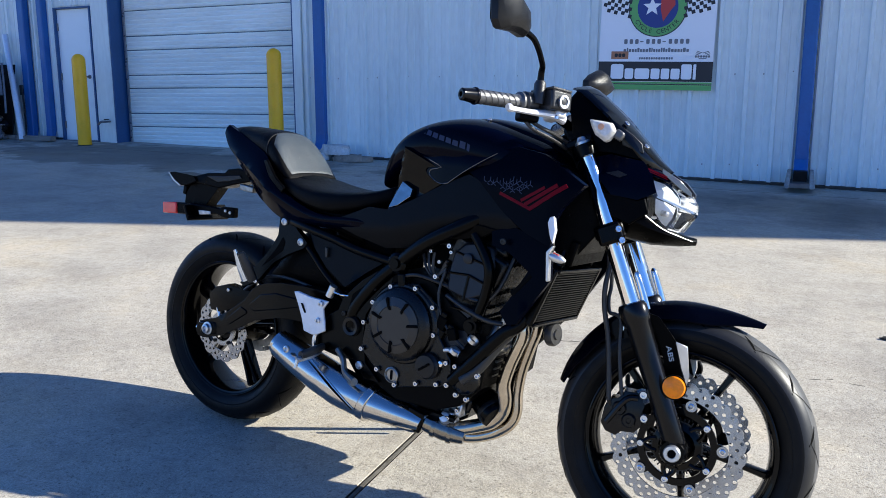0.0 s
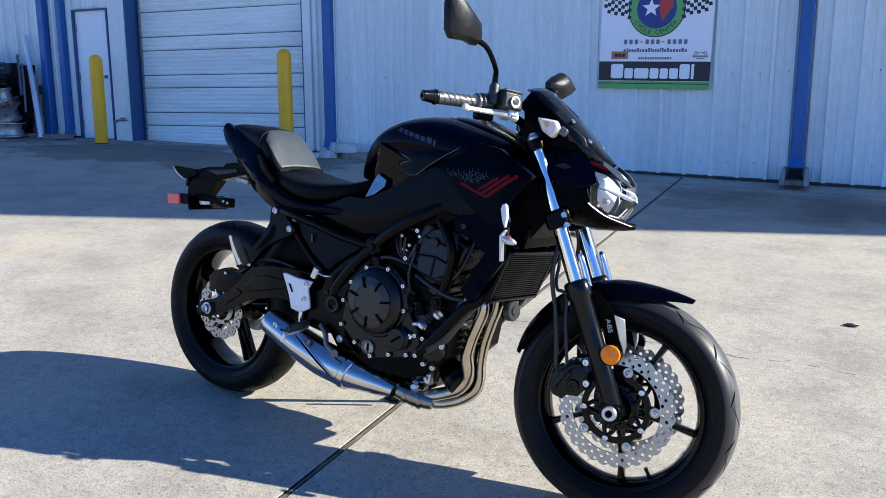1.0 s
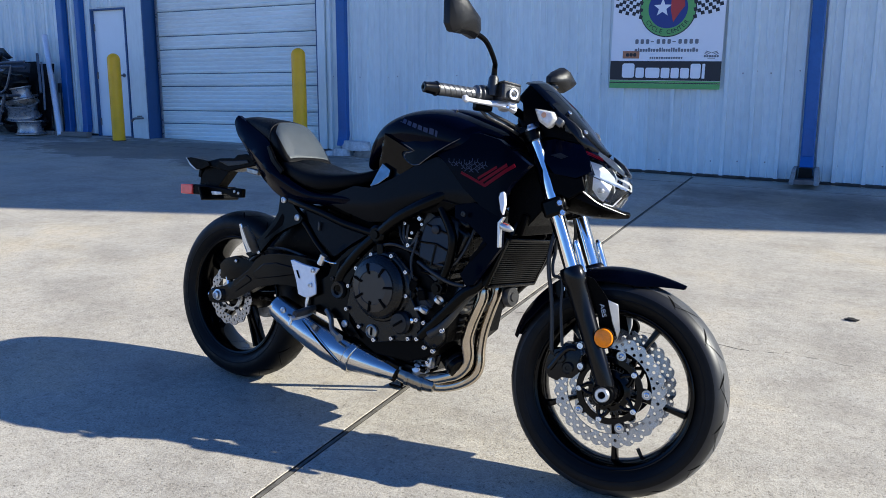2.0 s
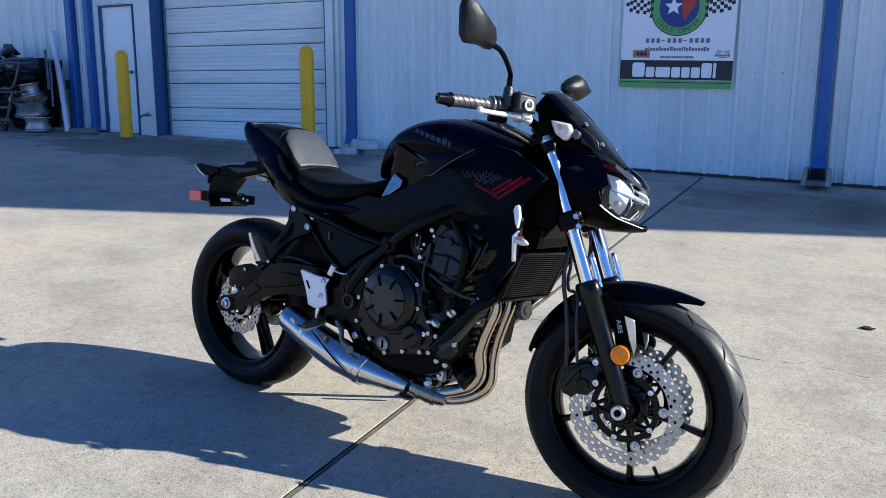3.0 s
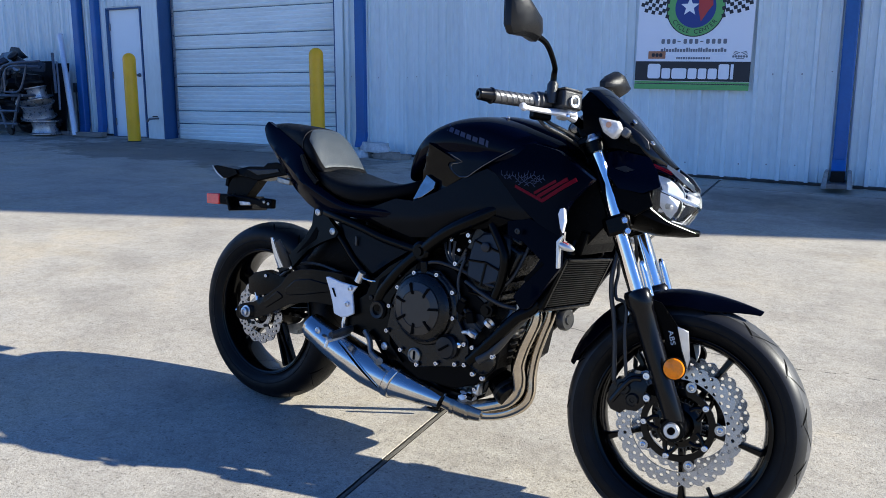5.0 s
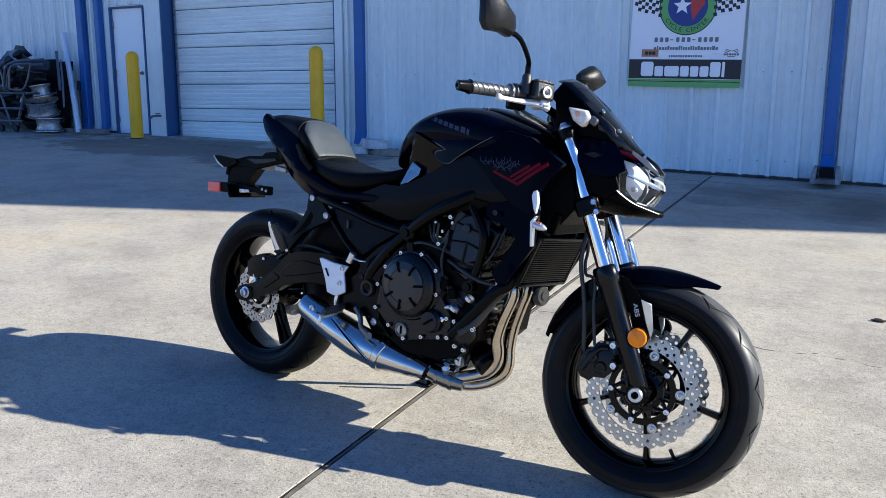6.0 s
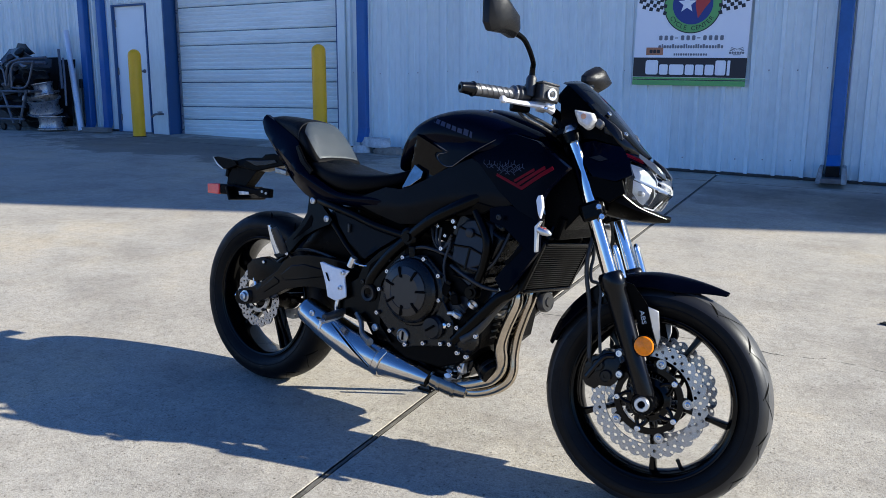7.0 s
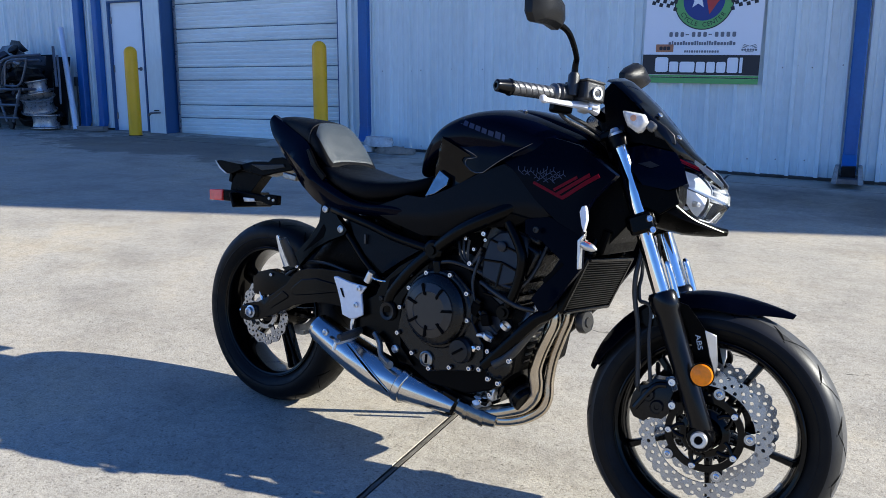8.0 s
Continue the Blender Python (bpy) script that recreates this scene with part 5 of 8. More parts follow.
for s in (-1, 1):
    y = s * 0.103
    part("fork_tube", tube([leg(0.940, y), leg(0.58, y)], 0.0200, 24, 1).front(), M_CHROME, bike, "polished chrome fork tube")
    sl = part("fork_slider", lathe([(0.0, 0), (0.020, 0), (0.026, 0.02), (0.0255, 0.10), (0.027, 0.20), (0.029, 0.285), (0.034, 0.295), (0.034, 0.325), (0.030, 0.333), (0.0215, 0.335)], leg(0.292, y), UP, 28).front(), M_SLIDER, bike, "satin black fork slider")
    part("axle_boss", lathe([(0.0, -0.028), (0.026, -0.028), (0.030, -0.02), (0.030, 0.022), (0.0, 0.022)], (FA.x, y - s * 0.004, FA.z), (0, 1, 0), 24).moved(S), M_FRAME, sl)
    part("fork_cap", lathe([(0.018, 0), (0.018, 0.012), (0.013, 0.015), (0.009, 0.024), (0.0, 0.024)], leg(0.935, y), UP, 18).front(), M_SILVER, bike, "bare aluminium fork cap")
    # stone guards standing up before the tube
    g = tube([leg(0.588, y, 0.031), leg(0.615, y, 0.033), leg(0.645, y, 0.034), leg(0.662, y, 0.034), leg(0.668, y, 0.033)], [0.0095, 0.0085, 0.0080, 0.0070, 0.0035], 14, 3)
    part("tube_guard", g.front(), M_CHROME, bike, "bright metal tube guard")
    g = box(leg(0.745, y) + Vector((0, 0, 0)), (0.058, 0.056, 0.048), (0, -24, 0))
    part("clamp", g.front(), M_FRAME, bike, "black lower yoke clamp", bevel=0.008)
    for dz in (-0.012, 0.012):
        part("clamp_bolt", bolt_head(leg(0.745 + dz, y + s * 0.026, 0.022), (0.4, s * 1.0, 0.1), 0.0085, 0.009).front(), M_BOLT, bike)
    part("clamp", lathe([(0.021, -0.014), (0.028, -0.014), (0.028, 0.014), (0.021, 0.014)], leg(0.926, y), UP, 20, closed=True).front(), M_FRAME, bike, "black upper yoke clamp")
part("axle_nut", lathe([(0.0, 0), (0.010, 0), (0.010, 0.006), (0.017, 0.006), (0.019, 0.003), (0.019, -0.01)], (FA.x, -0.131, FA.z), RIGHT, 20).moved(S), M_SILVER, bike, "bright axle end")
part("axle_bore", lathe([(0.0, 0.0075), (0.0085, 0.0075), (0.0085, 0.0)], (FA.x, -0.131, FA.z), RIGHT, 16).moved(S), M_GROOVE, bike, "dark hollow axle")
g = Geo()
g.join(box((1.215 - 0.0, 0, 0.752), (0.07, 0.20, 0.035), (0, -24, 0)))
part("lower_yoke", g.front(), M_FRAME, bike, bevel=0.008)
part("upper_yoke", box((1.118, 0, 0.945), (0.075, 0.205, 0.022), (0, -24, 0)).front(), M_FRAME, bike, bevel=0.006)
part("steering_stem", tube([(1.10, 0, 0.98), (1.20, 0, 0.73)], 0.032, 20, 1), M_FRAME, bike)

# mudguard: an arched shell over the tyre
g = Geo()
rings = []
N = 26
for i in range(N):
    t = i / (N - 1)
    a = radians(163 - 100 * t)
    wdt = 0.012 + 0.056 * min(1, t * 5 + 0.35, (1 - t) * 3.6)
    rr = 0.306 + 0.012 * math.sin(math.pi * t) + 0.020 * max(0, (t - 0.72) / 0.28) ** 2
    ring = []
    for k in range(11):
        e = -1 + 2 * k / 10
        drop = 0.030 * abs(e) ** 3 * min(1, t * 4 + 0.3, (1 - t) * 5 + 0.06)
        ring.append(FA + Vector(((rr - drop + 0.006 * (1 - e * e)) * math.cos(a), e * wdt, (rr - drop + 0.006 * (1 - e * e)) * math.sin(a))))
    inner = [FA + (q - FA) * 0.988 for q in reversed(ring)]
    rings.append(ring + inner)
part("front_mudguard", ring_loft(rings).moved(S), M_PAINT_FLAT, bike, "satin black front mudguard", angle=50)
for s in (-1, 1):
    gfun = plane_y(-0.088, 1.39, 0.50, 0.10, -0.10)
    o = [(1.322, 0.582), (1.350, 0.576), (1.382, 0.541), (1.394, 0.526), (1.409, 0.472), (1.424, 0.438), (1.404, 0.424), (1.384, 0.430), (1.372, 0.480), (1.352, 0.530)]
    g = slab(o, gfun, 0.010, 0.03)
    g = g if s < 0 else g.mirrored()
    br = part("mudguard_bracket", g.front(), M_PLASTIC, bike, "black mudguard side bracket", bevel=0.003)
    o = [(1.3925, 0.5265), (1.420, 0.5185), (1.432, 0.452), (1.428, 0.428), (1.4105, 0.4675)]
    g = slab(o, lambda x, z: gfun(x, z) - 0.002 + 0.30 * max(0, x - 1.395), 0.008, 0.03)
    g = g if s < 0 else g.mirrored()
    part("bracket_edge", g.front(), M_SILVER, br, "bright bevelled edge", bevel=0.002)
    if s < 0:
        t = letters("ABS", 0.0200, 0.0006).moved(pose(1.3835, gfun(1.3835, 0.4975) - 0.0022, 0.4975, 0, 0, 0) @ pose(0, 0, 0, 0, 71, 0) @ Matrix.Diagonal((1.05, 1, 0.80, 1)))
        part("abs_mark", t.front(), M_LETTER, br, "white brake letters", angle=20)
    c = Vector((1.400, s * 0.132, 0.432))
    base = part("side_reflector", lathe([(0.0, 0), (0.026, 0), (0.027, 0.003), (0.027, 0.009), (0.0, 0.009)], c, (0, s, 0), 28).front(), M_PLASTIC, bike, "round amber side reflector")
    part("reflector_lens", lathe([(0.0245, 0.008), (0.0245, 0.011), (0.021, 0.0135), (0.0, 0.0140)], c, (0, s, 0), 28).front(), M_AMBER, base, "amber reflector lens")
    part("reflector_stay", tube([c, c + Vector((-0.012, -s * 0.03, 0.0))], 0.008, 8, 1).front(), M_PLASTIC, base)
    # brake caliper behind the leg
    o = [(1.250, 0.318), (1.254, 0.352), (1.268, 0.376), (1.284, 0.380), (1.296, 0.398), (1.332, 0.398), (1.344, 0.372), (1.338, 0.350), (1.342, 0.326), (1.326, 0.308), (1.298, 0.306), (1.286, 0.294), (1.262, 0.300)]
    cfun = plane_y(-0.106, 1.295, 0.345, 0.0, 0.0, 1.6)
    g = slab(o, cfun, 0.060, 0.02)
    g = g if s < 0 else g.mirrored()
    cal = part("brake_caliper", g.front(), M_SLIDER, bike, "black two-piston brake caliper", bevel=0.005)
    for x, z in ((1.288, 0.358), (1.312, 0.334)):
        part("piston_boss", lathe([(0.016, 0.0), (0.016, 0.006), (0.013, 0.009), (0.006, 0.009), (0.005, 0.006), (0.0, 0.006)], (x, s * 0.104, z), (0, s, 0), 20).front(), M_SLIDER, cal)
    part("caliper_bridge", tube([(1.262, s * 0.106, 0.322), (1.300, s * 0.112, 0.380), (1.326, s * 0.108, 0.388)], 0.007, 8, 4).front(), M_SLIDER, cal)
    for x, z in ((1.331, 0.398), (1.338, 0.346)):
        part("caliper_bolt", bolt_head((x + 0.007, s * 0.106, z), (0, s, 0), 0.010, 0.008).front(), M_BOLT, cal)
    part("bleed_nipple", tube([(1.268, s * 0.10, 0.360), (1.258, s * 0.108, 0.380)], 0.005, 8, 1).front(), M_BLACKBOLT, cal)
    part("brake_hose", tube([(1.205, s * 0.06, 0.80), (1.228, s * 0.090, 0.70), (1.224, s * 0.104, 0.629), (1.226, s * 0.104, 0.589), (1.233, s * 0.104, 0.555), (1.242, s * 0.104, 0.521), (1.253, s * 0.105, 0.453), (1.262, s * 0.106, 0.372)], 0.0060, 10, 6).front(), M_GRIP, bike, "black rubber brake hose")
part("sensor_cable", tube([(1.215, -0.05, 0.76), (1.235, -0.080, 0.644), (1.234, -0.090, 0.599), (1.240, -0.092, 0.569), (1.255, -0.092, 0.565), (1.268, -0.096, 0.552), (1.274, -0.102, 0.480), (1.290, -0.106, 0.388)], 0.0045, 8, 6).front(), M_GRIP, bike)
g = slab([(1.235, 0.535), (1.262, 0.562), (1.296, 0.556), (1.300, 0.520), (1.262, 0.510)], plane_y(-0.092), 0.006, 0.03)
part("hose_clip", g.front(), M_FRAME, bike, bevel=0.002)
part("clip_bolt", bolt_head((1.272, -0.093, 0.537), RIGHT, 0.007, 0.005).front(), M_BOLT, bike)

# handlebar and controls, turned with the steering
bar = [(1.098, 0, 0.985), (1.088, -0.06, 0.988), (1.046, -0.15, 1.006), (1.006, -0.185, 1.012), (0.900, -0.318, 0.999)]
bar = [Vector((x, -y, z)) for x, y, z in reversed(bar)][:-1] + [Vector(q) for q in bar]
part("handlebar", tube(bar, 0.011, 14, 6).front(), M_FRAME, bike, "satin black handlebar")
part("bar_clamp", box((1.104, 0, 0.972), (0.05, 0.11, 0.045), (0, -24, 0)).front(), M_FRAME, bike, bevel=0.008)
for s in (-1, 1):
    e0, e1 = Vector((0.993, s * 0.205, 1.0100)), Vector((0.913, s * 0.309, 0.9995))
    d = (e1 - e0).normalized()
    L0 = (e1 - e0).length
    prof = [(0.0, 0), (0.023, 0.0), (0.0235, 0.006), (0.018, 0.010)]
    for k in range(6):
        h = 0.014 + (L0 - 0.026) * k / 6
        prof += [(0.0148, h), (0.0162, h + 0.0025), (0.0162, h + 0.0135), (0.0148, h + 0.0150)]
    prof += [(0.0165, L0 - 0.006), (0.0165, L0), (0.0, L0)]
    g = lathe(prof, e0, d, 24)
    # the moulded ribs run round the grip on a slant
    for k, q in enumerate(g.v):
        h = (q - e0).dot(d)
        if 0.012 < h < L0 - 0.004:
            g.v[k] = q + d * (0.55 * ((q - e0) - d * h).z)
    part("hand_grip", g.front(), M_HANDGRIP, bike, "ribbed rubber grip, greyed for the sun on it", angle=25)
    part("bar_weight", lathe([(0.0, 0), (0.0175, 0), (0.0190, 0.003), (0.0190, 0.006), (0.0165, 0.009), (0.0160, 0.014), (0.0135, 0.036), (0.0135, 0.041), (0.010, 0.044), (0.006, 0.044), (0.006, 0.038), (0.0, 0.038)], e1, d, 20).front(), M_SLIDER, bike, "black bar end weight")
    part("switch_box", lathe([(0.0, 0), (0.022, 0.0), (0.026, 0.006), (0.026, 0.034), (0.022, 0.04), (0.0, 0.04)], e0 - d * 0.042, d, 18).front(), M_RESERVOIR, bike, "grey-black throttle housing")
    lv = part("lever", tube([(1.084, s * 0.140, 0.990), (1.062, s * 0.172, 0.993), (1.022, s * 0.218, 0.988), (0.990, s * 0.256, 0.986), (0.983, s * 0.268, 0.986), (0.978, s * 0.275, 0.986)], [0.012, 0.009, 0.0058, 0.0055, 0.0092, 0.006], 10, 6, flat=1.25).front(), M_WHITEALU, bike, "silver aluminium control lever")
    part("lever_perch", box((1.066, s * 0.150, 0.994), (0.050, 0.032, 0.020), (0, -10, s * 35)).front(), M_WHITEALU, bike, "silver lever perch", bevel=0.006)
    part("pivot_bolt", bolt_head((1.072, s * 0.168, 0.984), (0, 0, 1), 0.009, 0.008).front(), M_BOLT, lv)
res = part("brake_reservoir", box((1.054, -0.158, 1.022), (0.080, 0.062, 0.044), (0, -2, -38)).front(), M_RESERVOIR, bike, "black brake fluid reservoir", bevel=0.006)
part("reservoir_lid", box((1.053, -0.158, 1.046), (0.078, 0.060, 0.006), (0, -2, -38)).front(), M_RESERVOIR, res, bevel=0.002)
part("sight_glass", lathe([(0.015, 0.0), (0.015, 0.006), (0.010, 0.006), (0.009, 0.003), (0.0, 0.003)], Vector((1.055, -0.158, 1.020)) + Vector((0.0320, -0.0250, 0)), (0.79, -0.62, 0), 18).front(), M_SILVER, res, "round bare-rimmed sight glass")
part("sight_window", lathe([(0.0070, 0.0), (0.0070, 0.0050), (0.0, 0.0055)], Vector((1.055, -0.158, 1.020)) + Vector((0.0320, -0.0250, 0)), (0.79, -0.62, 0), 18).front(), M_RESERVOIR, res, "dark sight window")

for s, dx, dz, sl in ((-1, -0.010, 0.010, 0.30), (1, -0.020, -0.010, -0.14)):
    cx, cz, cy, zs = 0.998 + dx, 1.150 + dz, s * 0.385, (0.95 if s < 0 else 0.8)
    st = [(1.032, s * 0.195, 1.02), (1.032, s * 0.197, 1.075), (1.036, s * 0.222, 1.095), (1.030 + 0.5 * dx, s * 0.285, 1.118 + dz), (cx + 0.048 * sl, s * 0.338, cz - 0.024)]
    mirror = part("mirror_stem", tube(st, [0.0095, 0.0075, 0.0065, 0.0065, 0.0075], 12, 6).front(), M_FRAME, bike, "black mirror stem")
    part("stem_boot", lathe([(0.014, 0), (0.014, 0.045), (0.010, 0.052), (0.0, 0.052)], (1.032, s * 0.195, 1.01), (0, 0, 1), 16).front(), M_GRIP, mirror)
    # angular shell, deepest in the middle
    if s < 0:
        o = [(-0.072, 0.030), (-0.064, 0.054), (-0.030, 0.046), (0.055, 0.010), (0.066, -0.026), (0.054, -0.044), (0.015, -0.042), (-0.045, -0.052), (-0.062, -0.036)]
    else:
        o = [(-0.078, -0.006), (-0.022, 0.044), (-0.002, 0.050), (0.038, 0.028), (0.062, 0.004), (0.060, -0.020), (0.030, -0.034), (-0.014, -0.052), (-0.052, -0.030)]
    rings = []
    for depth, sc in ((-0.010, 0.97), (-0.004, 1.0), (0.008, 1.0), (0.022, 0.80), (0.030, 0.45), (0.032, 0.15)):
        rings.append([Vector((cx + depth + sl * a * sc, cy - s * (a * sc * 0.92), cz + b * sc * zs)) for a, b in o])
    part("mirror_shell", ring_loft(rings).front(), M_PLASTIC_G, mirror, "angular black mirror shell", bevel=0.003, angle=28)
    part("mirror_glass", Geo().add([Vector((cx - 0.0115 + sl * a * 0.94, cy - s * a * 0.86, cz + b * 0.92 * zs)) for a, b in o], [tuple(range(9))]).front(), M_MIRROR, mirror, "mirror glass")

part("throttle_cable", tube([(1.000, -0.192, 0.990), (1.030, -0.176, 0.968), (1.075, -0.130, 0.952), (1.115, -0.060, 0.930), (1.125, -0.030, 0.890)], 0.0045, 8, 6).front(), M_GRIP, bike, "black throttle cable")
part("throttle_cable", tube([(0.996, -0.198, 0.986), (1.022, -0.186, 0.958), (1.070, -0.140, 0.940), (1.110, -0.070, 0.918), (1.125, -0.040, 0.880)], 0.0045, 8, 6).front(), M_GRIP, bike, "black throttle cable")
part("switch_pod", box((1.010, -0.196, 0.984), (0.050, 0.034, 0.030), (0, 0, 38)).front(), M_PLASTIC, bike, "black switch pod under the bar", bevel=0.006)

# headlight, cowl and screen, turned with the steering
def lens_material():
    m = bpy.data.materials.new("clear_headlight_cover")
    m.use_nodes = True
    nd, ln = m.node_tree.nodes, m.node_tree.links
    nd.remove(nd["Principled BSDF"])
    tr, gl, mx, fr = nd.new("ShaderNodeBsdfTransparent"), nd.new("ShaderNodeBsdfGlossy"), nd.new("ShaderNodeMixShader"), nd.new("ShaderNodeFresnel")
    tr.inputs[0].default_value = (0.93, 0.95, 0.97, 1)
    gl.inputs["Roughness"].default_value = 0.03
    fr.inputs["IOR"].default_value = 1.5
    ln.new(fr.outputs[0], mx.inputs[0])
    ln.new(tr.outputs[0], mx.inputs[1])
    ln.new(gl.outputs[0], mx.inputs[2])
    ln.new(mx.outputs[0], nd["Material Output"].inputs[0])
    return m


M_COVER = lens_material()


def faceted(stations, slot=0):
    """A many-cornered body along x from (x, half width top, half width mid, half width low, low, mid, high) stations."""
    rings = []
    for x, wt, wm, wl, lo, mid, hi in stations:
        rings.append([Vector((x, -wl, lo)), Vector((x, -wm, mid)), Vector((x, -wt, hi)), Vector((x, 0, hi + 0.006)), Vector((x, wt, hi)), Vector((x, wm, mid)), Vector((x, wl, lo)), Vector((x, 0, lo - 0.004))])
    return ring_loft(rings, slot)


lamp = part("headlight", faceted([(1.215, 0.085, 0.100, 0.070, 0.790, 0.850, 0.895), (1.262, 0.088, 0.104, 0.070, 0.780, 0.845, 0.900), (1.292, 0.080, 0.098, 0.062, 0.778, 0.838, 0.895)]).front(), M_PLASTIC, bike, "black headlight housing with clear lens", bevel=0.003)
part("headlight_lens", faceted([(1.294, 0.082, 0.099, 0.070, 0.792, 0.840, 0.881), (1.330, 0.070, 0.082, 0.058, 0.774, 0.832, 0.874), (1.366, 0.046, 0.058, 0.038, 0.770, 0.820, 0.862), (1.388, 0.028, 0.038, 0.020, 0.794, 0.815, 0.852), (1.402, 0.016, 0.022, 0.010, 0.806, 0.812, 0.834)]).front(), M_COVER, lamp, "clear faceted headlight lens", angle=25)
for s in (-1, 1):
    side = (lambda g: g) if s < 0 else (lambda g: g.mirrored())
    lf = lambda x, z: -0.090 + 0.60 * (x - 1.286)
    # reflectors in flat folds, turned towards the road
    fold = lambda x, z: -0.088 + 1.20 * (x - 1.298) + 0.30 * abs(z - 0.856) - 0.12 * max(0.0, x - 1.330)
    g = slab([(1.316, 0.840), (1.299, 0.877), (1.326, 0.873), (1.345, 0.860), (1.361, 0.846), (1.367, 0.825), (1.340, 0.834)], fold, 0.003, 0.007)
    part("upper_reflector", side(g).front(), M_REFLECTOR, lamp, "silvered upper reflector", angle=10)
    fold = lambda x, z: -0.080 + 1.15 * (x - 1.310) + 0.45 * abs(z - 0.808) + 0.10 * abs(x - 1.330)
    g = slab([(1.313, 0.805), (1.310, 0.838), (1.336, 0.831), (1.356, 0.824), (1.352, 0.800), (1.340, 0.779), (1.330, 0.784)], fold, 0.003, 0.007)
    part("lower_reflector", side(g).front(), M_REFLECTOR, lamp, "silvered lower reflector", angle=10)
    part("bulb", lathe([(0.0, 0.010), (0.006, 0.006), (0.007, -0.012), (0.0, -0.020)], Vector((1.336, s * 0.062, 0.806)), (0.75, s * 0.62, -0.08), 12).front(), M_LENSWHITE, lamp)
    g = slab([(1.372, 0.816), (1.398, 0.811), (1.386, 0.798), (1.368, 0.776), (1.356, 0.777)], lambda x, z: lf(x, z) + 0.010, 0.004, 0.015)
    part("lamp_recess", side(g).front(), M_RINGGREY, lamp, "grey inner corner of the lamp")
    g = slab([(1.312, 0.8425), (1.313, 0.8390), (1.354, 0.8270), (1.398, 0.8135), (1.398, 0.8175), (1.354, 0.8315)], lambda x, z: lf(x, z) - 0.003, 0.004, 0.02)
    part("lamp_ridge", side(g).front(), M_REFLECTOR, lamp, "bright ridge across the lamp")
    g = slab([(1.344, 0.771), (1.346, 0.7745), (1.368, 0.7705), (1.387, 0.796), (1.389, 0.7945), (1.369, 0.7675)], lambda x, z: lf(x, z) - 0.002, 0.003, 0.02)
    part("lens_rim", side(g).front(), M_LENSWHITE, lamp, "clear lower rim of the lens")
    g = slab([(1.318, 0.904), (1.361, 0.883), (1.388, 0.859), (1.388, 0.849), (1.366, 0.861), (1.340, 0.879), (1.318, 0.894)], lambda x, z: lf(x, z) - 0.012, 0.008, 0.02)
    part("position_lamp", side(g).front(), M_SMOKELENS, lamp, "smoked clear position lamp under the brow", bevel=0.002)
part("brow", faceted([(1.255, 0.066, 0.086, 0.094, 0.892, 0.904, 0.914), (1.310, 0.050, 0.080, 0.086, 0.882, 0.892, 0.905), (1.338, 0.038, 0.064, 0.070, 0.874, 0.882, 0.893)]).front(), M_PAINT, bike, "gloss black brow over the headlight", bevel=0.002)
part("brow_window", faceted([(1.339, 0.036, 0.060, 0.066, 0.878, 0.882, 0.892), (1.361, 0.024, 0.046, 0.050, 0.866, 0.870, 0.879), (1.384, 0.010, 0.028, 0.032, 0.853, 0.856, 0.861)]).front(), M_COVER, lamp, "clear window at the front of the brow", angle=25)
for k in range(2):
    x0, z0, wd = 1.286 + 0.002 * k, 0.9000 - 0.0052 * k, (0.0018, 0.0008)[k]
    g = slab([(x0, z0 - wd), (x0 + 0.001, z0 + wd), (x0 + 0.045, z0 - 0.014 + wd), (x0 + 0.044, z0 - 0.014 - wd)], plane_y(-0.0905, 1.288, 0, 0.30), 0.0015, 0.02)
    part("red_stripe", g.front(), M_REDGFX, bike, "thin red decal stripe")
edge = [(1.259, 0.8174), (1.297, 0.7928), (1.333, 0.7712), (1.371, 0.7600), (1.403, 0.7520)]
g = tube([(x, -0.108 + 0.72 * max(0, x - 1.275), z) for x, z in edge], [0.0010, 0.0013, 0.0011, 0.0008, 0.0007], 6, 4)
part("beak_edge", g.front(), M_SILVER, bike, "bright lower edge of the beak")
part("beak", faceted([(1.170, 0.075, 0.080, 0.060, 0.770, 0.800, 0.830), (1.235, 0.090, 0.094, 0.060, 0.748, 0.790, 0.815), (1.310, 0.076, 0.080, 0.040, 0.738, 0.766, 0.782), (1.375, 0.036, 0.038, 0.016, 0.742, 0.752, 0.760), (1.412, 0.008, 0.009, 0.005, 0.748, 0.751, 0.754)]).front(), M_PLASTIC, bike, "black pointed beak under the headlight", bevel=0.003)
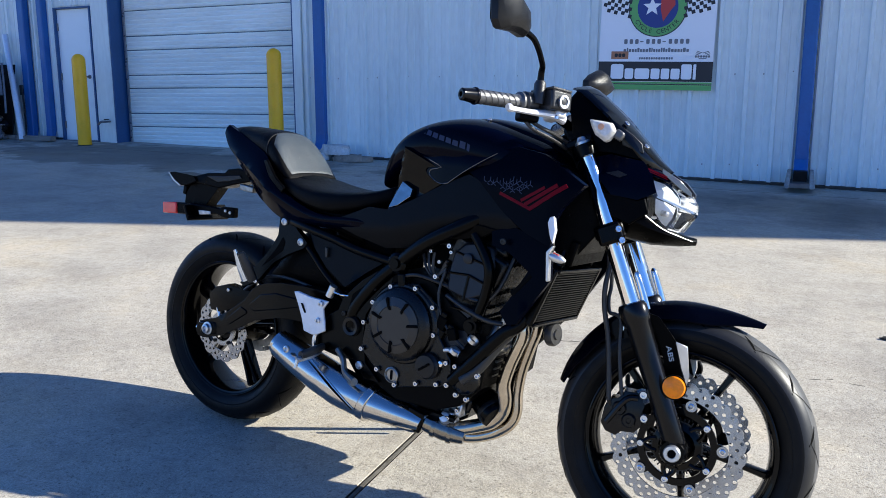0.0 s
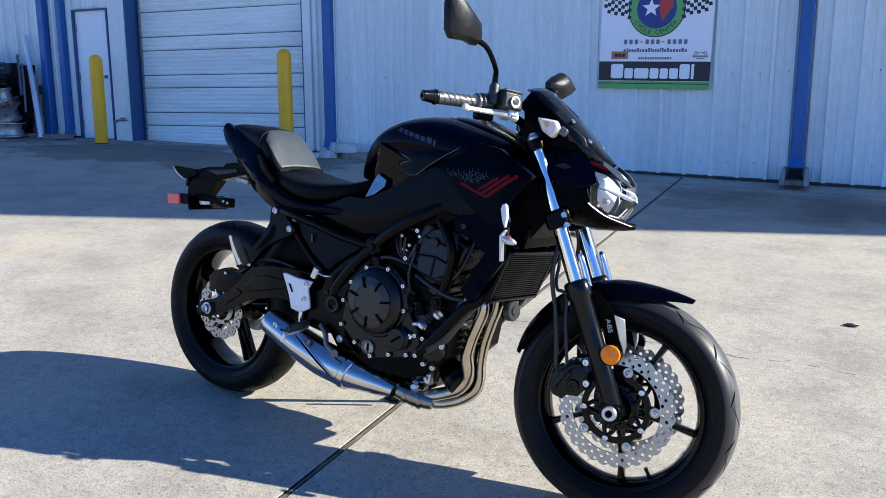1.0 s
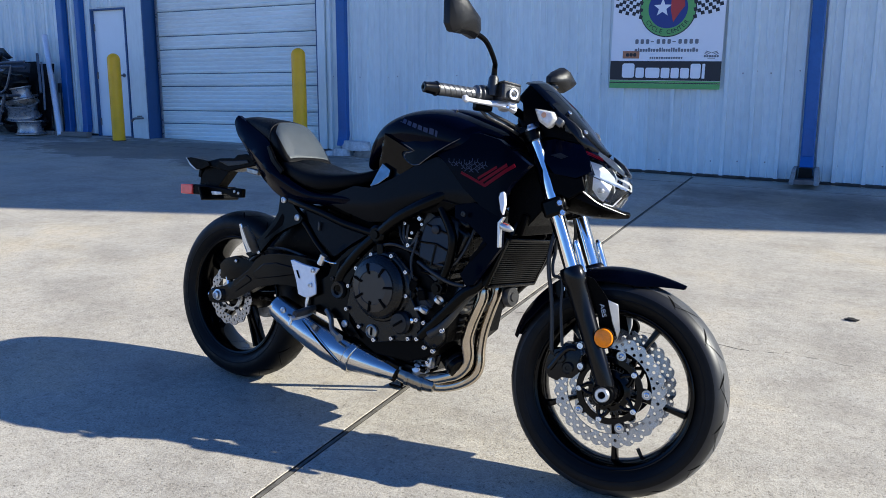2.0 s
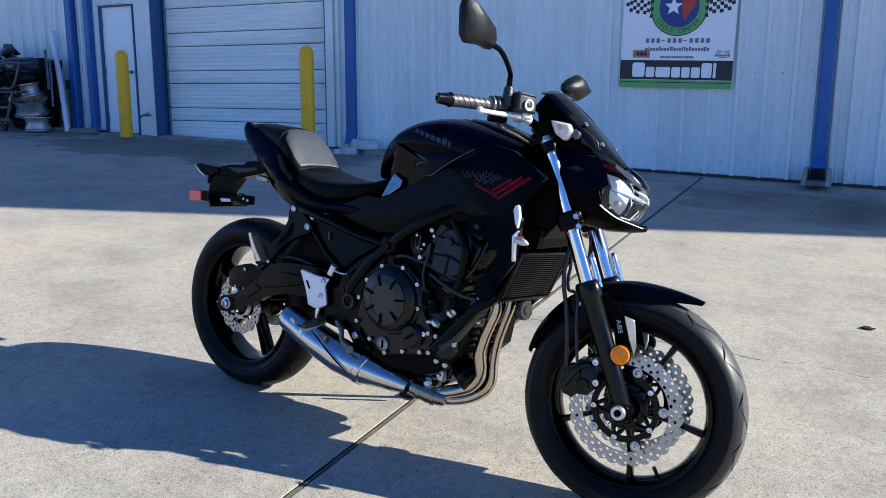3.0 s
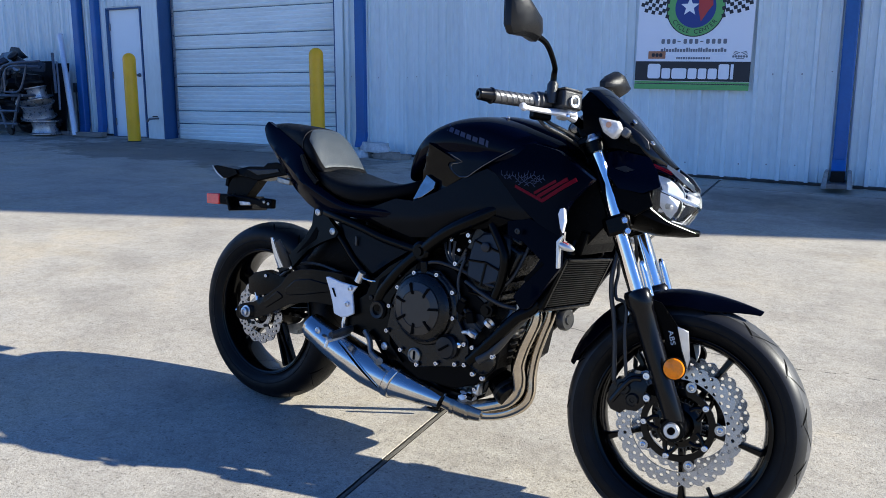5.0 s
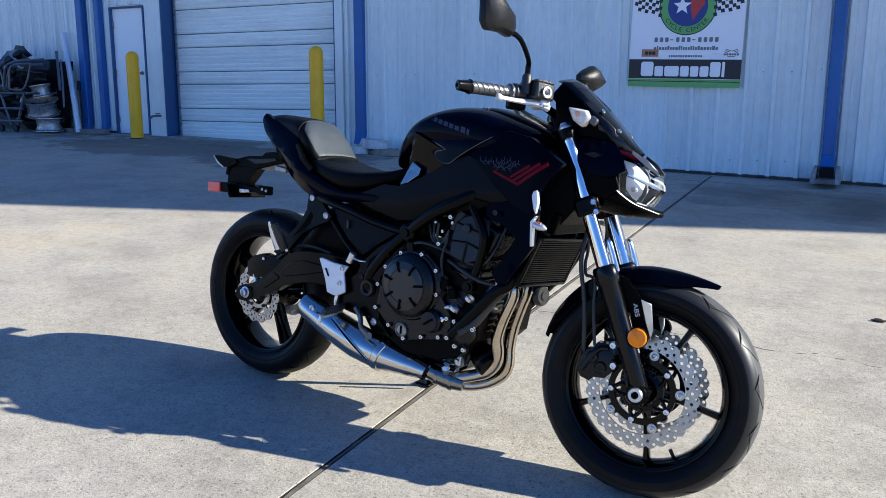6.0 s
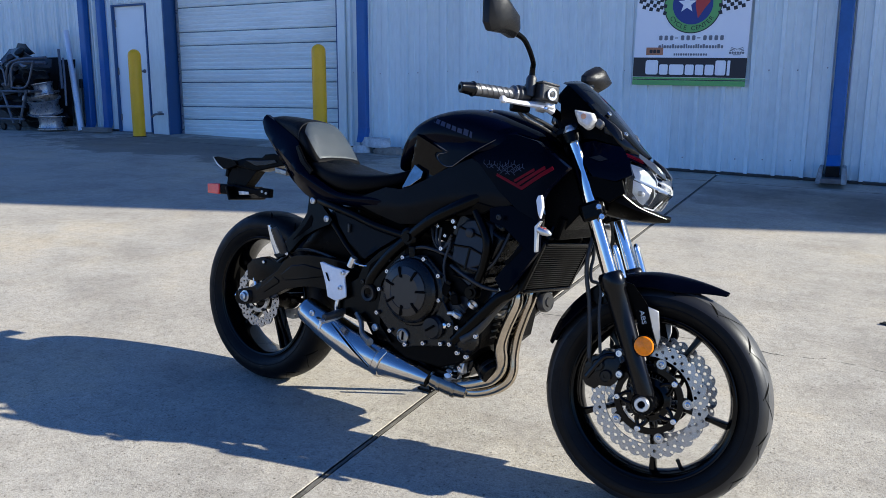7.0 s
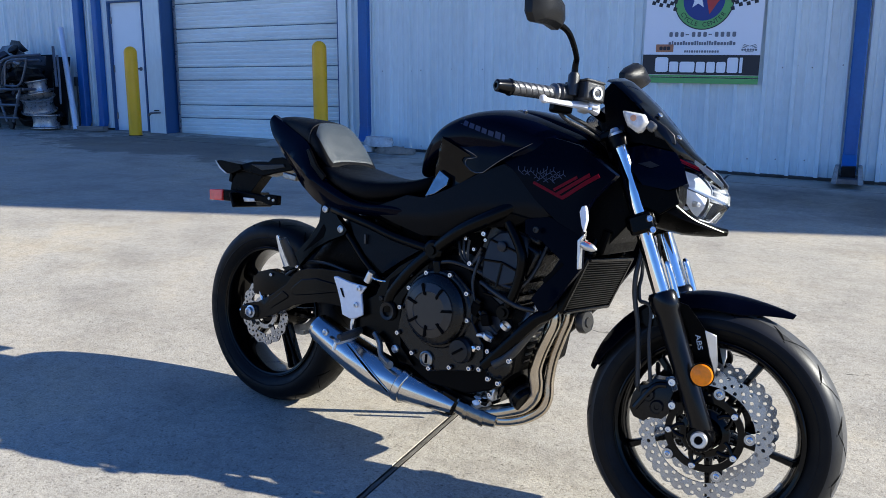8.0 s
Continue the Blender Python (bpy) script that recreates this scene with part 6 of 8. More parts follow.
for s in (-1, 1):
    cf = lambda x, z: -0.124 + 0.10 * max(0, x - 1.22) + 0.35 * max(0, z - 0.86) + 0.12 * max(0, 1.20 - x)
    o = [(1.160, 0.915), (1.200, 0.925), (1.276, 0.914), (1.300, 0.880), (1.312, 0.846), (1.272, 0.826), (1.212, 0.832), (1.184, 0.862)]
    g = slab(o, cf, 0.012, 0.02)
    ck = part("side_cowl", (g if s < 0 else g.mirrored()).front(), M_PAINT, bike, "gloss black headlight side cowl", bevel=0.004)
    o = [(1.196, 0.838), (1.272, 0.827), (1.288, 0.834), (1.300, 0.800), (1.260, 0.770), (1.200, 0.790)]
    g = slab(o, lambda x, z: cf(x, z) + 0.006, 0.010, 0.03)
    part("lower_cowl", (g if s < 0 else g.mirrored()).front(), M_PLASTIC, ck, bevel=0.003)
    o = [(1.196, 0.880), (1.222, 0.888), (1.244, 0.880), (1.226, 0.872)]
    part("cowl_badge", (slab(o, lambda x, z: cf(x, z) - 0.002, 0.004, 0.03) if s < 0 else slab(o, lambda x, z: cf(x, z) - 0.002, 0.004, 0.03).mirrored()).front(), M_PLASTIC_G, ck)
# screen: a curved shield that leans back
rings = []
for x, z, w, in ((1.126, 1.094, 0.050), (1.150, 1.084, 0.070), (1.181, 1.059, 0.085), (1.222, 1.024, 0.104), (1.268, 0.977, 0.112), (1.312, 0.931, 0.088), (1.343, 0.907, 0.036)):
    q = []
    for k in range(9):
        e = -1 + 2 * k / 8
        q.append(Vector((x - 0.036 * e * e, e * w, z - 0.014 * e * e)))
    q += [Vector((p.x - 0.004, p.y, p.z - 0.004)) for p in reversed(q)]
    rings.append(q)
scr = part("wind_screen", ring_loft(rings).front(), M_SMOKE, bike, "glossy dark meter screen", angle=60)
for x, z, y in ((1.226, 0.994, -0.080), (1.276, 0.946, -0.080)):
    part("screen_bolt", bolt_head((x, y, z + 0.003), (0.55, y * 6, 0.7), 0.007, 0.005).front(), M_BOLT, scr)
part("meter", box((1.115, 0, 1.035), (0.06, 0.115, 0.075), (0, -52, 0)).front(), M_PLASTIC, bike, "black instrument panel", bevel=0.008)
for s in (-1, 1):
    o = [(1.090, 1.030), (1.118, 1.060), (1.170, 1.030), (1.250, 0.955), (1.272, 0.918), (1.200, 0.930), (1.140, 0.930), (1.105, 0.965)]
    g = slab(o, lambda x, z: -0.092 + 0.30 * max(0, z - 0.98) + 0.05 * (x - 1.15), 0.012, 0.025)
    part("meter_cover", (g if s < 0 else g.mirrored()).front(), M_PLASTIC, bike, "black inner screen cover", bevel=0.004)
    o = [(1.216, 0.973), (1.221, 0.986), (1.246, 0.972), (1.267, 0.954), (1.273, 0.933), (1.223, 0.948)]
    g = slab(o, lambda x, z: -0.0965 + 0.05 * (x - 1.15), 0.006, 0.025)
    part("cover_insert", (g if s < 0 else g.mirrored()).front(), M_RESERVOIR, bike, "grey plastic insert", bevel=0.002)
    # turn signal
    c = Vector((1.182, s * 0.160, 0.972))
    o = [(-0.033, 0.017), (-0.006, 0.015), (0.022, 0.011), (0.032, -0.007), (0.019, -0.028), (0.007, -0.031), (-0.017, -0.016), (-0.028, 0.004)]
    rings = []
    for dy, sc in ((0.0, 0.80), (0.010, 1.0), (0.022, 0.96), (0.030, 0.70)):
        rings.append([c + Vector((a * sc, s * (dy - 0.01), b * sc)) for a, b in o])
    bl = part("turn_signal", ring_loft(rings).front(), M_LENSWHITE, bike, "clear front turn signal with amber bulb", bevel=0.003)
    part("signal_body", box(c + Vector((0.036, -s * 0.002, -0.013)), (0.022, 0.024, 0.021), (0, 30, 0)).front(), M_HANDGRIP, bl, bevel=0.005)
    part("signal_bulb", lathe([(0.007, 0), (0.007, 0.002), (0.0, 0.003)], c + Vector((-0.004, s * 0.0202, 0.0)), (0, s, 0), 10).front(), M_ORANGEBULB, bl)
    part("signal_stalk", tube([c + Vector((0, -s * 0.005, -0.004)), c + Vector((0.0, -s * 0.065, -0.004))], 0.011, 10, 1).front(), M_PLASTIC, bl)

# tank and body panels
TANK = [(0.585, 0.055, 0.800, 0.850), (0.610, 0.080, 0.815, 0.893), (0.650, 0.104, 0.845, 0.938), (0.700, 0.124, 0.862, 0.969), (0.770, 0.140, 0.862, 0.992), (0.850, 0.150, 0.850, 1.001), (0.930, 0.153, 0.84, 0.994), (1.010, 0.146, 0.83, 0.972), (1.080, 0.122, 0.83, 0.945), (1.130, 0.085, 0.83, 0.905)]


def tank_y(x, z, power=3.0):
    """Half width of the tank at a place on its side."""
    a = np.array(TANK)
    w, lo, hi = (float(np.interp(x, a[:, 0], a[:, k])) for k in (1, 2, 3))
    t = min(1.0, abs(z - (lo + hi) / 2) / ((hi - lo) / 2))
    return w * max(0.0, 1 - t ** power) ** (1 / power)


tank = part("fuel_tank", body_loft(TANK, 3.0, 40), M_PAINT, bike, "metallic black fuel tank", angle=50)
# brand name on the tank side as plain dark blocks
for s in (-1, 1):
    g = Geo()
    for k in range(8):
        t0 = k / 8
        wd = 0.0165 if k != 7 else 0.008
        x, z = 0.7425 + 0.172 * t0, 0.9600 - 0.0420 * t0
        hz = 0.0165 if k in (0, 6, 7) else 0.0125
        v = []
        for dx, dz in ((0, 0), (wd, -0.004), (wd + 0.001, hz - 0.004), (0.001, hz)):
            v.append(Vector((x + dx, s * (max(tank_y(x + dx, z + dz - 0.004), float(np.interp(x + dx, [0.75, 0.82, 0.90], [0.130, 0.146, 0.156])) - 0.28 * (z + dz - 0.899)) + 0.0016), z + dz - 0.004)))
        g.add(v, [(0, 1, 2, 3)])
    part("tank_mark", g, M_GREYGFX, tank, "plain grey blocks in place of the brand name")
part("fuel_cap", lathe([(0.030, 0), (0.034, 0.004), (0.034, 0.008), (0.026, 0.010), (0.010, 0.010), (0.0, 0.009)], (0.845, 0, 0.990), (0, 0, 1), 24), M_SILVER, tank, "silver fuel filler cap")
part("tank_cover", body_loft([(0.80, 0.03, 0.975, 0.985), (0.84, 0.066, 0.965, 0.997), (0.89, 0.080, 0.950, 1.004), (0.95, 0.085, 0.94, 0.998), (1.03, 0.080, 0.92, 0.976), (1.095, 0.06, 0.90, 0.945), (1.14, 0.03, 0.88, 0.900)], 3.2, 28), M_PAINT, bike, "black tank top cover", angle=45)
part("cover_bolt", bolt_head((0.905, -0.072, 0.996), (0, -0.4, 1), 0.006, 0.005), M_BOLT, bike)
part("key_cover", body_loft([(1.04, 0.045, 0.94, 0.972), (1.085, 0.052, 0.92, 0.968), (1.13, 0.045, 0.90, 0.945)], 3.0, 20), M_PLASTIC, bike, angle=45)

for s in (-1, 1):
    side = (lambda g: g) if s < 0 else (lambda g: g.mirrored())
    # glossy hollow knee panel
    ridge = lambda z: 0.655 + 0.045 * (z - 0.744) / 0.166
    kf = lambda x, z: -0.120 - 0.16 * max(0, z - 0.800) - 0.40 * max(0, 0.800 - z) - 0.10 * (x - 0.70) + 1.6 * max(0, ridge(z) - x)
    o = [(0.608, 0.780), (0.630, 0.758), (0.655, 0.744), (0.740, 0.788), (0.822, 0.832), (0.802, 0.836), (0.778, 0.850), (0.770, 0.862), (0.776, 0.869), (0.804, 0.873), (0.756, 0.893), (0.704, 0.914), (0.678, 0.922), (0.664, 0.914), (0.654, 0.890), (0.648, 0.852)]
    kp = part("knee_panel", side(slab(o, kf, 0.012, 0.012)), M_KNEE, bike, "high-gloss black knee panel", bevel=0.003, angle=24)
    # metal patch standing in for the bright reflection in the gloss black panel
    o = [(0.672, 0.758), (0.686, 0.795), (0.700, 0.828), (0.735, 0.811), (0.733, 0.792), (0.700, 0.767)]
    part("knee_inlay", side(slab(o, lambda x, z: -0.1285 - 0.25 * (0.845 - z) - 0.05 * (x - 0.70), 0.010, 0.02)), M_KNEE_GLEAM, kp, "bright metal patch drawn as the knee panel's reflection", bevel=0.001, angle=24)
    trim = [(0.660, 0.917), (0.722, 0.907), (0.780, 0.889), (0.823, 0.873), (0.788, 0.866), (0.783, 0.853), (0.801, 0.840), (0.822, 0.833), (0.846, 0.836)]
    # long crease of the tank wing
    wf = lambda x, z: -float(np.interp(x, [0.68, 0.75, 0.82, 0.90, 1.0], [0.112, 0.130, 0.146, 0.156, 0.154])) + 0.28 * max(0, z - 0.895)
    o = [(0.690, 0.926), (0.704, 0.914), (0.756, 0.893), (0.804, 0.873), (0.776, 0.869), (0.770, 0.862), (0.778, 0.850), (0.802, 0.836), (0.822, 0.832), (0.846, 0.836), (0.881, 0.859), (0.934, 0.888), (0.993, 0.919), (0.985, 0.938), (0.900, 0.955), (0.800, 0.955), (0.720, 0.940)]
    tw = part("tank_wing", side(slab(o, wf, 0.024, 0.016)), M_PAINT, bike, "gloss black tank wing", bevel=0.003, angle=40)
    # thin pale glossy tubes laid on to draw the paint's edge highlights
    part("wing_edge", side(tube([(x, wf(x, z) - 0.0005, z) for x, z in trim], 0.0014, 6, 2)), M_EDGE_GLINT, tw, "thin glossy tube drawn as the highlight on the wing's rounded edge")
    part("wing_crease", side(tube([(x, wf(x, z) - 0.0008, z) for x, z in ((0.846, 0.836), (0.887, 0.864), (0.935, 0.893), (0.981, 0.920))], 0.0011, 6, 2)), M_EDGE_GLINT, tw)
    # shroud with the chevron
    sf = lambda x, z: -0.150 - 0.20 * (x - 0.90) + 0.45 * max(0.0, z - 0.865) - 0.16 * max(0.0, 0.80 - z) * 0.3 + 0.9 * max(0, x - 1.15) ** 1.3
    o = [(0.880, 0.878), (0.960, 0.925), (1.030, 0.936), (1.110, 0.922), (1.160, 0.898), (1.218, 0.862), (1.172, 0.806), (1.160, 0.780), (1.156, 0.718), (1.085, 0.742), (1.012, 0.786), (0.936, 0.850)]
    sh = part("tank_shroud", side(slab(o, sf, 0.022, 0.022)), M_PAINT_FLAT, bike, "black radiator shroud with dark red chevron", bevel=0.004, angle=40)
    for (ax, az), (bx, bz), w in (((1.092, 0.7985), (1.181, 0.8580), 0.0046), ((1.076, 0.8058), (1.160, 0.8575), 0.0042), ((1.065, 0.8145), (1.128, 0.8500), 0.0034), ((1.003, 0.8262), (1.094, 0.7975), 0.0036)):
        ln = math.hypot(bx - ax, bz - az)
        nx, nz = -(bz - az) / ln * w, (bx - ax) / ln * w
        q = [(ax - nx, az - nz), (bx - nx, bz - nz), (bx + nx, bz + nz), (ax + nx, az + nz)]
        part("chevron_stripe", side(slab(q, lambda x, z: sf(x, z) - 0.0012, 0.003, 0.02)), M_REDGFX, sh, "dark red decal stripe")
    g = Geo()
    rnd = random.Random(4)
    cell = 0.0098
    for i in range(16):
        for k in range(5):
            hx, hz = 0.944 + i * cell * 0.98, 0.822 + k * cell * 1.25 + (0.62 * cell if i % 2 else 0)
            inside = abs(hz - (0.851 - 0.06 * (hx - 0.944))) < 0.003 + 0.12 * (hx - 0.944) and hx < 1.098 - 1.4 * max(0, 0.850 - hz)
            if not inside:
                continue
            for n in range(3):
                if rnd.random() < 0.22:
                    continue
                an = radians(90 + 120 * n)
                ex, ez = hx + cell * 0.9 * math.cos(an), hz + cell * 0.9 * math.sin(an)
                nx, nz = -math.sin(an) * 0.0009, math.cos(an) * 0.0009
                g.add([Vector((x, sf(x, z) - 0.0014, z)) for x, z in ((hx - nx, hz - nz), (ex - nx, ez - nz), (ex + nx, ez + nz), (hx + nx, hz + nz))], [(0, 1, 2, 3)])
    part("hex_pattern", side(g), M_GREYGFX, sh, "fine grey hexagon line decal", kind="stuff")
    o = [(1.147, 0.773), (1.151, 0.786), (1.161, 0.789), (1.168, 0.758), (1.164, 0.728), (1.157, 0.740)]
    part("shroud_insert", side(slab(o, lambda x, z: sf(x, z) - 0.006, 0.012, 0.03)), M_WHITEALU, bike, "bare silver shroud insert", bevel=0.002)
    # lower shroud arm with its window
    af = lambda x, z: -0.178 - 0.10 * (x - 1.0) + 0.10 * (z - 0.6)
    o = [(0.985, 0.735), (1.050, 0.752), (1.150, 0.722), (1.158, 0.642), (1.112, 0.572), (1.086, 0.530), (1.062, 0.524), (1.036, 0.552), (1.062, 0.590), (1.098, 0.655), (1.040, 0.690), (0.992, 0.700)]
    arm = part("shroud_arm", side(slab(o, af, 0.016, 0.025)), M_PAINT_FLAT, bike, "satin black lower shroud arm", bevel=0.004, angle=40)
    part("arm_slot", side(slab([(1.060, 0.600), (1.105, 0.650), (1.112, 0.645), (1.068, 0.592)], lambda x, z: af(x, z) - 0.001, 0.004, 0.03)), M_GROOVE, arm, "dark slot")
    for x, z in ((1.030, 0.716), (1.066, 0.556)):
        part("arm_bolt", bolt_head((x, s * 0.183, z), (0, s, 0), 0.008, 0.004), M_BLACKBOLT, arm)
    o = [(1.146, 0.707), (1.159, 0.723), (1.164, 0.722), (1.155, 0.706), (1.159, 0.642), (1.152, 0.641)]
    part("arm_edge", side(slab(o, lambda x, z: -0.200, 0.014, 0.03)), M_SILVER, arm, "bare silver edge trim", bevel=0.002)
    mk = part("side_marker", lathe([(0.0, 0.0), (0.007, 0.003), (0.010, 0.011), (0.0105, 0.020), (0.008, 0.032), (0.003, 0.040), (0.0, 0.041)], (1.156, s * 0.202, 0.702), (1, s * -0.15, -0.26), 16), M_SILVER, bike, "small chrome bullet marker light")
    part("marker_lens", box((1.174, s * 0.203, 0.7058), (0.014, 0.006, 0.003), (0, 14, 0)), M_RED, mk)
    # frame cover below the tank
    fold = lambda x: float(np.interp(x, [0.47, 0.60, 0.70, 0.85, 1.0, 1.06], [0.686, 0.694, 0.704, 0.748, 0.768, 0.760]))
    cf2 = lambda x, z: -0.140 - 0.09 * (x - 0.6) + 0.12 * (z - 0.72) + 0.45 * max(0.0, fold(x) - z)
    o = [(0.470, 0.700), (0.600, 0.752), (0.668, 0.752), (0.745, 0.785), (0.836, 0.834), (0.905, 0.862), (0.938, 0.850), (1.014, 0.786), (1.060, 0.752), (0.990, 0.735), (0.900, 0.735), (0.820, 0.700), (0.740, 0.660), (0.660, 0.650), (0.560, 0.672)]
    part("frame_cover", side(slab(o, cf2, 0.014, 0.014)), M_COVERGREY, bike, "satin grey-black frame cover", bevel=0.004, angle=45)
    o = [(0.820, 0.700), (0.880, 0.728), (0.950, 0.745), (1.000, 0.738), (0.960, 0.716), (0.880, 0.700)]
    part("cover_recess", side(slab(o, lambda x, z: cf2(x, z) - 0.004, 0.010, 0.03)), M_DARKPANEL, bike, bevel=0.002)

# seats
part("rider_seat", body_loft([(0.235, 0.090, 0.775, 0.806), (0.285, 0.118, 0.762, 0.806), (0.340, 0.134, 0.740, 0.794), (0.400, 0.140, 0.722, 0.785), (0.460, 0.138, 0.716, 0.783), (0.530, 0.126, 0.728, 0.787), (0.590, 0.104, 0.745, 0.796), (0.640, 0.072, 0.765, 0.815)], 4.2, 36), M_SEAT, bike, "black vinyl rider seat", angle=60)
PAD = [(-0.020, 0.040, 0.905, 0.936), (0.040, 0.060, 0.895, 0.943), (0.110, 0.078, 0.865, 0.940), (0.165, 0.092, 0.840, 0.936), (0.195, 0.098, 0.820, 0.927), (0.222, 0.104, 0.808, 0.903), (0.248, 0.108, 0.798, 0.870), (0.272, 0.108, 0.788, 0.836), (0.292, 0.102, 0.782, 0.810)]
ps = part("passenger_seat", body_loft(PAD, 2.7, 48), M_SEAT, bike, "black passenger seat with light grey front pad", angle=60)
a = np.array(PAD)
ring = []
for k in range(24):
    t = math.pi * (-0.04 + 1.08 * k / 23)
    x = 0.187
    w, lo, hi = (float(np.interp(x, a[:, 0], a[:, i])) for i in (1, 2, 3))
    cx, sx = math.cos(t), math.sin(t)
    ring.append(Vector((x, (w + 0.0008) * math.copysign(abs(cx) ** (2 / 2.7), cx), (lo + hi) / 2 + (hi - lo + 0.0016) / 2 * math.copysign(abs(sx) ** (2 / 2.7), sx))))
line = [Vector(r) for r in spline([Vector((q[0], q[1], q[2])) for q in PAD], 6)]
tops = [r.x for r in spline([Vector((q[3], 0, 0)) for q in PAD], 6)]
rows = []
NX, NY = 26, 25
for i in range(NX):
    t = i / (NX - 1)
    x = 0.190 + 0.095 * t
    w, lo, hi = (float(np.interp(x, [q.x for q in line], v)) for v in ([q.y for q in line], [q.z for q in line], tops))
    reach = 0.93 * min(1, 0.45 + 2.6 * t) ** 0.5 * (1 - 0.06 * t)
    row = []
    for k in range(NY):
        e = reach * (-1 + 2 * k / (NY - 1))
        h = (1 - abs(e) ** 2.7) ** (1 / 2.7)
        edge = min(1.0, 6 * min(t, 1 - t, k / (NY - 1), 1 - k / (NY - 1)))
        row.append(Vector((x, w * e, (lo + hi) / 2 + (hi - lo) / 2 * h + 0.0006 + 0.0025 * edge ** 0.5)))
    rows.append(row)
g = Geo()
g.add([q for r in rows for q in r] + [q - Vector((0, 0, 0.006)) for r in rows for q in r],
      [(i * NY + k, i * NY + k + 1, (i + 1) * NY + k + 1, (i + 1) * NY + k) for i in range(NX - 1) for k in range(NY - 1)])
n = NX * NY
rim = [k for k in range(NY)] + [i * NY + NY - 1 for i in range(1, NX)] + [(NX - 1) * NY + k for k in range(NY - 2, -1, -1)] + [i * NY for i in range(NX - 2, 0, -1)]
g.f += [(p, q, q + n, p + n) for p, q in zip(rim, rim[1:] + rim[:1])]
g.m += [0] * len(rim)
part("seat_pad", g, M_PAD, ps, "light grey grained seat pad", angle=60)
part("seat_seam", tube(ring, 0.0018, 6, 1), M_PLASTIC_G, bike, "stitched seat seam")

# tail
for s in (-1, 1):
    side = (lambda g: g) if s < 0 else (lambda g: g.mirrored())
    tf = lambda x, z: -float(np.interp(x, [-0.03, 0.022, 0.12, 0.247, 0.32, 0.56], [0.060, 0.072, 0.100, 0.128, 0.138, 0.138]))
    top = spline([(-0.016, -0.055, 0.942), (0.087, -0.074, 0.904), (0.188, -0.100, 0.862), (0.228, -0.116, 0.810), (0.280, -0.127, 0.768), (0.416, -0.136, 0.719), (0.560, -0.138, 0.716), (0.680, -0.124, 0.712)], 8)
    mid = spline([(-0.030, -0.058, 0.918), (0.022, -0.079, 0.868), (0.120, -0.108, 0.822), (0.188, -0.126, 0.788), (0.247, -0.137, 0.755), (0.410, -0.144, 0.702), (0.560, -0.142, 0.702), (0.680, -0.126, 0.700)], 8)
    low = spline([(-0.026, -0.052, 0.905), (-0.012, -0.058, 0.880), (0.040, -0.070, 0.836), (0.118, -0.086, 0.776), (0.186, -0.100, 0.726), (0.310, -0.118, 0.680), (0.560, -0.130, 0.684), (0.680, -0.122, 0.690)], 8)
    rings = []
    for p, q, r in zip(top, mid, low):
        ring = [p, p.lerp(q, 0.33) + Vector((0, -0.004, 0)), p.lerp(q, 0.70) + Vector((0, -0.003, 0)), q, q.lerp(r, 0.35) + Vector((0, -0.003, 0)), q.lerp(r, 0.7) + Vector((0, -0.002, 0)), r]
        rings.append(ring + [v + Vector((0, 0.016, 0)) for v in reversed(ring)])
    part("tail_cover", side(ring_loft(rings)), M_PAINT, bike, "metallic black tail cover with a long crease", angle=30)
    o = [(0.215, 0.850), (0.262, 0.800), (0.300, 0.775), (0.290, 0.760), (0.230, 0.800), (0.200, 0.845)]
    part("grab_trim", side(slab(o, lambda x, z: tf(x, z) - 0.004, 0.010, 0.02)), M_PLASTIC, bike, bevel=0.003)
    # passenger footrest hanger
    o = [(0.268, 0.688), (0.286, 0.697), (0.308, 0.693), (0.339, 0.657), (0.378, 0.627), (0.366, 0.610), (0.311, 0.586), (0.263, 0.558), (0.235, 0.530), (0.208, 0.499), (0.181, 0.483), (0.151, 0.470), (0.134, 0.478), (0.182, 0.528), (0.242, 0.593), (0.266, 0.636)]
    hg = part("peg_hanger", side(slab(o, plane_y(-0.112, 0.29, 0.68, 0, 0.06), 0.020, 0.03)), M_FRAME, bike, "black cast passenger footrest hanger", bevel=0.004)
    part("hanger_recess", side(slab([(0.216, 0.540), (0.262, 0.592), (0.286, 0.632), (0.296, 0.620), (0.290, 0.594), (0.244, 0.560)], plane_y(-0.1135, 0.29, 0.68, 0, 0.06), 0.003, 0.03)), M_GROOVE, hg, "dark recess in the casting")
    for x, z in ((0.289, 0.6775), (0.354, 0.6265)):
        part("hanger_bolt", lathe([(0.0105, 0), (0.0105, 0.006), (0.006, 0.008), (0.005, 0.005), (0.0, 0.005)], (x, s * 0.112, z), (0, s, 0), 18), M_SILVER, hg, "bright hanger bolt")
    part("passenger_peg", tube([(0.192, s * 0.160, 0.498), (0.188, s * 0.178, 0.535), (0.180, s * 0.197, 0.588)], [0.012, 0.010, 0.004], 12, 4, flat=0.8), M_BLUECHROME, hg, "bright folding passenger footrest")
    part("peg_rubber", tube([(0.212, s * 0.152, 0.500), (0.208, s * 0.170, 0.535), (0.198, s * 0.190, 0.580)], [0.014, 0.015, 0.010], 10, 4, flat=0.8), M_GRIP, hg)
    # side panel and rails
    o = [(0.369, 0.660), (0.418, 0.660), (0.499, 0.645), (0.600, 0.622), (0.646, 0.606), (0.590, 0.571), (0.526, 0.524), (0.451, 0.567), (0.398, 0.615)]
    sp = part("side_panel", side(slab(o, plane_y(-0.112, 0.5, 0.6, -0.05, 0.1), 0.012, 0.03)), M_COVERGREY, bike, "grey-black plastic side panel", bevel=0.003)
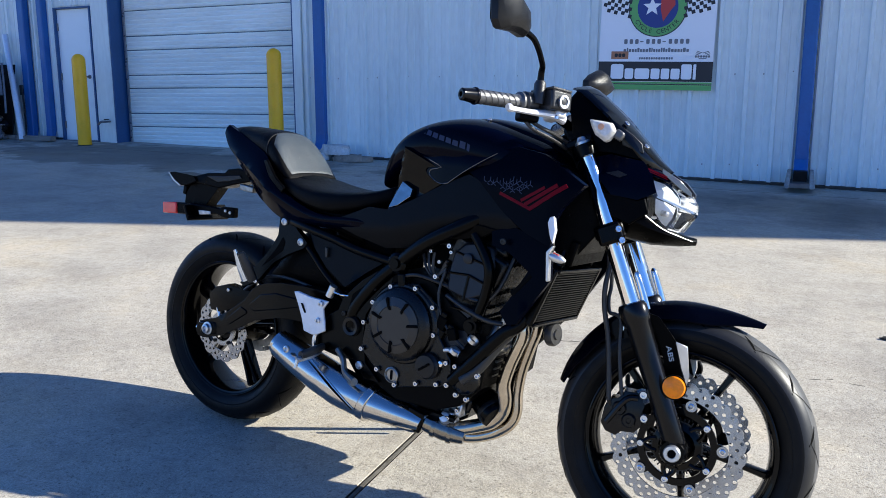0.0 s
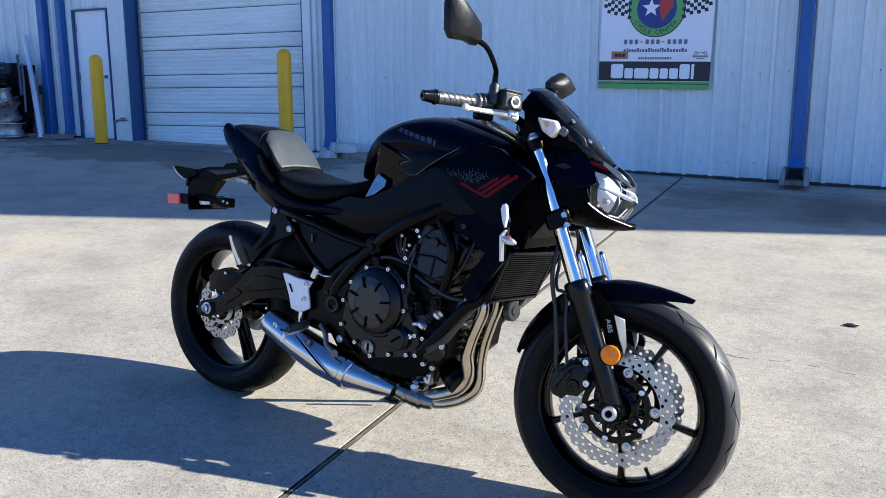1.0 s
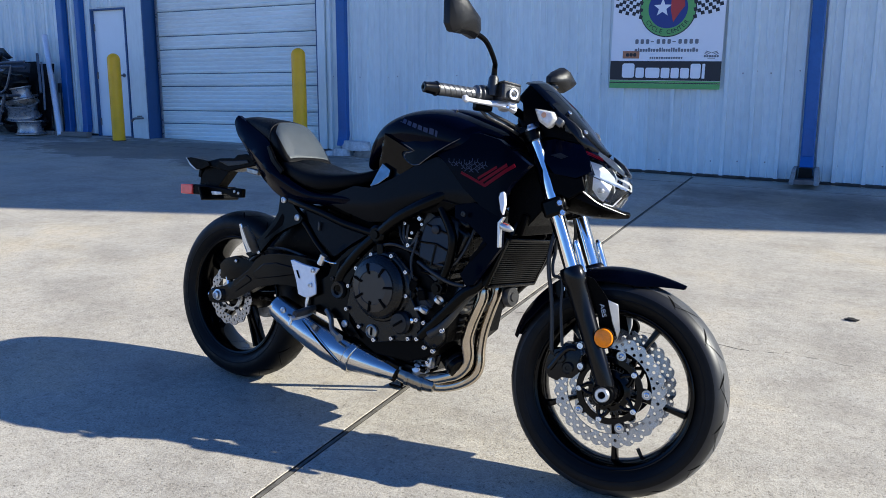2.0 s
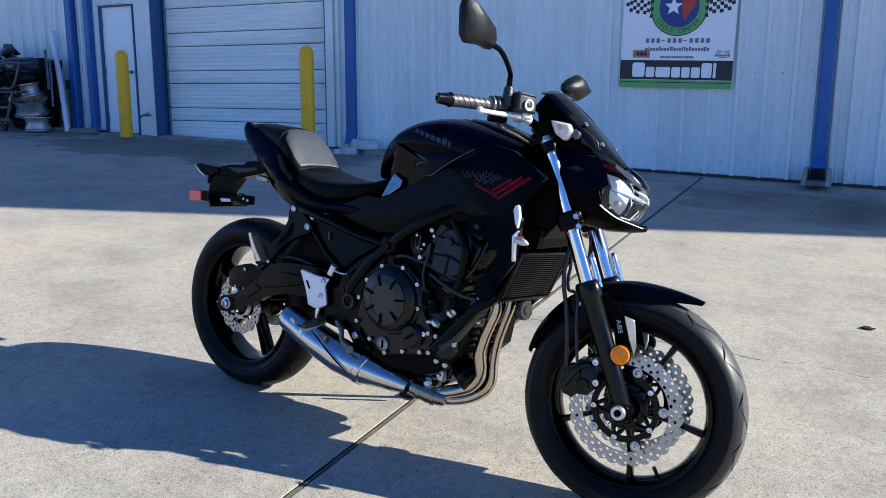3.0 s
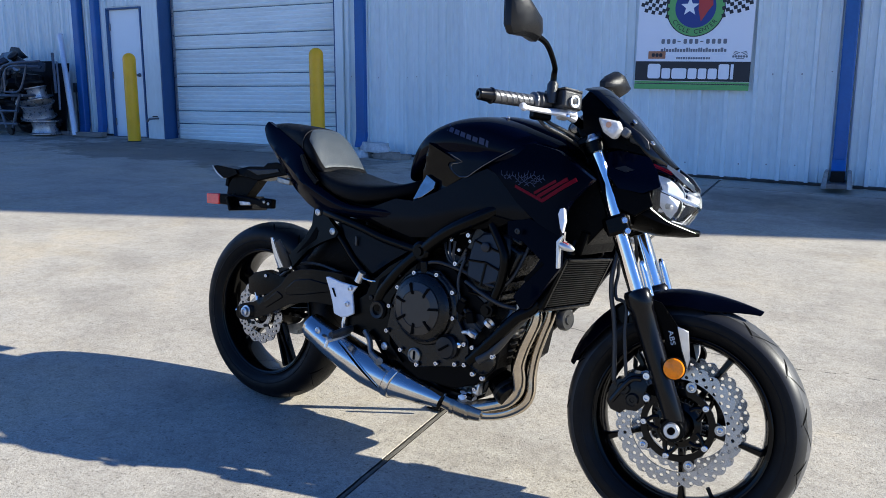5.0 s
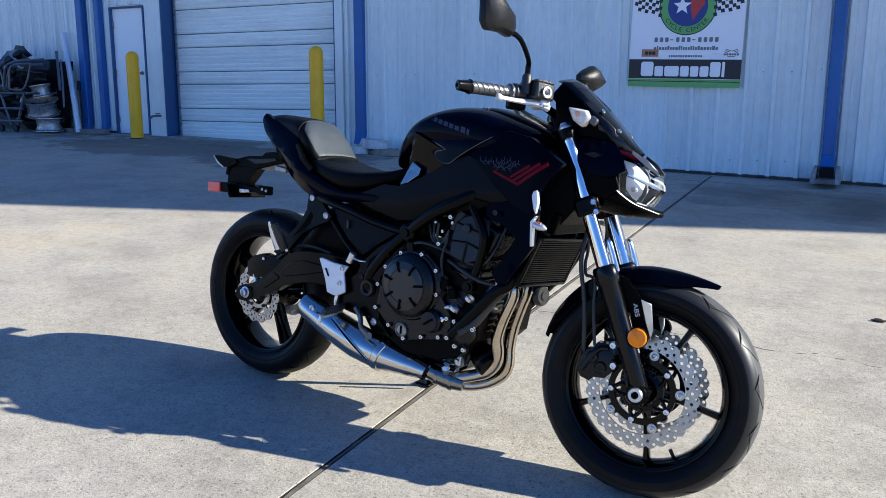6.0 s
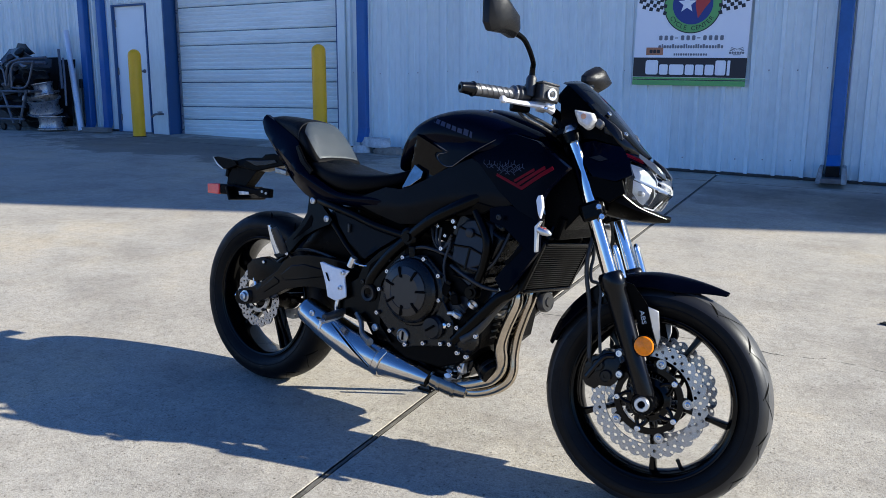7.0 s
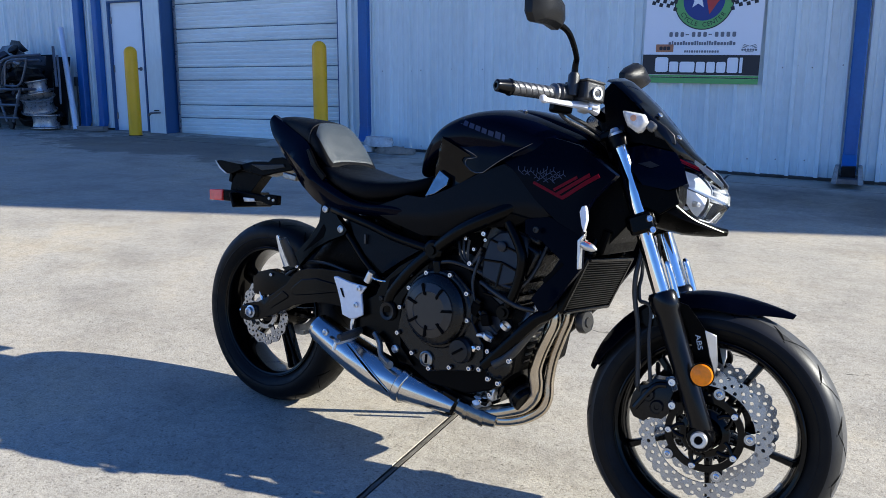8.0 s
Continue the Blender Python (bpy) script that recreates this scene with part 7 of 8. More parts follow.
    part("panel_tab", box((0.4495, s * 0.114, 0.610), (0.008, 0.006, 0.028), (0, -4, 0)), M_RINGGREY, sp, "small grey fastening tab", bevel=0.002)
    part("seat_rail", tube([(0.320, s * 0.112, 0.682), (0.385, s * 0.125, 0.672), (0.482, s * 0.132, 0.655), (0.576, s * 0.136, 0.634), (0.690, s * 0.142, 0.620)], 0.0135, 12, 5), M_FRAME, bike, "black subframe rail")
    part("seat_rail", tube([(0.352, s * 0.100, 0.630), (0.398, s * 0.104, 0.592), (0.446, s * 0.110, 0.551), (0.505, s * 0.120, 0.514), (0.560, s * 0.132, 0.480)], 0.0100, 12, 5), M_FRAME, bike, "black lower subframe rail")
    # main frame tubes
    part("frame_tube", tube([(0.722, s * 0.150, 0.620), (0.800, s * 0.160, 0.680), (0.900, s * 0.158, 0.735), (1.020, s * 0.120, 0.800), (1.140, s * 0.045, 0.860)], 0.019, 14, 5), M_FRAME, bike, "black trellis frame tube")
    part("frame_tube", tube([(0.722, s * 0.150, 0.620), (0.655, s * 0.152, 0.560), (0.590, s * 0.150, 0.480), (0.580, s * 0.148, 0.430)], 0.018, 14, 5), M_FRAME, bike, "black trellis frame tube")
    part("frame_tube", tube([(0.915, s * 0.168, 0.355), (0.977, s * 0.168, 0.423), (1.041, s * 0.165, 0.495), (1.090, s * 0.150, 0.545), (1.150, s * 0.06, 0.74)], 0.0165, 14, 5), M_FRAME, bike, "black trellis frame tube")
    part("frame_tube", tube([(0.935, s * 0.150, 0.720), (0.985, s * 0.160, 0.650), (0.980, s * 0.155, 0.580), (0.952, s * 0.152, 0.505)], 0.013, 12, 5), M_FRAME, bike, "black trellis frame tube")
    part("frame_boss", lathe([(0.0, 0.030), (0.012, 0.030), (0.013, 0.024), (0.020, 0.024), (0.028, 0.018), (0.030, 0.0), (0.0, 0.0)], (0.722, s * 0.145, 0.620), (0, s, 0), 24), M_FRAME, bike, "black frame boss")
    part("frame_boss", lathe([(0.0, 0.026), (0.010, 0.026), (0.011, 0.020), (0.018, 0.020), (0.022, 0.014), (0.024, 0.0), (0.0, 0.0)], (0.950, s * 0.145, 0.497), (0, s, 0), 24), M_FRAME, bike, "black frame boss")

part("tail_underside", body_loft([(-0.02, 0.045, 0.865, 0.905), (0.08, 0.070, 0.80, 0.88), (0.20, 0.095, 0.73, 0.85), (0.32, 0.105, 0.69, 0.80), (0.44, 0.105, 0.66, 0.76), (0.56, 0.10, 0.62, 0.75)], 3.0, 24), M_PLASTIC, bike, "black plastic tail underside")
part("tail_light", body_loft([(-0.036, 0.030, 0.872, 0.902), (-0.02, 0.042, 0.868, 0.906), (0.0, 0.046, 0.866, 0.90)], 3.0, 20), M_RED, bike, "red tail light lens")
pb = part("plate_holder", slab([(-0.184, 0.772), (-0.126, 0.786), (-0.051, 0.792), (-0.035, 0.805), (0.010, 0.811), (0.060, 0.800), (0.070, 0.776), (0.047, 0.770), (-0.019, 0.755), (-0.075, 0.741), (-0.128, 0.746), (-0.190, 0.752)], plane_y(-0.034), 0.068, 0.04), M_PLASTIC, bike, "black plate holder arm", bevel=0.006)
part("arm_ridge", slab([(-0.130, 0.776), (-0.050, 0.782), (0.020, 0.790), (0.030, 0.780), (-0.020, 0.768), (-0.075, 0.760)], plane_y(-0.037), 0.006, 0.04), M_PLASTIC_G, pb, bevel=0.002)
part("holder_fin", slab([(-0.302, 0.774), (-0.277, 0.778), (-0.184, 0.772), (-0.170, 0.756), (-0.212, 0.740), (-0.242, 0.736), (-0.275, 0.752)], plane_y(-0.040), 0.080, 0.04), M_PLASTIC, pb, bevel=0.004)
part("fin_tip", slab([(-0.304, 0.775), (-0.300, 0.774), (-0.273, 0.752), (-0.243, 0.737), (-0.246, 0.734), (-0.278, 0.749)], plane_y(-0.042), 0.084, 0.05), M_SILVER, pb, "bright edge of the lamp fin", bevel=0.001)
part("holder_strut", slab([(-0.206, 0.752), (-0.140, 0.756), (-0.086, 0.742), (-0.113, 0.711), (-0.138, 0.684), (-0.140, 0.654), (-0.223, 0.649), (-0.240, 0.679), (-0.236, 0.712)], plane_y(-0.022), 0.044, 0.04), M_PLASTIC, pb, bevel=0.005)
part("strut_lug", box((-0.240, -0.010, 0.722), (0.016, 0.030, 0.030), (0, 8, 0)), M_PLASTIC, pb, bevel=0.003)
part("holder_bar", slab([(-0.241, 0.682), (-0.178, 0.683), (-0.101, 0.684), (-0.042, 0.681), (-0.026, 0.688), (0.020, 0.688), (0.020, 0.657), (-0.028, 0.653), (-0.058, 0.661), (-0.139, 0.650), (-0.236, 0.644)], plane_y(-0.055), 0.022, 0.04), M_PLASTIC, pb, bevel=0.004)
part("rear_reflector", slab([(-0.302, 0.677), (-0.240, 0.682), (-0.238, 0.644), (-0.298, 0.641)], plane_y(-0.062, -0.30, 0, 0.05), 0.016, 0.06), M_RED, pb, "red rear side reflector", bevel=0.003)
part("plate_lamp", slab([(-0.136, 0.666), (-0.082, 0.668), (-0.080, 0.658), (-0.130, 0.652)], plane_y(-0.058), 0.012, 0.06), M_LENSWHITE, pb, "clear lamp lens", bevel=0.002)
for x, z in ((-0.012, 0.676), (0.008, 0.672)):
    part("holder_bolt", bolt_head((x, -0.057, z), RIGHT, 0.005, 0.004), M_SILVER, pb)
part("plate_holder_lip", box((-0.16, 0, 0.655), (0.012, 0.17, 0.05), (0, -25, 0)), M_PLASTIC, pb, bevel=0.003)
part("tie_bracket", box((0.078, -0.055, 0.754), (0.058, 0.02, 0.018), (0, 6, 0)), M_CHAIN, bike, "small bare metal bracket", bevel=0.003)

# swing arm, rear brake, chain
for s in (-1, 1):
    side = (lambda g: g) if s < 0 else (lambda g: g.mirrored())
    f = lambda x, z: -0.100 - 0.036 * min(1, max(0, x / 0.30))
    o = [(-0.073, 0.294), (-0.065, 0.317), (-0.043, 0.331), (0.013, 0.347), (0.085, 0.385), (0.149, 0.428), (0.182, 0.466), (0.206, 0.481), (0.249, 0.495), (0.306, 0.504), (0.388, 0.508), (0.480, 0.505), (0.575, 0.470), (0.560, 0.405), (0.399, 0.405), (0.349, 0.405), (0.299, 0.400), (0.201, 0.374), (0.162, 0.354), (0.091, 0.318), (0.011, 0.287), (-0.038, 0.275), (-0.064, 0.279)]
    sa = part("swing_arm", side(slab(o, f, 0.040, 0.03)), M_FRAME, bike, "satin black swing arm", bevel=0.008, angle=45)
    o = [(0.181, 0.408), (0.176, 0.420), (0.224, 0.457), (0.291, 0.472), (0.377, 0.469), (0.387, 0.447), (0.296, 0.424), (0.199, 0.402)]
    part("arm_boss", side(slab(o, lambda x, z: f(x, z) - 0.004, 0.010, 0.04)), M_FRAME, sa, bevel=0.003)
    o = [(0.068, 0.355), (0.136, 0.405), (0.162, 0.397), (0.163, 0.388), (0.084, 0.340)]
    part("arm_boss", side(slab(o, lambda x, z: f(x, z) - 0.003, 0.008, 0.04)), M_FRAME, sa, bevel=0.002)
    part("chain_adjuster", box((-0.016, s * 0.101, 0.310), (0.070, 0.010, 0.040), (0, -8, 0)), M_FRAME, sa, bevel=0.006)
    part("axle_nut", lathe([(0.020, 0.0), (0.020, 0.004), (0.015, 0.005), (0.014, 0.014), (0.008, 0.016), (0.007, 0.010), (0.0, 0.010)], (-0.014, s * 0.104, 0.310), (0, s, 0), 20), M_SILVER, sa, "bright rear axle nut")
    part("adjuster_bolt", tube([(-0.070, s * 0.086, 0.300), (-0.082, s * 0.086, 0.301)], 0.0065, 10, 1), M_BOLT, sa)
part("arm_bridge", box((0.42, 0, 0.445), (0.16, 0.22, 0.07)), M_FRAME, bike, bevel=0.012)
cal = part("rear_caliper", slab([(-0.034, 0.365), (-0.041, 0.413), (-0.008, 0.440), (0.043, 0.456), (0.095, 0.450), (0.145, 0.447), (0.125, 0.415), (0.067, 0.381), (0.010, 0.364)], plane_y(-0.090, 0.05, 0.41, 0, 0, 1.2), 0.034, 0.02), M_FRAME, bike, "black rear brake caliper", bevel=0.006)
part("caliper_bolt", bolt_head((0.055, -0.091, 0.440), RIGHT, 0.006, 0.005), M_BOLT, cal)
part("caliper_pin", lathe([(0.006, 0), (0.006, 0.03)], (0.00, -0.080, 0.375), (0.3, 0, -1), 10), M_BOLT, cal)
part("rear_hose", tube([(0.11, -0.080, 0.448), (0.20, -0.095, 0.500), (0.30, -0.105, 0.515), (0.42, -0.11, 0.50)], 0.005, 8, 5), M_GRIP, bike, "black brake hose")
part("hose_bolt", bolt_head((0.196, -0.122, 0.492), RIGHT, 0.007, 0.005), M_BOLT, bike)
part("hugger", body_loft([(0.215, 0.075, 0.500, 0.525), (0.27, 0.085, 0.47, 0.60), (0.33, 0.09, 0.44, 0.66), (0.40, 0.088, 0.44, 0.67), (0.46, 0.085, 0.44, 0.66)], 3.5, 20), M_PLASTIC, bike, "black inner mudguard")
# chain runs of single links
ch = []
for zt, zb, x0, x1 in ((0.400, 0.455, 0.03, 0.60), (0.222, 0.395, 0.03, 0.60)):
    n = 26
    for i in range(n):
        t = (i + 0.5) / n
        ch.append((x0 + (x1 - x0) * t, zt + (zb - zt) * t, math.degrees(math.atan2(zb - zt, x1 - x0))))
chain = part("drive_chain", tube([(0.03, 0.087, 0.400), (0.60, 0.087, 0.455)], 0.003, 6, 1).join(tube([(0.03, 0.087, 0.222), (0.60, 0.087, 0.395)], 0.003, 6, 1)), M_CHAIN, bike, "oiled steel drive chain")
link = mesh_of("chain_link", box((0, 0, 0), (0.0175, 0.016, 0.012)), M_CHAIN)
for x, z, an in ch:
    ob = new("chain_link", link)
    ob.parent = chain
    ob.matrix_local = pose(x, 0.087, z, 0, -an, 0)
part("chain_guard", slab([(0.05, 0.43), (0.10, 0.455), (0.45, 0.50), (0.45, 0.47), (0.10, 0.42)], plane_y(0.108), 0.004, 0.06), M_PLASTIC, bike)

# footrest plate, pegs, pedal
for s in (-1, 1):
    side = (lambda g: g) if s < 0 else (lambda g: g.mirrored())
    o = [(0.392, 0.497), (0.405, 0.500), (0.455, 0.492), (0.518, 0.489), (0.502, 0.466), (0.512, 0.430), (0.516, 0.408), (0.490, 0.394), (0.470, 0.390), (0.440, 0.396), (0.428, 0.430), (0.412, 0.462)]
    hp = part("heel_plate", side(slab(o, plane_y(-0.178, 0.45, 0.45, -0.02, 0.05), 0.008, 0.03)), M_WHITEALU, bike, "silver cast heel plate", bevel=0.003)
    part("plate_slot", side(slab([(0.424, 0.470), (0.430, 0.470), (0.444, 0.446), (0.438, 0.446)], plane_y(-0.1795), 0.002, 0.05)), M_GROOVE, hp, "dark slot")
    for x, z in ((0.496, 0.480), (0.490, 0.433)):
        part("plate_bolt", lathe([(0.0075, 0), (0.0075, 0.005), (0.004, 0.006), (0.003, 0.003), (0.0, 0.003)], (x, s * 0.1795, z), (0, s, 0), 14), M_SILVER, hp)
    o = [(0.478, 0.400), (0.470, 0.358), (0.500, 0.350), (0.560, 0.340), (0.606, 0.345), (0.640, 0.300), (0.690, 0.300), (0.640, 0.345), (0.628, 0.420), (0.630, 0.470), (0.660, 0.520), (0.704, 0.560), (0.706, 0.590), (0.678, 0.604), (0.610, 0.560), (0.552, 0.505), (0.540, 0.470), (0.510, 0.450)]
    hb = part("footrest_bracket", side(slab(o, plane_y(-0.158, 0.55, 0.45, 0.02, 0.03), 0.020, 0.03)), M_FRAME, bike, "satin black footrest bracket", bevel=0.005)
    part("bracket_window", side(slab([(0.578, 0.490), (0.586, 0.520), (0.640, 0.560), (0.632, 0.530)], plane_y(-0.1605), 0.003, 0.05)), M_GROOVE, hb, "dark open window")
    part("pivot_ring", lathe([(0.014, 0.0), (0.016, 0.008), (0.024, 0.010), (0.027, 0.004), (0.028, 0.0)], (0.590, s * 0.160, 0.433), (0, s, 0), 26), M_BLACKBOLT, hb)
    for x, z in ((0.655, 0.545), (0.560, 0.462)):
        part("bracket_bolt", bolt_head((x, s * 0.159, z), (0, s, 0), 0.007, 0.004), M_BLACKBOLT, hb)
    part("large_bolt", lathe([(0.011, 0), (0.011, 0.006), (0.006, 0.008), (0.005, 0.004), (0.0, 0.004)], (0.625, s * 0.160, 0.334), (0, s, 0), 16), M_SILVER, hb, "bright bracket bolt")
    pg = part("foot_peg", tube([(0.504, s * 0.170, 0.362), (0.498, s * 0.200, 0.354), (0.488, s * 0.240, 0.346)], [0.013, 0.016, 0.014], 12, 4, flat=0.75), M_GRIP, bike, "black rubber-topped rider footrest")
    part("peg_core", tube([(0.500, s * 0.175, 0.350), (0.494, s * 0.205, 0.341), (0.482, s * 0.248, 0.334)], 0.008, 10, 4), M_SILVER, pg, "bare metal footrest core")
    part("feeler", tube([(0.482, s * 0.244, 0.334), (0.478, s * 0.248, 0.312)], 0.005, 8, 1), M_BOLT, pg)
part("peg_spring", tube([(0.478, -0.172, 0.395), (0.476, -0.174, 0.372), (0.478, -0.172, 0.352)], 0.007, 10, 3), M_BOLT, bike)
part("brake_pedal", tube([(0.560, -0.175, 0.365), (0.585, -0.182, 0.345), (0.600, -0.190, 0.315), (0.640, -0.200, 0.298)], [0.008, 0.008, 0.008, 0.011], 10, 5, flat=1.4), M_CHAIN, bike, "bare metal brake pedal")
mc = part("master_cylinder", tube([(0.506, -0.160, 0.500), (0.520, -0.160, 0.530)], 0.011, 12, 1), M_SILVER, bike, "small silver brake cylinder")
part("brake_pipe", tube([(0.520, -0.162, 0.515), (0.550, -0.165, 0.512), (0.570, -0.150, 0.510)], 0.003, 8, 4), M_CHROME, mc)
# side stand on the far side
st = part("side_stand", tube([(0.681, 0.185, 0.357), (0.618, 0.222, 0.2), (0.556, 0.258, 0.047)], [0.013, 0.0095, 0.0085], 12, 4), M_FRAME, bike, "black side stand folded out")
part("stand_spring", tube([(0.581, 0.216, 0.083), (0.634, 0.183, 0.225)], 0.0055, 8, 2), M_FRAME, st, "black return spring")
part("stand_foot", box((0.539, 0.261, 0.042), (0.060, 0.042, 0.009), (7.3, 0, 0)), M_FRAME, st, bevel=0.003)
part("stand_tang", tube([(0.576, 0.246, 0.092), (0.521, 0.211, 0.078)], 0.005, 8, 1), M_FRAME, st)

# engine
part("pivot_plate", slab([(0.500, 0.395), (0.515, 0.340), (0.560, 0.285), (0.640, 0.245), (0.700, 0.250), (0.700, 0.420), (0.600, 0.430)], plane_y(-0.095), 0.190, 0.06), M_DARKPANEL, bike, "black frame pivot section", bevel=0.006)
part("intake_duct", box((0.800, 0, 0.668), (0.170, 0.190, 0.110), (0, 12, 0)), M_DARKPANEL, bike, "black rubber intake duct", bevel=0.015)
part("crankcase", slab([(0.590, 0.370), (0.600, 0.470), (0.640, 0.555), (0.720, 0.600), (0.830, 0.590), (0.880, 0.545), (0.960, 0.500), (0.995, 0.420), (0.985, 0.345), (0.930, 0.290), (0.860, 0.262), (0.740, 0.262), (0.650, 0.300)], plane_y(-0.150), 0.300, 0.12), M_DARKPANEL, bike, "black painted engine crankcase", bevel=0.012)
cc = part("clutch_cover", lathe([(0.106, 0.0), (0.106, 0.016), (0.100, 0.024), (0.095, 0.025), (0.093, 0.036), (0.087, 0.044), (0.078, 0.049), (0.071, 0.051), (0.069, 0.055), (0.052, 0.058), (0.050, 0.055), (0.030, 0.057), (0.0, 0.058)], (0.757, -0.150, 0.471), RIGHT, 56), M_ENGINE, bike, "round black clutch cover with radial slots", angle=22)
part("cover_plate", lathe([(0.071, 0.052), (0.071, 0.056), (0.050, 0.061), (0.049, 0.059)], (0.757, -0.1505, 0.471), RIGHT, 56), M_RINGGREY, cc, "satin grey cover ring", angle=22)
for k in range(7):
    a = radians(360 / 7 * k + 8)
    c = Vector((0.757 + 0.056 * math.cos(a), -0.2100, 0.471 + 0.056 * math.sin(a)))
    part("cover_slot", box(c, (0.034, 0.008, 0.007), (0, -math.degrees(a), 0), taper=0.8), M_GROOVE, cc, "dark radial slot", bevel=0.0015)
o = [(0.630, 0.380), (0.640, 0.455), (0.660, 0.520), (0.715, 0.570), (0.795, 0.578), (0.860, 0.530), (0.866, 0.460), (0.905, 0.405), (0.915, 0.350), (0.880, 0.330), (0.815, 0.318), (0.750, 0.302), (0.690, 0.330)]
part("side_cover", slab(o, plane_y(-0.168), 0.020, 0.05), M_ENGINE, bike, "black engine side cover", bevel=0.005)
oc = part("oil_filler", lathe([(0.034, 0.0), (0.034, 0.014), (0.030, 0.018), (0.028, 0.024), (0.010, 0.026), (0.0, 0.026)], (0.845, -0.165, 0.380), RIGHT, 28), M_PLASTIC_G, bike, "black oil filler cap")
part("cap_grip", box((0.845, -0.193, 0.380), (0.034, 0.006, 0.006), (0, -35, 0)), M_GROOVE, oc, bevel=0.001)
part("cap_gleam", lathe([(0.0, 0.010), (0.007, 0.008), (0.010, 0.0)], (0.884, -0.172, 0.393), RIGHT, 14), M_CHROME, bike, "polished plug")
sg = part("timing_plug", lathe([(0.021, 0.0), (0.021, 0.006), (0.017, 0.008), (0.015, 0.004), (0.0, 0.004)], (0.737, -0.168, 0.333), RIGHT, 24), M_CHAIN, bike, "bare metal inspection plug")
part("plug_slot", box((0.737, -0.1735, 0.333), (0.005, 0.003, 0.024)), M_GROOVE, sg)
for x, z in ((0.718, 0.561), (0.793, 0.567), (0.665, 0.512), (0.640, 0.455), (0.848, 0.528), (0.856, 0.460), (0.638, 0.384), (0.692, 0.340), (0.751, 0.311), (0.815, 0.328), (0.875, 0.339), (0.899, 0.398), (0.925, 0.395), (0.905, 0.344), (0.933, 0.326), (0.963, 0.321), (0.988, 0.384), (0.849, 0.606), (0.882, 0.686)):
    part("engine_bolt", bolt_head((x, -0.172, z), RIGHT, 0.0072, 0.008), M_BOLT, bike)
part("water_pump", lathe([(0.040, 0.0), (0.040, 0.012), (0.034, 0.020), (0.018, 0.026), (0.0, 0.026)], (0.945, -0.150, 0.365), RIGHT, 28), M_ENGINE, bike, "black water pump cover")
part("oil_filter", lathe([(0.036, 0.0), (0.038, 0.006), (0.038, 0.058), (0.034, 0.066), (0.0, 0.068)], (0.940, -0.040, 0.288), (0.75, -0.35, -0.45), 28), M_FRAME, bike, "black oil filter canister")
part("oil_pan", slab([(0.690, 0.275), (0.720, 0.215), (0.860, 0.205), (0.910, 0.235), (0.930, 0.290)], plane_y(-0.075), 0.150, 0.1), M_ENGINE, bike, bevel=0.01)
part("pan_plug", lathe([(0.012, 0), (0.012, 0.02), (0.0, 0.022)], (0.875, -0.080, 0.246), (0.2, -1, -0.3), 12), M_SILVER, bike, "bright drain plug")
# cylinders and head lean forward
TILT = pose(0.915, 0, 0.60, 0, 22, 0)
part("cylinder_block", box((0, 0, -0.075), (0.145, 0.255, 0.17)).moved(TILT), M_ENGINE, bike, "black cylinder block", bevel=0.012)
for k in range(4):
    part("cooling_rib", box((0, 0, -0.035 - 0.028 * k), (0.158, 0.268, 0.007)).moved(TILT), M_ENGINE, bike, bevel=0.002)
part("cylinder_head", box((0.0, 0, 0.055), (0.165, 0.275, 0.085)).moved(TILT), M_ENGINE, bike, "black cylinder head", bevel=0.012)
part("head_cover", box((-0.002, 0, 0.122), (0.140, 0.255, 0.055), taper=0.82).moved(TILT), M_ENGINE, bike, "black cam cover", bevel=0.014)
o = [(0.878, 0.669), (0.905, 0.694), (0.945, 0.702), (0.983, 0.691), (0.991, 0.650), (0.983, 0.578), (0.929, 0.557), (0.871, 0.574), (0.871, 0.625)]
hp = part("head_side_cover", slab(o, plane_y(-0.150, 0.92, 0.62, 0.03, 0.10), 0.034, 0.04), M_CASTBLUE, bike, "ribbed black chain tunnel cover", bevel=0.006)
for a, b in (((0.872, 0.618), (0.927, 0.619)), ((0.927, 0.619), (0.920, 0.556)), ((0.888, 0.670), (0.983, 0.646)), ((0.927, 0.619), (0.986, 0.600))):
    part("cover_rib", tube([(a[0], -0.1515 + 0.1 * (a[1] - 0.62), a[1]), (b[0], -0.1515 + 0.1 * (b[1] - 0.62), b[1])], 0.0032, 6, 1), M_FRAME, hp)
part("cover_boss", lathe([(0.013, 0.0), (0.013, 0.005), (0.009, 0.007), (0.0, 0.006)], (0.922, -0.149, 0.659), RIGHT, 20), M_CASTBLUE, hp)
o = [(0.875, 0.542), (0.930, 0.541), (0.964, 0.532), (0.955, 0.466), (0.919, 0.422), (0.876, 0.428), (0.859, 0.469)]
lp = part("cylinder_side_cover", slab(o, plane_y(-0.150, 0.91, 0.48, 0.0, 0.04), 0.030, 0.04), M_CASTBLUE, bike, "black cast cylinder side cover", bevel=0.006)
for x, z in ((0.872, 0.505), (0.893, 0.478), (0.868, 0.462)):
    part("cover_lug", box((x, -0.158, z), (0.018, 0.018, 0.030), (0, 25, 0)), M_FRAME, lp, bevel=0.003)
part("cover_rib", tube([(0.882, -0.152, 0.534), (0.948, -0.152, 0.522), (0.940, -0.152, 0.470)], 0.003, 6, 3), M_FRAME, lp)
part("coolant_hose", tube([(0.870, -0.150, 0.560), (0.930, -0.165, 0.540), (0.985, -0.160, 0.520), (1.030, -0.150, 0.515)], 0.006, 12, 5), M_GRIP, bike, "black coolant hose")
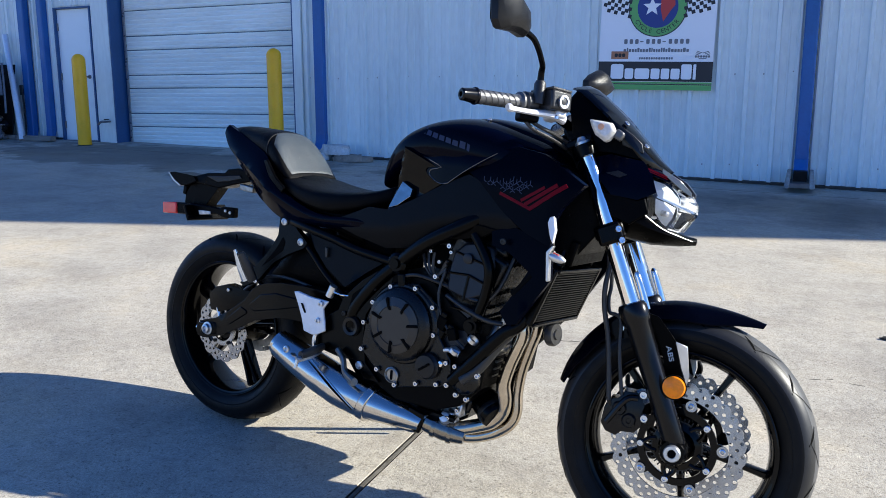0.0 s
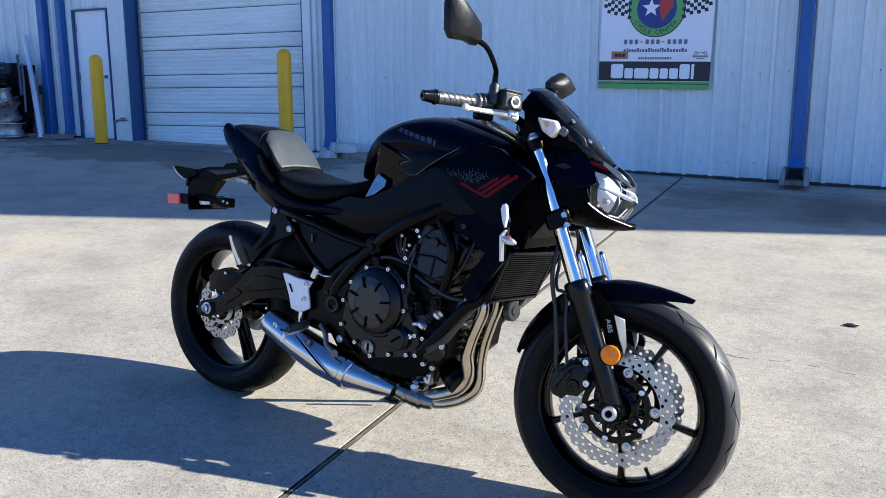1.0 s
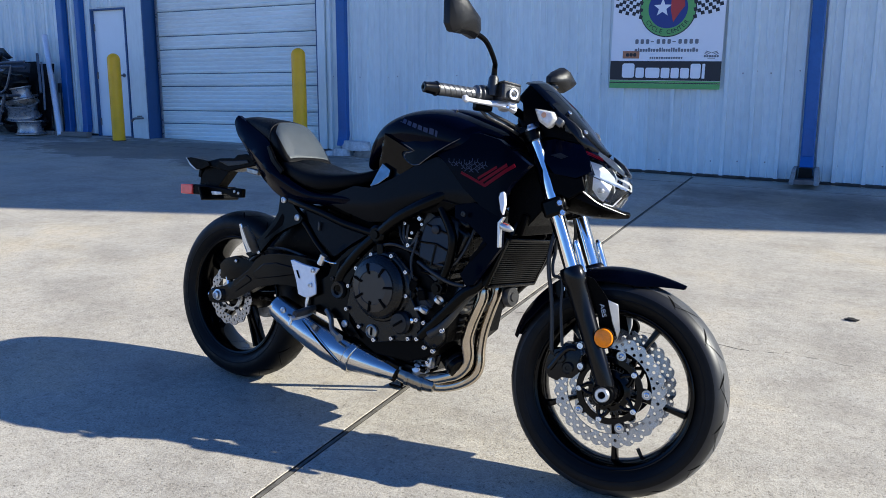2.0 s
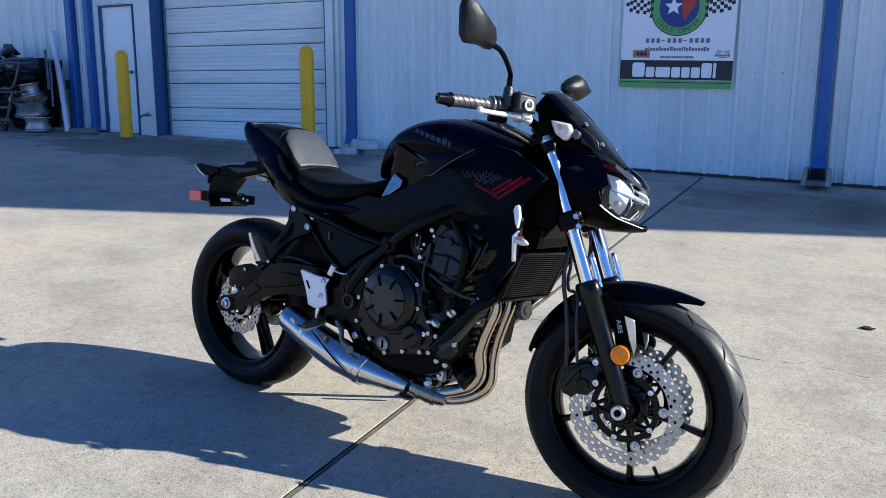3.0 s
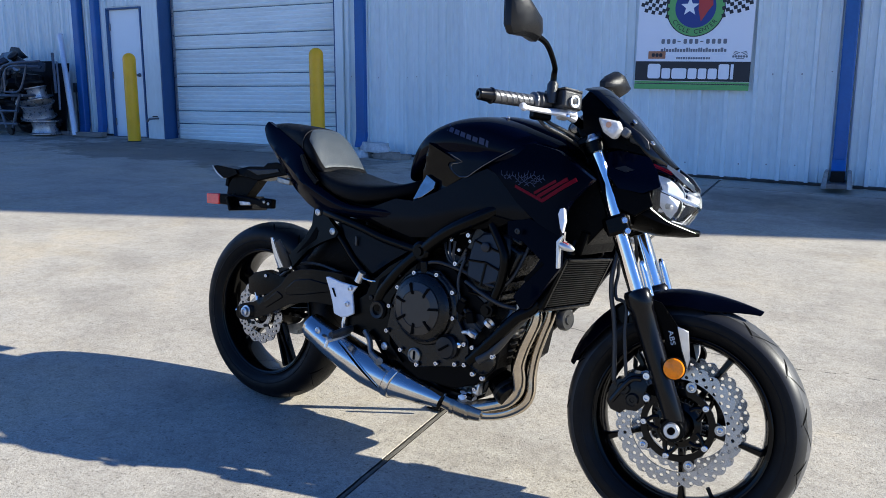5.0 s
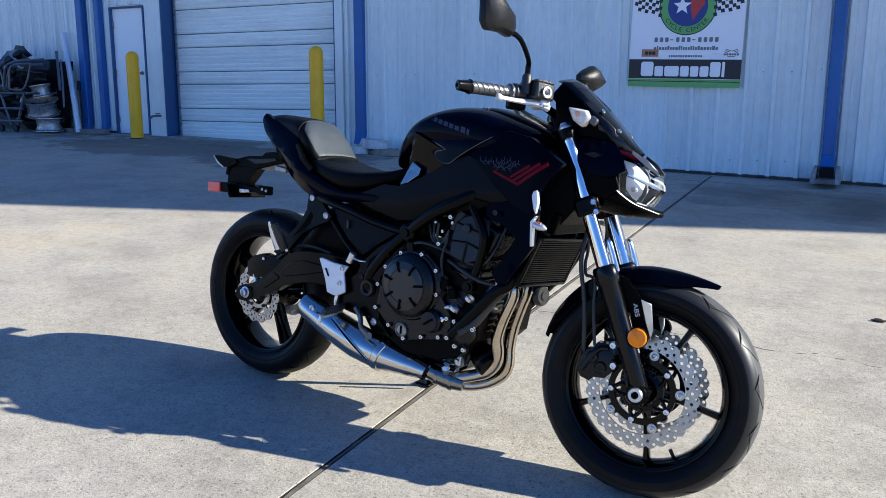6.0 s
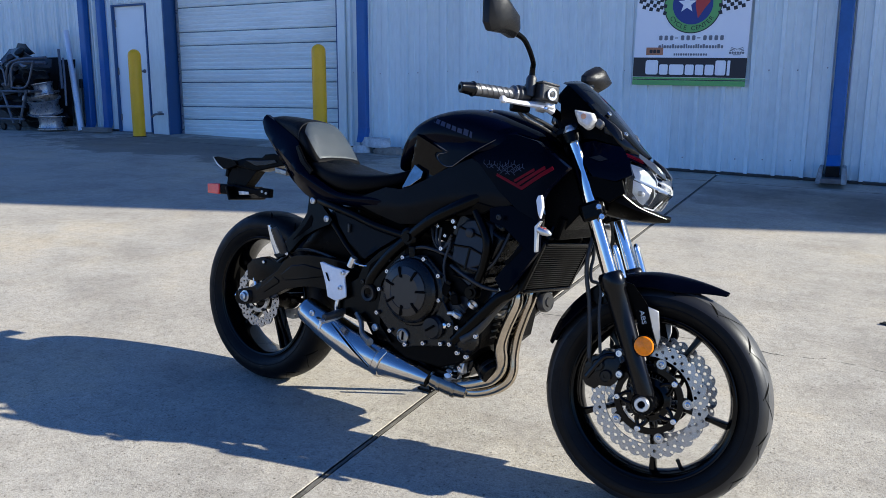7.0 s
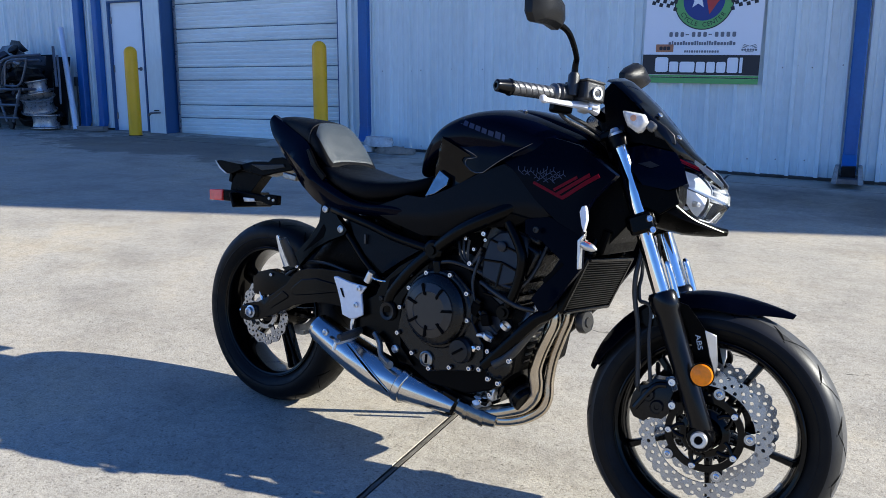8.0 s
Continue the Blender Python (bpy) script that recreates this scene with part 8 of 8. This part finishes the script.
part("coolant_hose", tube([(0.945, -0.175, 0.365), (0.985, -0.165, 0.400), (1.030, -0.150, 0.470), (1.070, -0.140, 0.520)], 0.013, 12, 5), M_GRIP, bike, "black coolant hose")
part("clutch_cable", tube([(0.745, -0.165, 0.590), (0.790, -0.165, 0.600), (0.860, -0.150, 0.585), (0.960, -0.150, 0.560), (1.010, -0.14, 0.60), (1.05, -0.10, 0.75)], 0.005, 8, 5), M_GRIP, bike, "black clutch cable")
part("clutch_arm", box((0.746, -0.168, 0.580), (0.022, 0.014, 0.034), (0, -8, 0)), M_FRAME, bike, bevel=0.003)
part("throttle_body", lathe([(0.028, -0.05), (0.032, -0.03), (0.032, 0.03), (0.028, 0.05)], (0.800, -0.06, 0.680), (1, 0, -0.3), 20), M_ENGINE, bike, "black throttle body")
part("injector_rail", tube([(0.830, -0.14, 0.690), (0.830, 0.14, 0.690)], 0.010, 10, 1), M_CHAIN, bike)
part("air_box", box((0.83, 0, 0.78), (0.34, 0.19, 0.16)), M_PLASTIC, bike, bevel=0.02)
part("battery_box", box((0.55, 0, 0.60), (0.20, 0.18, 0.20)), M_PLASTIC, bike, bevel=0.02)
part("shock", lathe([(0.022, 0), (0.030, 0.01), (0.030, 0.20), (0.022, 0.21)], (0.46, -0.05, 0.46), (0.35, 0, 0.3), 18), M_FRAME, bike, "black rear shock absorber")
for i in range(3):
    part("wire_loom", tube([(0.78 + 0.02 * i, -0.135 - 0.004 * i, 0.66), (0.80 + 0.01 * i, -0.145, 0.62), (0.83, -0.15 + 0.005 * i, 0.60), (0.86, -0.145, 0.625 + 0.01 * i)], 0.004, 6, 5), M_GRIP, bike)
for x, z in ((0.815, 0.664), (0.842, 0.640), (0.874, 0.668)):
    part("plug_terminal", bolt_head((x, -0.148, z), RIGHT, 0.0055, 0.007), M_BOLT, bike)

# radiator with its fins
RM = pose(1.116, -0.010, 0.591, -3.5, 20, 0)
rad = part("radiator", box((0, 0, 0), (0.022, 0.272, 0.132)).moved(RM), M_CORE, bike, "black finned radiator core")
for k in range(20):
    part("fin", box((0.0125, 0, -0.0618 + 0.0065 * k), (0.006, 0.270, 0.0026)).moved(RM), M_TUBEGREY, rad)
for y in (-0.143, 0.143):
    part("radiator_tank", box((0, y, 0), (0.034, 0.018, 0.150)).moved(RM), M_FRAME, rad, bevel=0.005)
for z in (-0.071, 0.071):
    part("radiator_rail", box((0.003, 0, z), (0.034, 0.282, 0.010)).moved(RM), M_FRAME, rad, bevel=0.003)
part("radiator_fan", lathe([(0.010, 0), (0.062, 0.0), (0.066, 0.008), (0.066, 0.03), (0.010, 0.03)], (1.085, 0.02, 0.582), (-1, 0, 0.3), 28), M_PLASTIC, rad)
part("radiator_guard", box((1.165, 0, 0.700), (0.02, 0.20, 0.06), (0, 14, 0)), M_DARKPANEL, bike, "black panel above the radiator", bevel=0.004)
hn = part("horn", lathe([(0.0, 0.012), (0.012, 0.012), (0.014, 0.008), (0.026, 0.008), (0.030, 0.002), (0.030, -0.010), (0.020, -0.018), (0.0, -0.020)], (1.099, 0.0, 0.482), (0.97, -0.16, 0.12), 28), M_RESERVOIR, bike, "round dark horn")
part("horn_stay", box((1.078, 0.02, 0.496), (0.05, 0.012, 0.02)), M_CHAIN, hn)
part("fork_lock_panel", slab([(1.120, 0.905), (1.200, 0.865), (1.220, 0.760), (1.170, 0.690), (1.120, 0.700)], plane_y(-0.085, 1.17, 0.8, 0.3), 0.17, 0.05), M_PLASTIC, bike, "black inner front panel", bevel=0.006)

oc2 = part("oil_cooler", box((0.968, -0.045, 0.400), (0.034, 0.120, 0.120), (0, 14, 0)), M_SILVER, bike, "small bare alloy oil cooler", bevel=0.004)
for k in range(6):
    part("cooler_fin", box((0.986 + 0.0048 * (k - 2.5), -0.045, 0.400 + 0.019 * (k - 2.5)), (0.020, 0.110, 0.005), (0, 14, 0)), M_CHAIN, oc2)
part("cooler_pipe", tube([(0.960, -0.112, 0.455), (0.985, -0.118, 0.470), (0.992, -0.100, 0.505)], 0.008, 8, 4), M_CHAIN, bike)

# exhaust
part("header_pipe", tube([(1.010, -0.068, 0.520), (1.042, -0.075, 0.508), (1.048, -0.076, 0.480), (1.037, -0.077, 0.445), (1.020, -0.076, 0.398), (1.009, -0.074, 0.350), (1.012, -0.066, 0.308), (1.004, -0.056, 0.272), (0.978, -0.056, 0.240), (0.940, -0.064, 0.222), (0.890, -0.086, 0.208), (0.850, -0.108, 0.210)], 0.0182, 18, 6), M_HEADER, bike, "heat-tinted steel header pipe")
part("header_pipe", tube([(1.012, 0.012, 0.520), (1.044, 0.004, 0.506), (1.046, 0.002, 0.478), (1.034, 0.0, 0.435), (1.017, 0.0, 0.370), (1.011, 0.0, 0.310), (1.014, -0.002, 0.262), (1.000, -0.006, 0.226), (0.960, -0.014, 0.196), (0.908, -0.036, 0.180), (0.855, -0.080, 0.186)], 0.0182, 18, 6), M_HEADER, bike, "heat-tinted steel header pipe")
part("collector", tube([(0.915, -0.080, 0.190), (0.865, -0.096, 0.200), (0.815, -0.122, 0.218)], [0.020, 0.029, 0.024], 20, 5, flat=1.0), M_COLLECTOR, bike, "heat-browned steel exhaust collector")
for x, y, z in ((0.880, -0.091, 0.197), (0.840, -0.108, 0.208)):
    part("pipe_clamp", lathe([(0.0285, -0.005), (0.0305, -0.005), (0.0305, 0.005), (0.0285, 0.005)], (x, y, z), (-1, -0.35, 0.2), 22, closed=True), M_COLLECTOR, bike, "metal pipe clamp")
AX = [(0.822, 0.218, 0.024, 0.026), (0.770, 0.222, 0.031, 0.034), (0.700, 0.228, 0.040, 0.044), (0.655, 0.232, 0.045, 0.050)]
def oval(stations, y0, slot=0, seg=28):
    rings = []
    for x, z, ry, rz in stations:
        up2 = Vector((0.37, 0, 0.93))
        rings.append([Vector((x, y0, z)) + Vector((0, 1, 0)) * ry * math.cos(2 * math.pi * k / seg) + up2 * rz * math.sin(2 * math.pi * k / seg) for k in range(seg)])
    return ring_loft(rings, slot)
mf = part("muffler", oval(AX, -0.138), M_STEEL, bike, "brushed stainless under-engine muffler", angle=30)
part("muffler_band", oval([(0.664, 0.230, 0.049, 0.054), (0.640, 0.236, 0.050, 0.055)], -0.138), M_STEEL, mf, "raised weld band", angle=30, bevel=0.003)
part("muffler_can", oval([(0.642, 0.236, 0.047, 0.051), (0.560, 0.252, 0.052, 0.054), (0.480, 0.276, 0.052, 0.052), (0.420, 0.296, 0.050, 0.048), (0.365, 0.316, 0.046, 0.043), (0.330, 0.330, 0.042, 0.040)], -0.142), M_STEEL, mf, "brushed stainless muffler can", angle=30)
part("muffler_outlet", lathe([(0.034, 0.0), (0.036, 0.012), (0.030, 0.012), (0.028, -0.03)], (0.329, -0.142, 0.331), (-0.93, 0, 0.37), 24), M_STEEL, mf, "open muffler outlet")
CAN = np.array([(0.330, 0.330, 0.042, 0.040), (0.365, 0.316, 0.046, 0.043), (0.420, 0.296, 0.050, 0.048), (0.480, 0.276, 0.052, 0.052), (0.560, 0.252, 0.052, 0.054), (0.642, 0.236, 0.047, 0.051)])


def can_y(x, z):
    """The muffler can's outer side at a place."""
    zc, ry, rz = (float(np.interp(x, CAN[:, 0], CAN[:, k])) for k in (1, 2, 3))
    return -0.142 - ry * math.sqrt(max(0.0, 1 - ((z - zc) / (rz * 1.07)) ** 2))


cut = [(0.470, 0.321), (0.500, 0.306), (0.531, 0.288), (0.567, 0.266), (0.603, 0.243), (0.632, 0.222)]
part("shield_lip", tube([(x, can_y(x, z) - 0.0006, z) for x, z in cut], [0.0016, 0.0026, 0.0030, 0.0030, 0.0024, 0.0012], 8, 4), M_STEEL, mf, "folded lip of the heat shield")
part("shield_gap", tube([(x - 0.004, can_y(x - 0.004, z - 0.0045) - 0.0002, z - 0.0045) for x, z in cut], [0.0010, 0.0022, 0.0026, 0.0026, 0.0018, 0.0008], 6, 4), M_GROOVE, mf, "dark gap beside the shield lip")
part("shield_bolt", lathe([(0.010, 0), (0.010, 0.005), (0.005, 0.007), (0.0, 0.004)], (0.402, -0.199, 0.340), RIGHT, 16), M_SILVER, mf)
part("muffler_skirt", box((0.805, -0.150, 0.225), (0.045, 0.012, 0.055), (0, 12, 0)), M_FRAME, bike, "dark muffler bracket", bevel=0.003)
# cast and plated pieces under and before the engine
sump = part("sump_casting", slab([(0.800, 0.262), (0.835, 0.274), (0.870, 0.262), (0.905, 0.268), (0.915, 0.248), (0.880, 0.226), (0.830, 0.238)], plane_y(-0.092, 0.86, 0.25, 0.1, 0.3), 0.030, 0.03), M_CHAIN, bike, "bare cast sump edge", bevel=0.005)
for k in range(5):
    part("sump_rib", box((0.808 + 0.022 * k, -0.098, 0.252 - 0.002 * k), (0.005, 0.014, 0.026), (0, 18 - 6 * k, 0)), M_CHAIN, sump, bevel=0.001)
part("sump_boss", lathe([(0.0, 0.016), (0.013, 0.014), (0.017, 0.006), (0.018, 0.0)], (0.872, -0.108, 0.238), (0.1, -1, 0.35), 18), M_SILVER, sump, "bright cast boss")
part("gear_switch", box((0.767, -0.130, 0.284), (0.036, 0.020, 0.016), (0, 14, 0)), M_CHAIN, bike, "small bare metal switch", bevel=0.004)
part("lower_rail", tube([(0.690, -0.120, 0.285), (0.760, -0.122, 0.262), (0.820, -0.118, 0.246), (0.900, -0.110, 0.240)], 0.010, 10, 5), M_FRAME, bike, "black lower engine rail")
part("filter_band", lathe([(0.0385, 0.0), (0.0395, 0.002), (0.0395, 0.012), (0.0385, 0.014)], (0.968, -0.053, 0.271), (0.75, -0.35, -0.45), 24), M_PLASTIC_G, bike, "dark filter band")
for q in ((0.963, -0.166, 0.466), (0.918, -0.172, 0.432)):
    part("hose_clip", lathe([(0.0125, -0.005), (0.0145, -0.005), (0.0145, 0.005), (0.0125, 0.005)], q, (0.6, 0, 0.8), 16, closed=True), M_SILVER, bike, "bright hose clip")
part("sensor_plug", tube([(0.930, -0.168, 0.425), (0.908, -0.172, 0.432), (0.888, -0.172, 0.428)], [0.009, 0.007, 0.005], 10, 3), M_SILVER, bike, "bright sensor fitting")
for y in (-0.075, 0.020):
    part("exhaust_flange", box((1.006, y, 0.505), (0.016, 0.062, 0.040), (0, 20, 0)), M_SILVER, bike, "bare metal exhaust flange", bevel=0.005)
part("connector", box((0.870, -0.160, 0.492), (0.026, 0.018, 0.034), (0, 20, 0)), M_PLASTIC, bike, "black cable connector", bevel=0.003)
part("connector", box((0.905, -0.164, 0.470), (0.024, 0.018, 0.030), (0, -15, 0)), M_PLASTIC, bike, "black cable connector", bevel=0.003)
part("cable_run", tube([(0.860, -0.150, 0.620), (0.852, -0.160, 0.560), (0.868, -0.162, 0.505), (0.900, -0.165, 0.470), (0.940, -0.165, 0.440)], 0.004, 8, 5), M_GRIP, bike, "thin black cable")
lg = part("shift_shaft_cover", box((0.832, -0.100, 0.267), (0.040, 0.030, 0.022), (0, 20, 0), taper=0.75), M_CHAIN, bike, "bare cast cover piece", bevel=0.005)
part("lug_bolt", bolt_head((0.832, -0.116, 0.267), RIGHT, 0.006, 0.006), M_BOLT, lg)
lg = part("drain_boss", box((0.883, -0.100, 0.241), (0.034, 0.030, 0.030), (0, -12, 0), taper=0.75), M_SILVER, bike, "bright cast drain boss", bevel=0.005)
part("lug_bolt", bolt_head((0.883, -0.116, 0.241), RIGHT, 0.006, 0.006), M_BOLT, lg)
lg = part("lower_lug", box((0.770, -0.100, 0.281), (0.034, 0.030, 0.016), (0, 28, 0), taper=0.75), M_CHAIN, bike, "bare metal lug", bevel=0.005)
part("lug_bolt", bolt_head((0.770, -0.116, 0.281), RIGHT, 0.006, 0.006), M_BOLT, lg)
lg = part("pump_lug", box((0.908, -0.100, 0.267), (0.020, 0.030, 0.034), (0, 8, 0), taper=0.75), M_SILVER, bike, "bright pump lug", bevel=0.005)
part("lug_bolt", bolt_head((0.908, -0.116, 0.267), RIGHT, 0.006, 0.006), M_BOLT, lg)
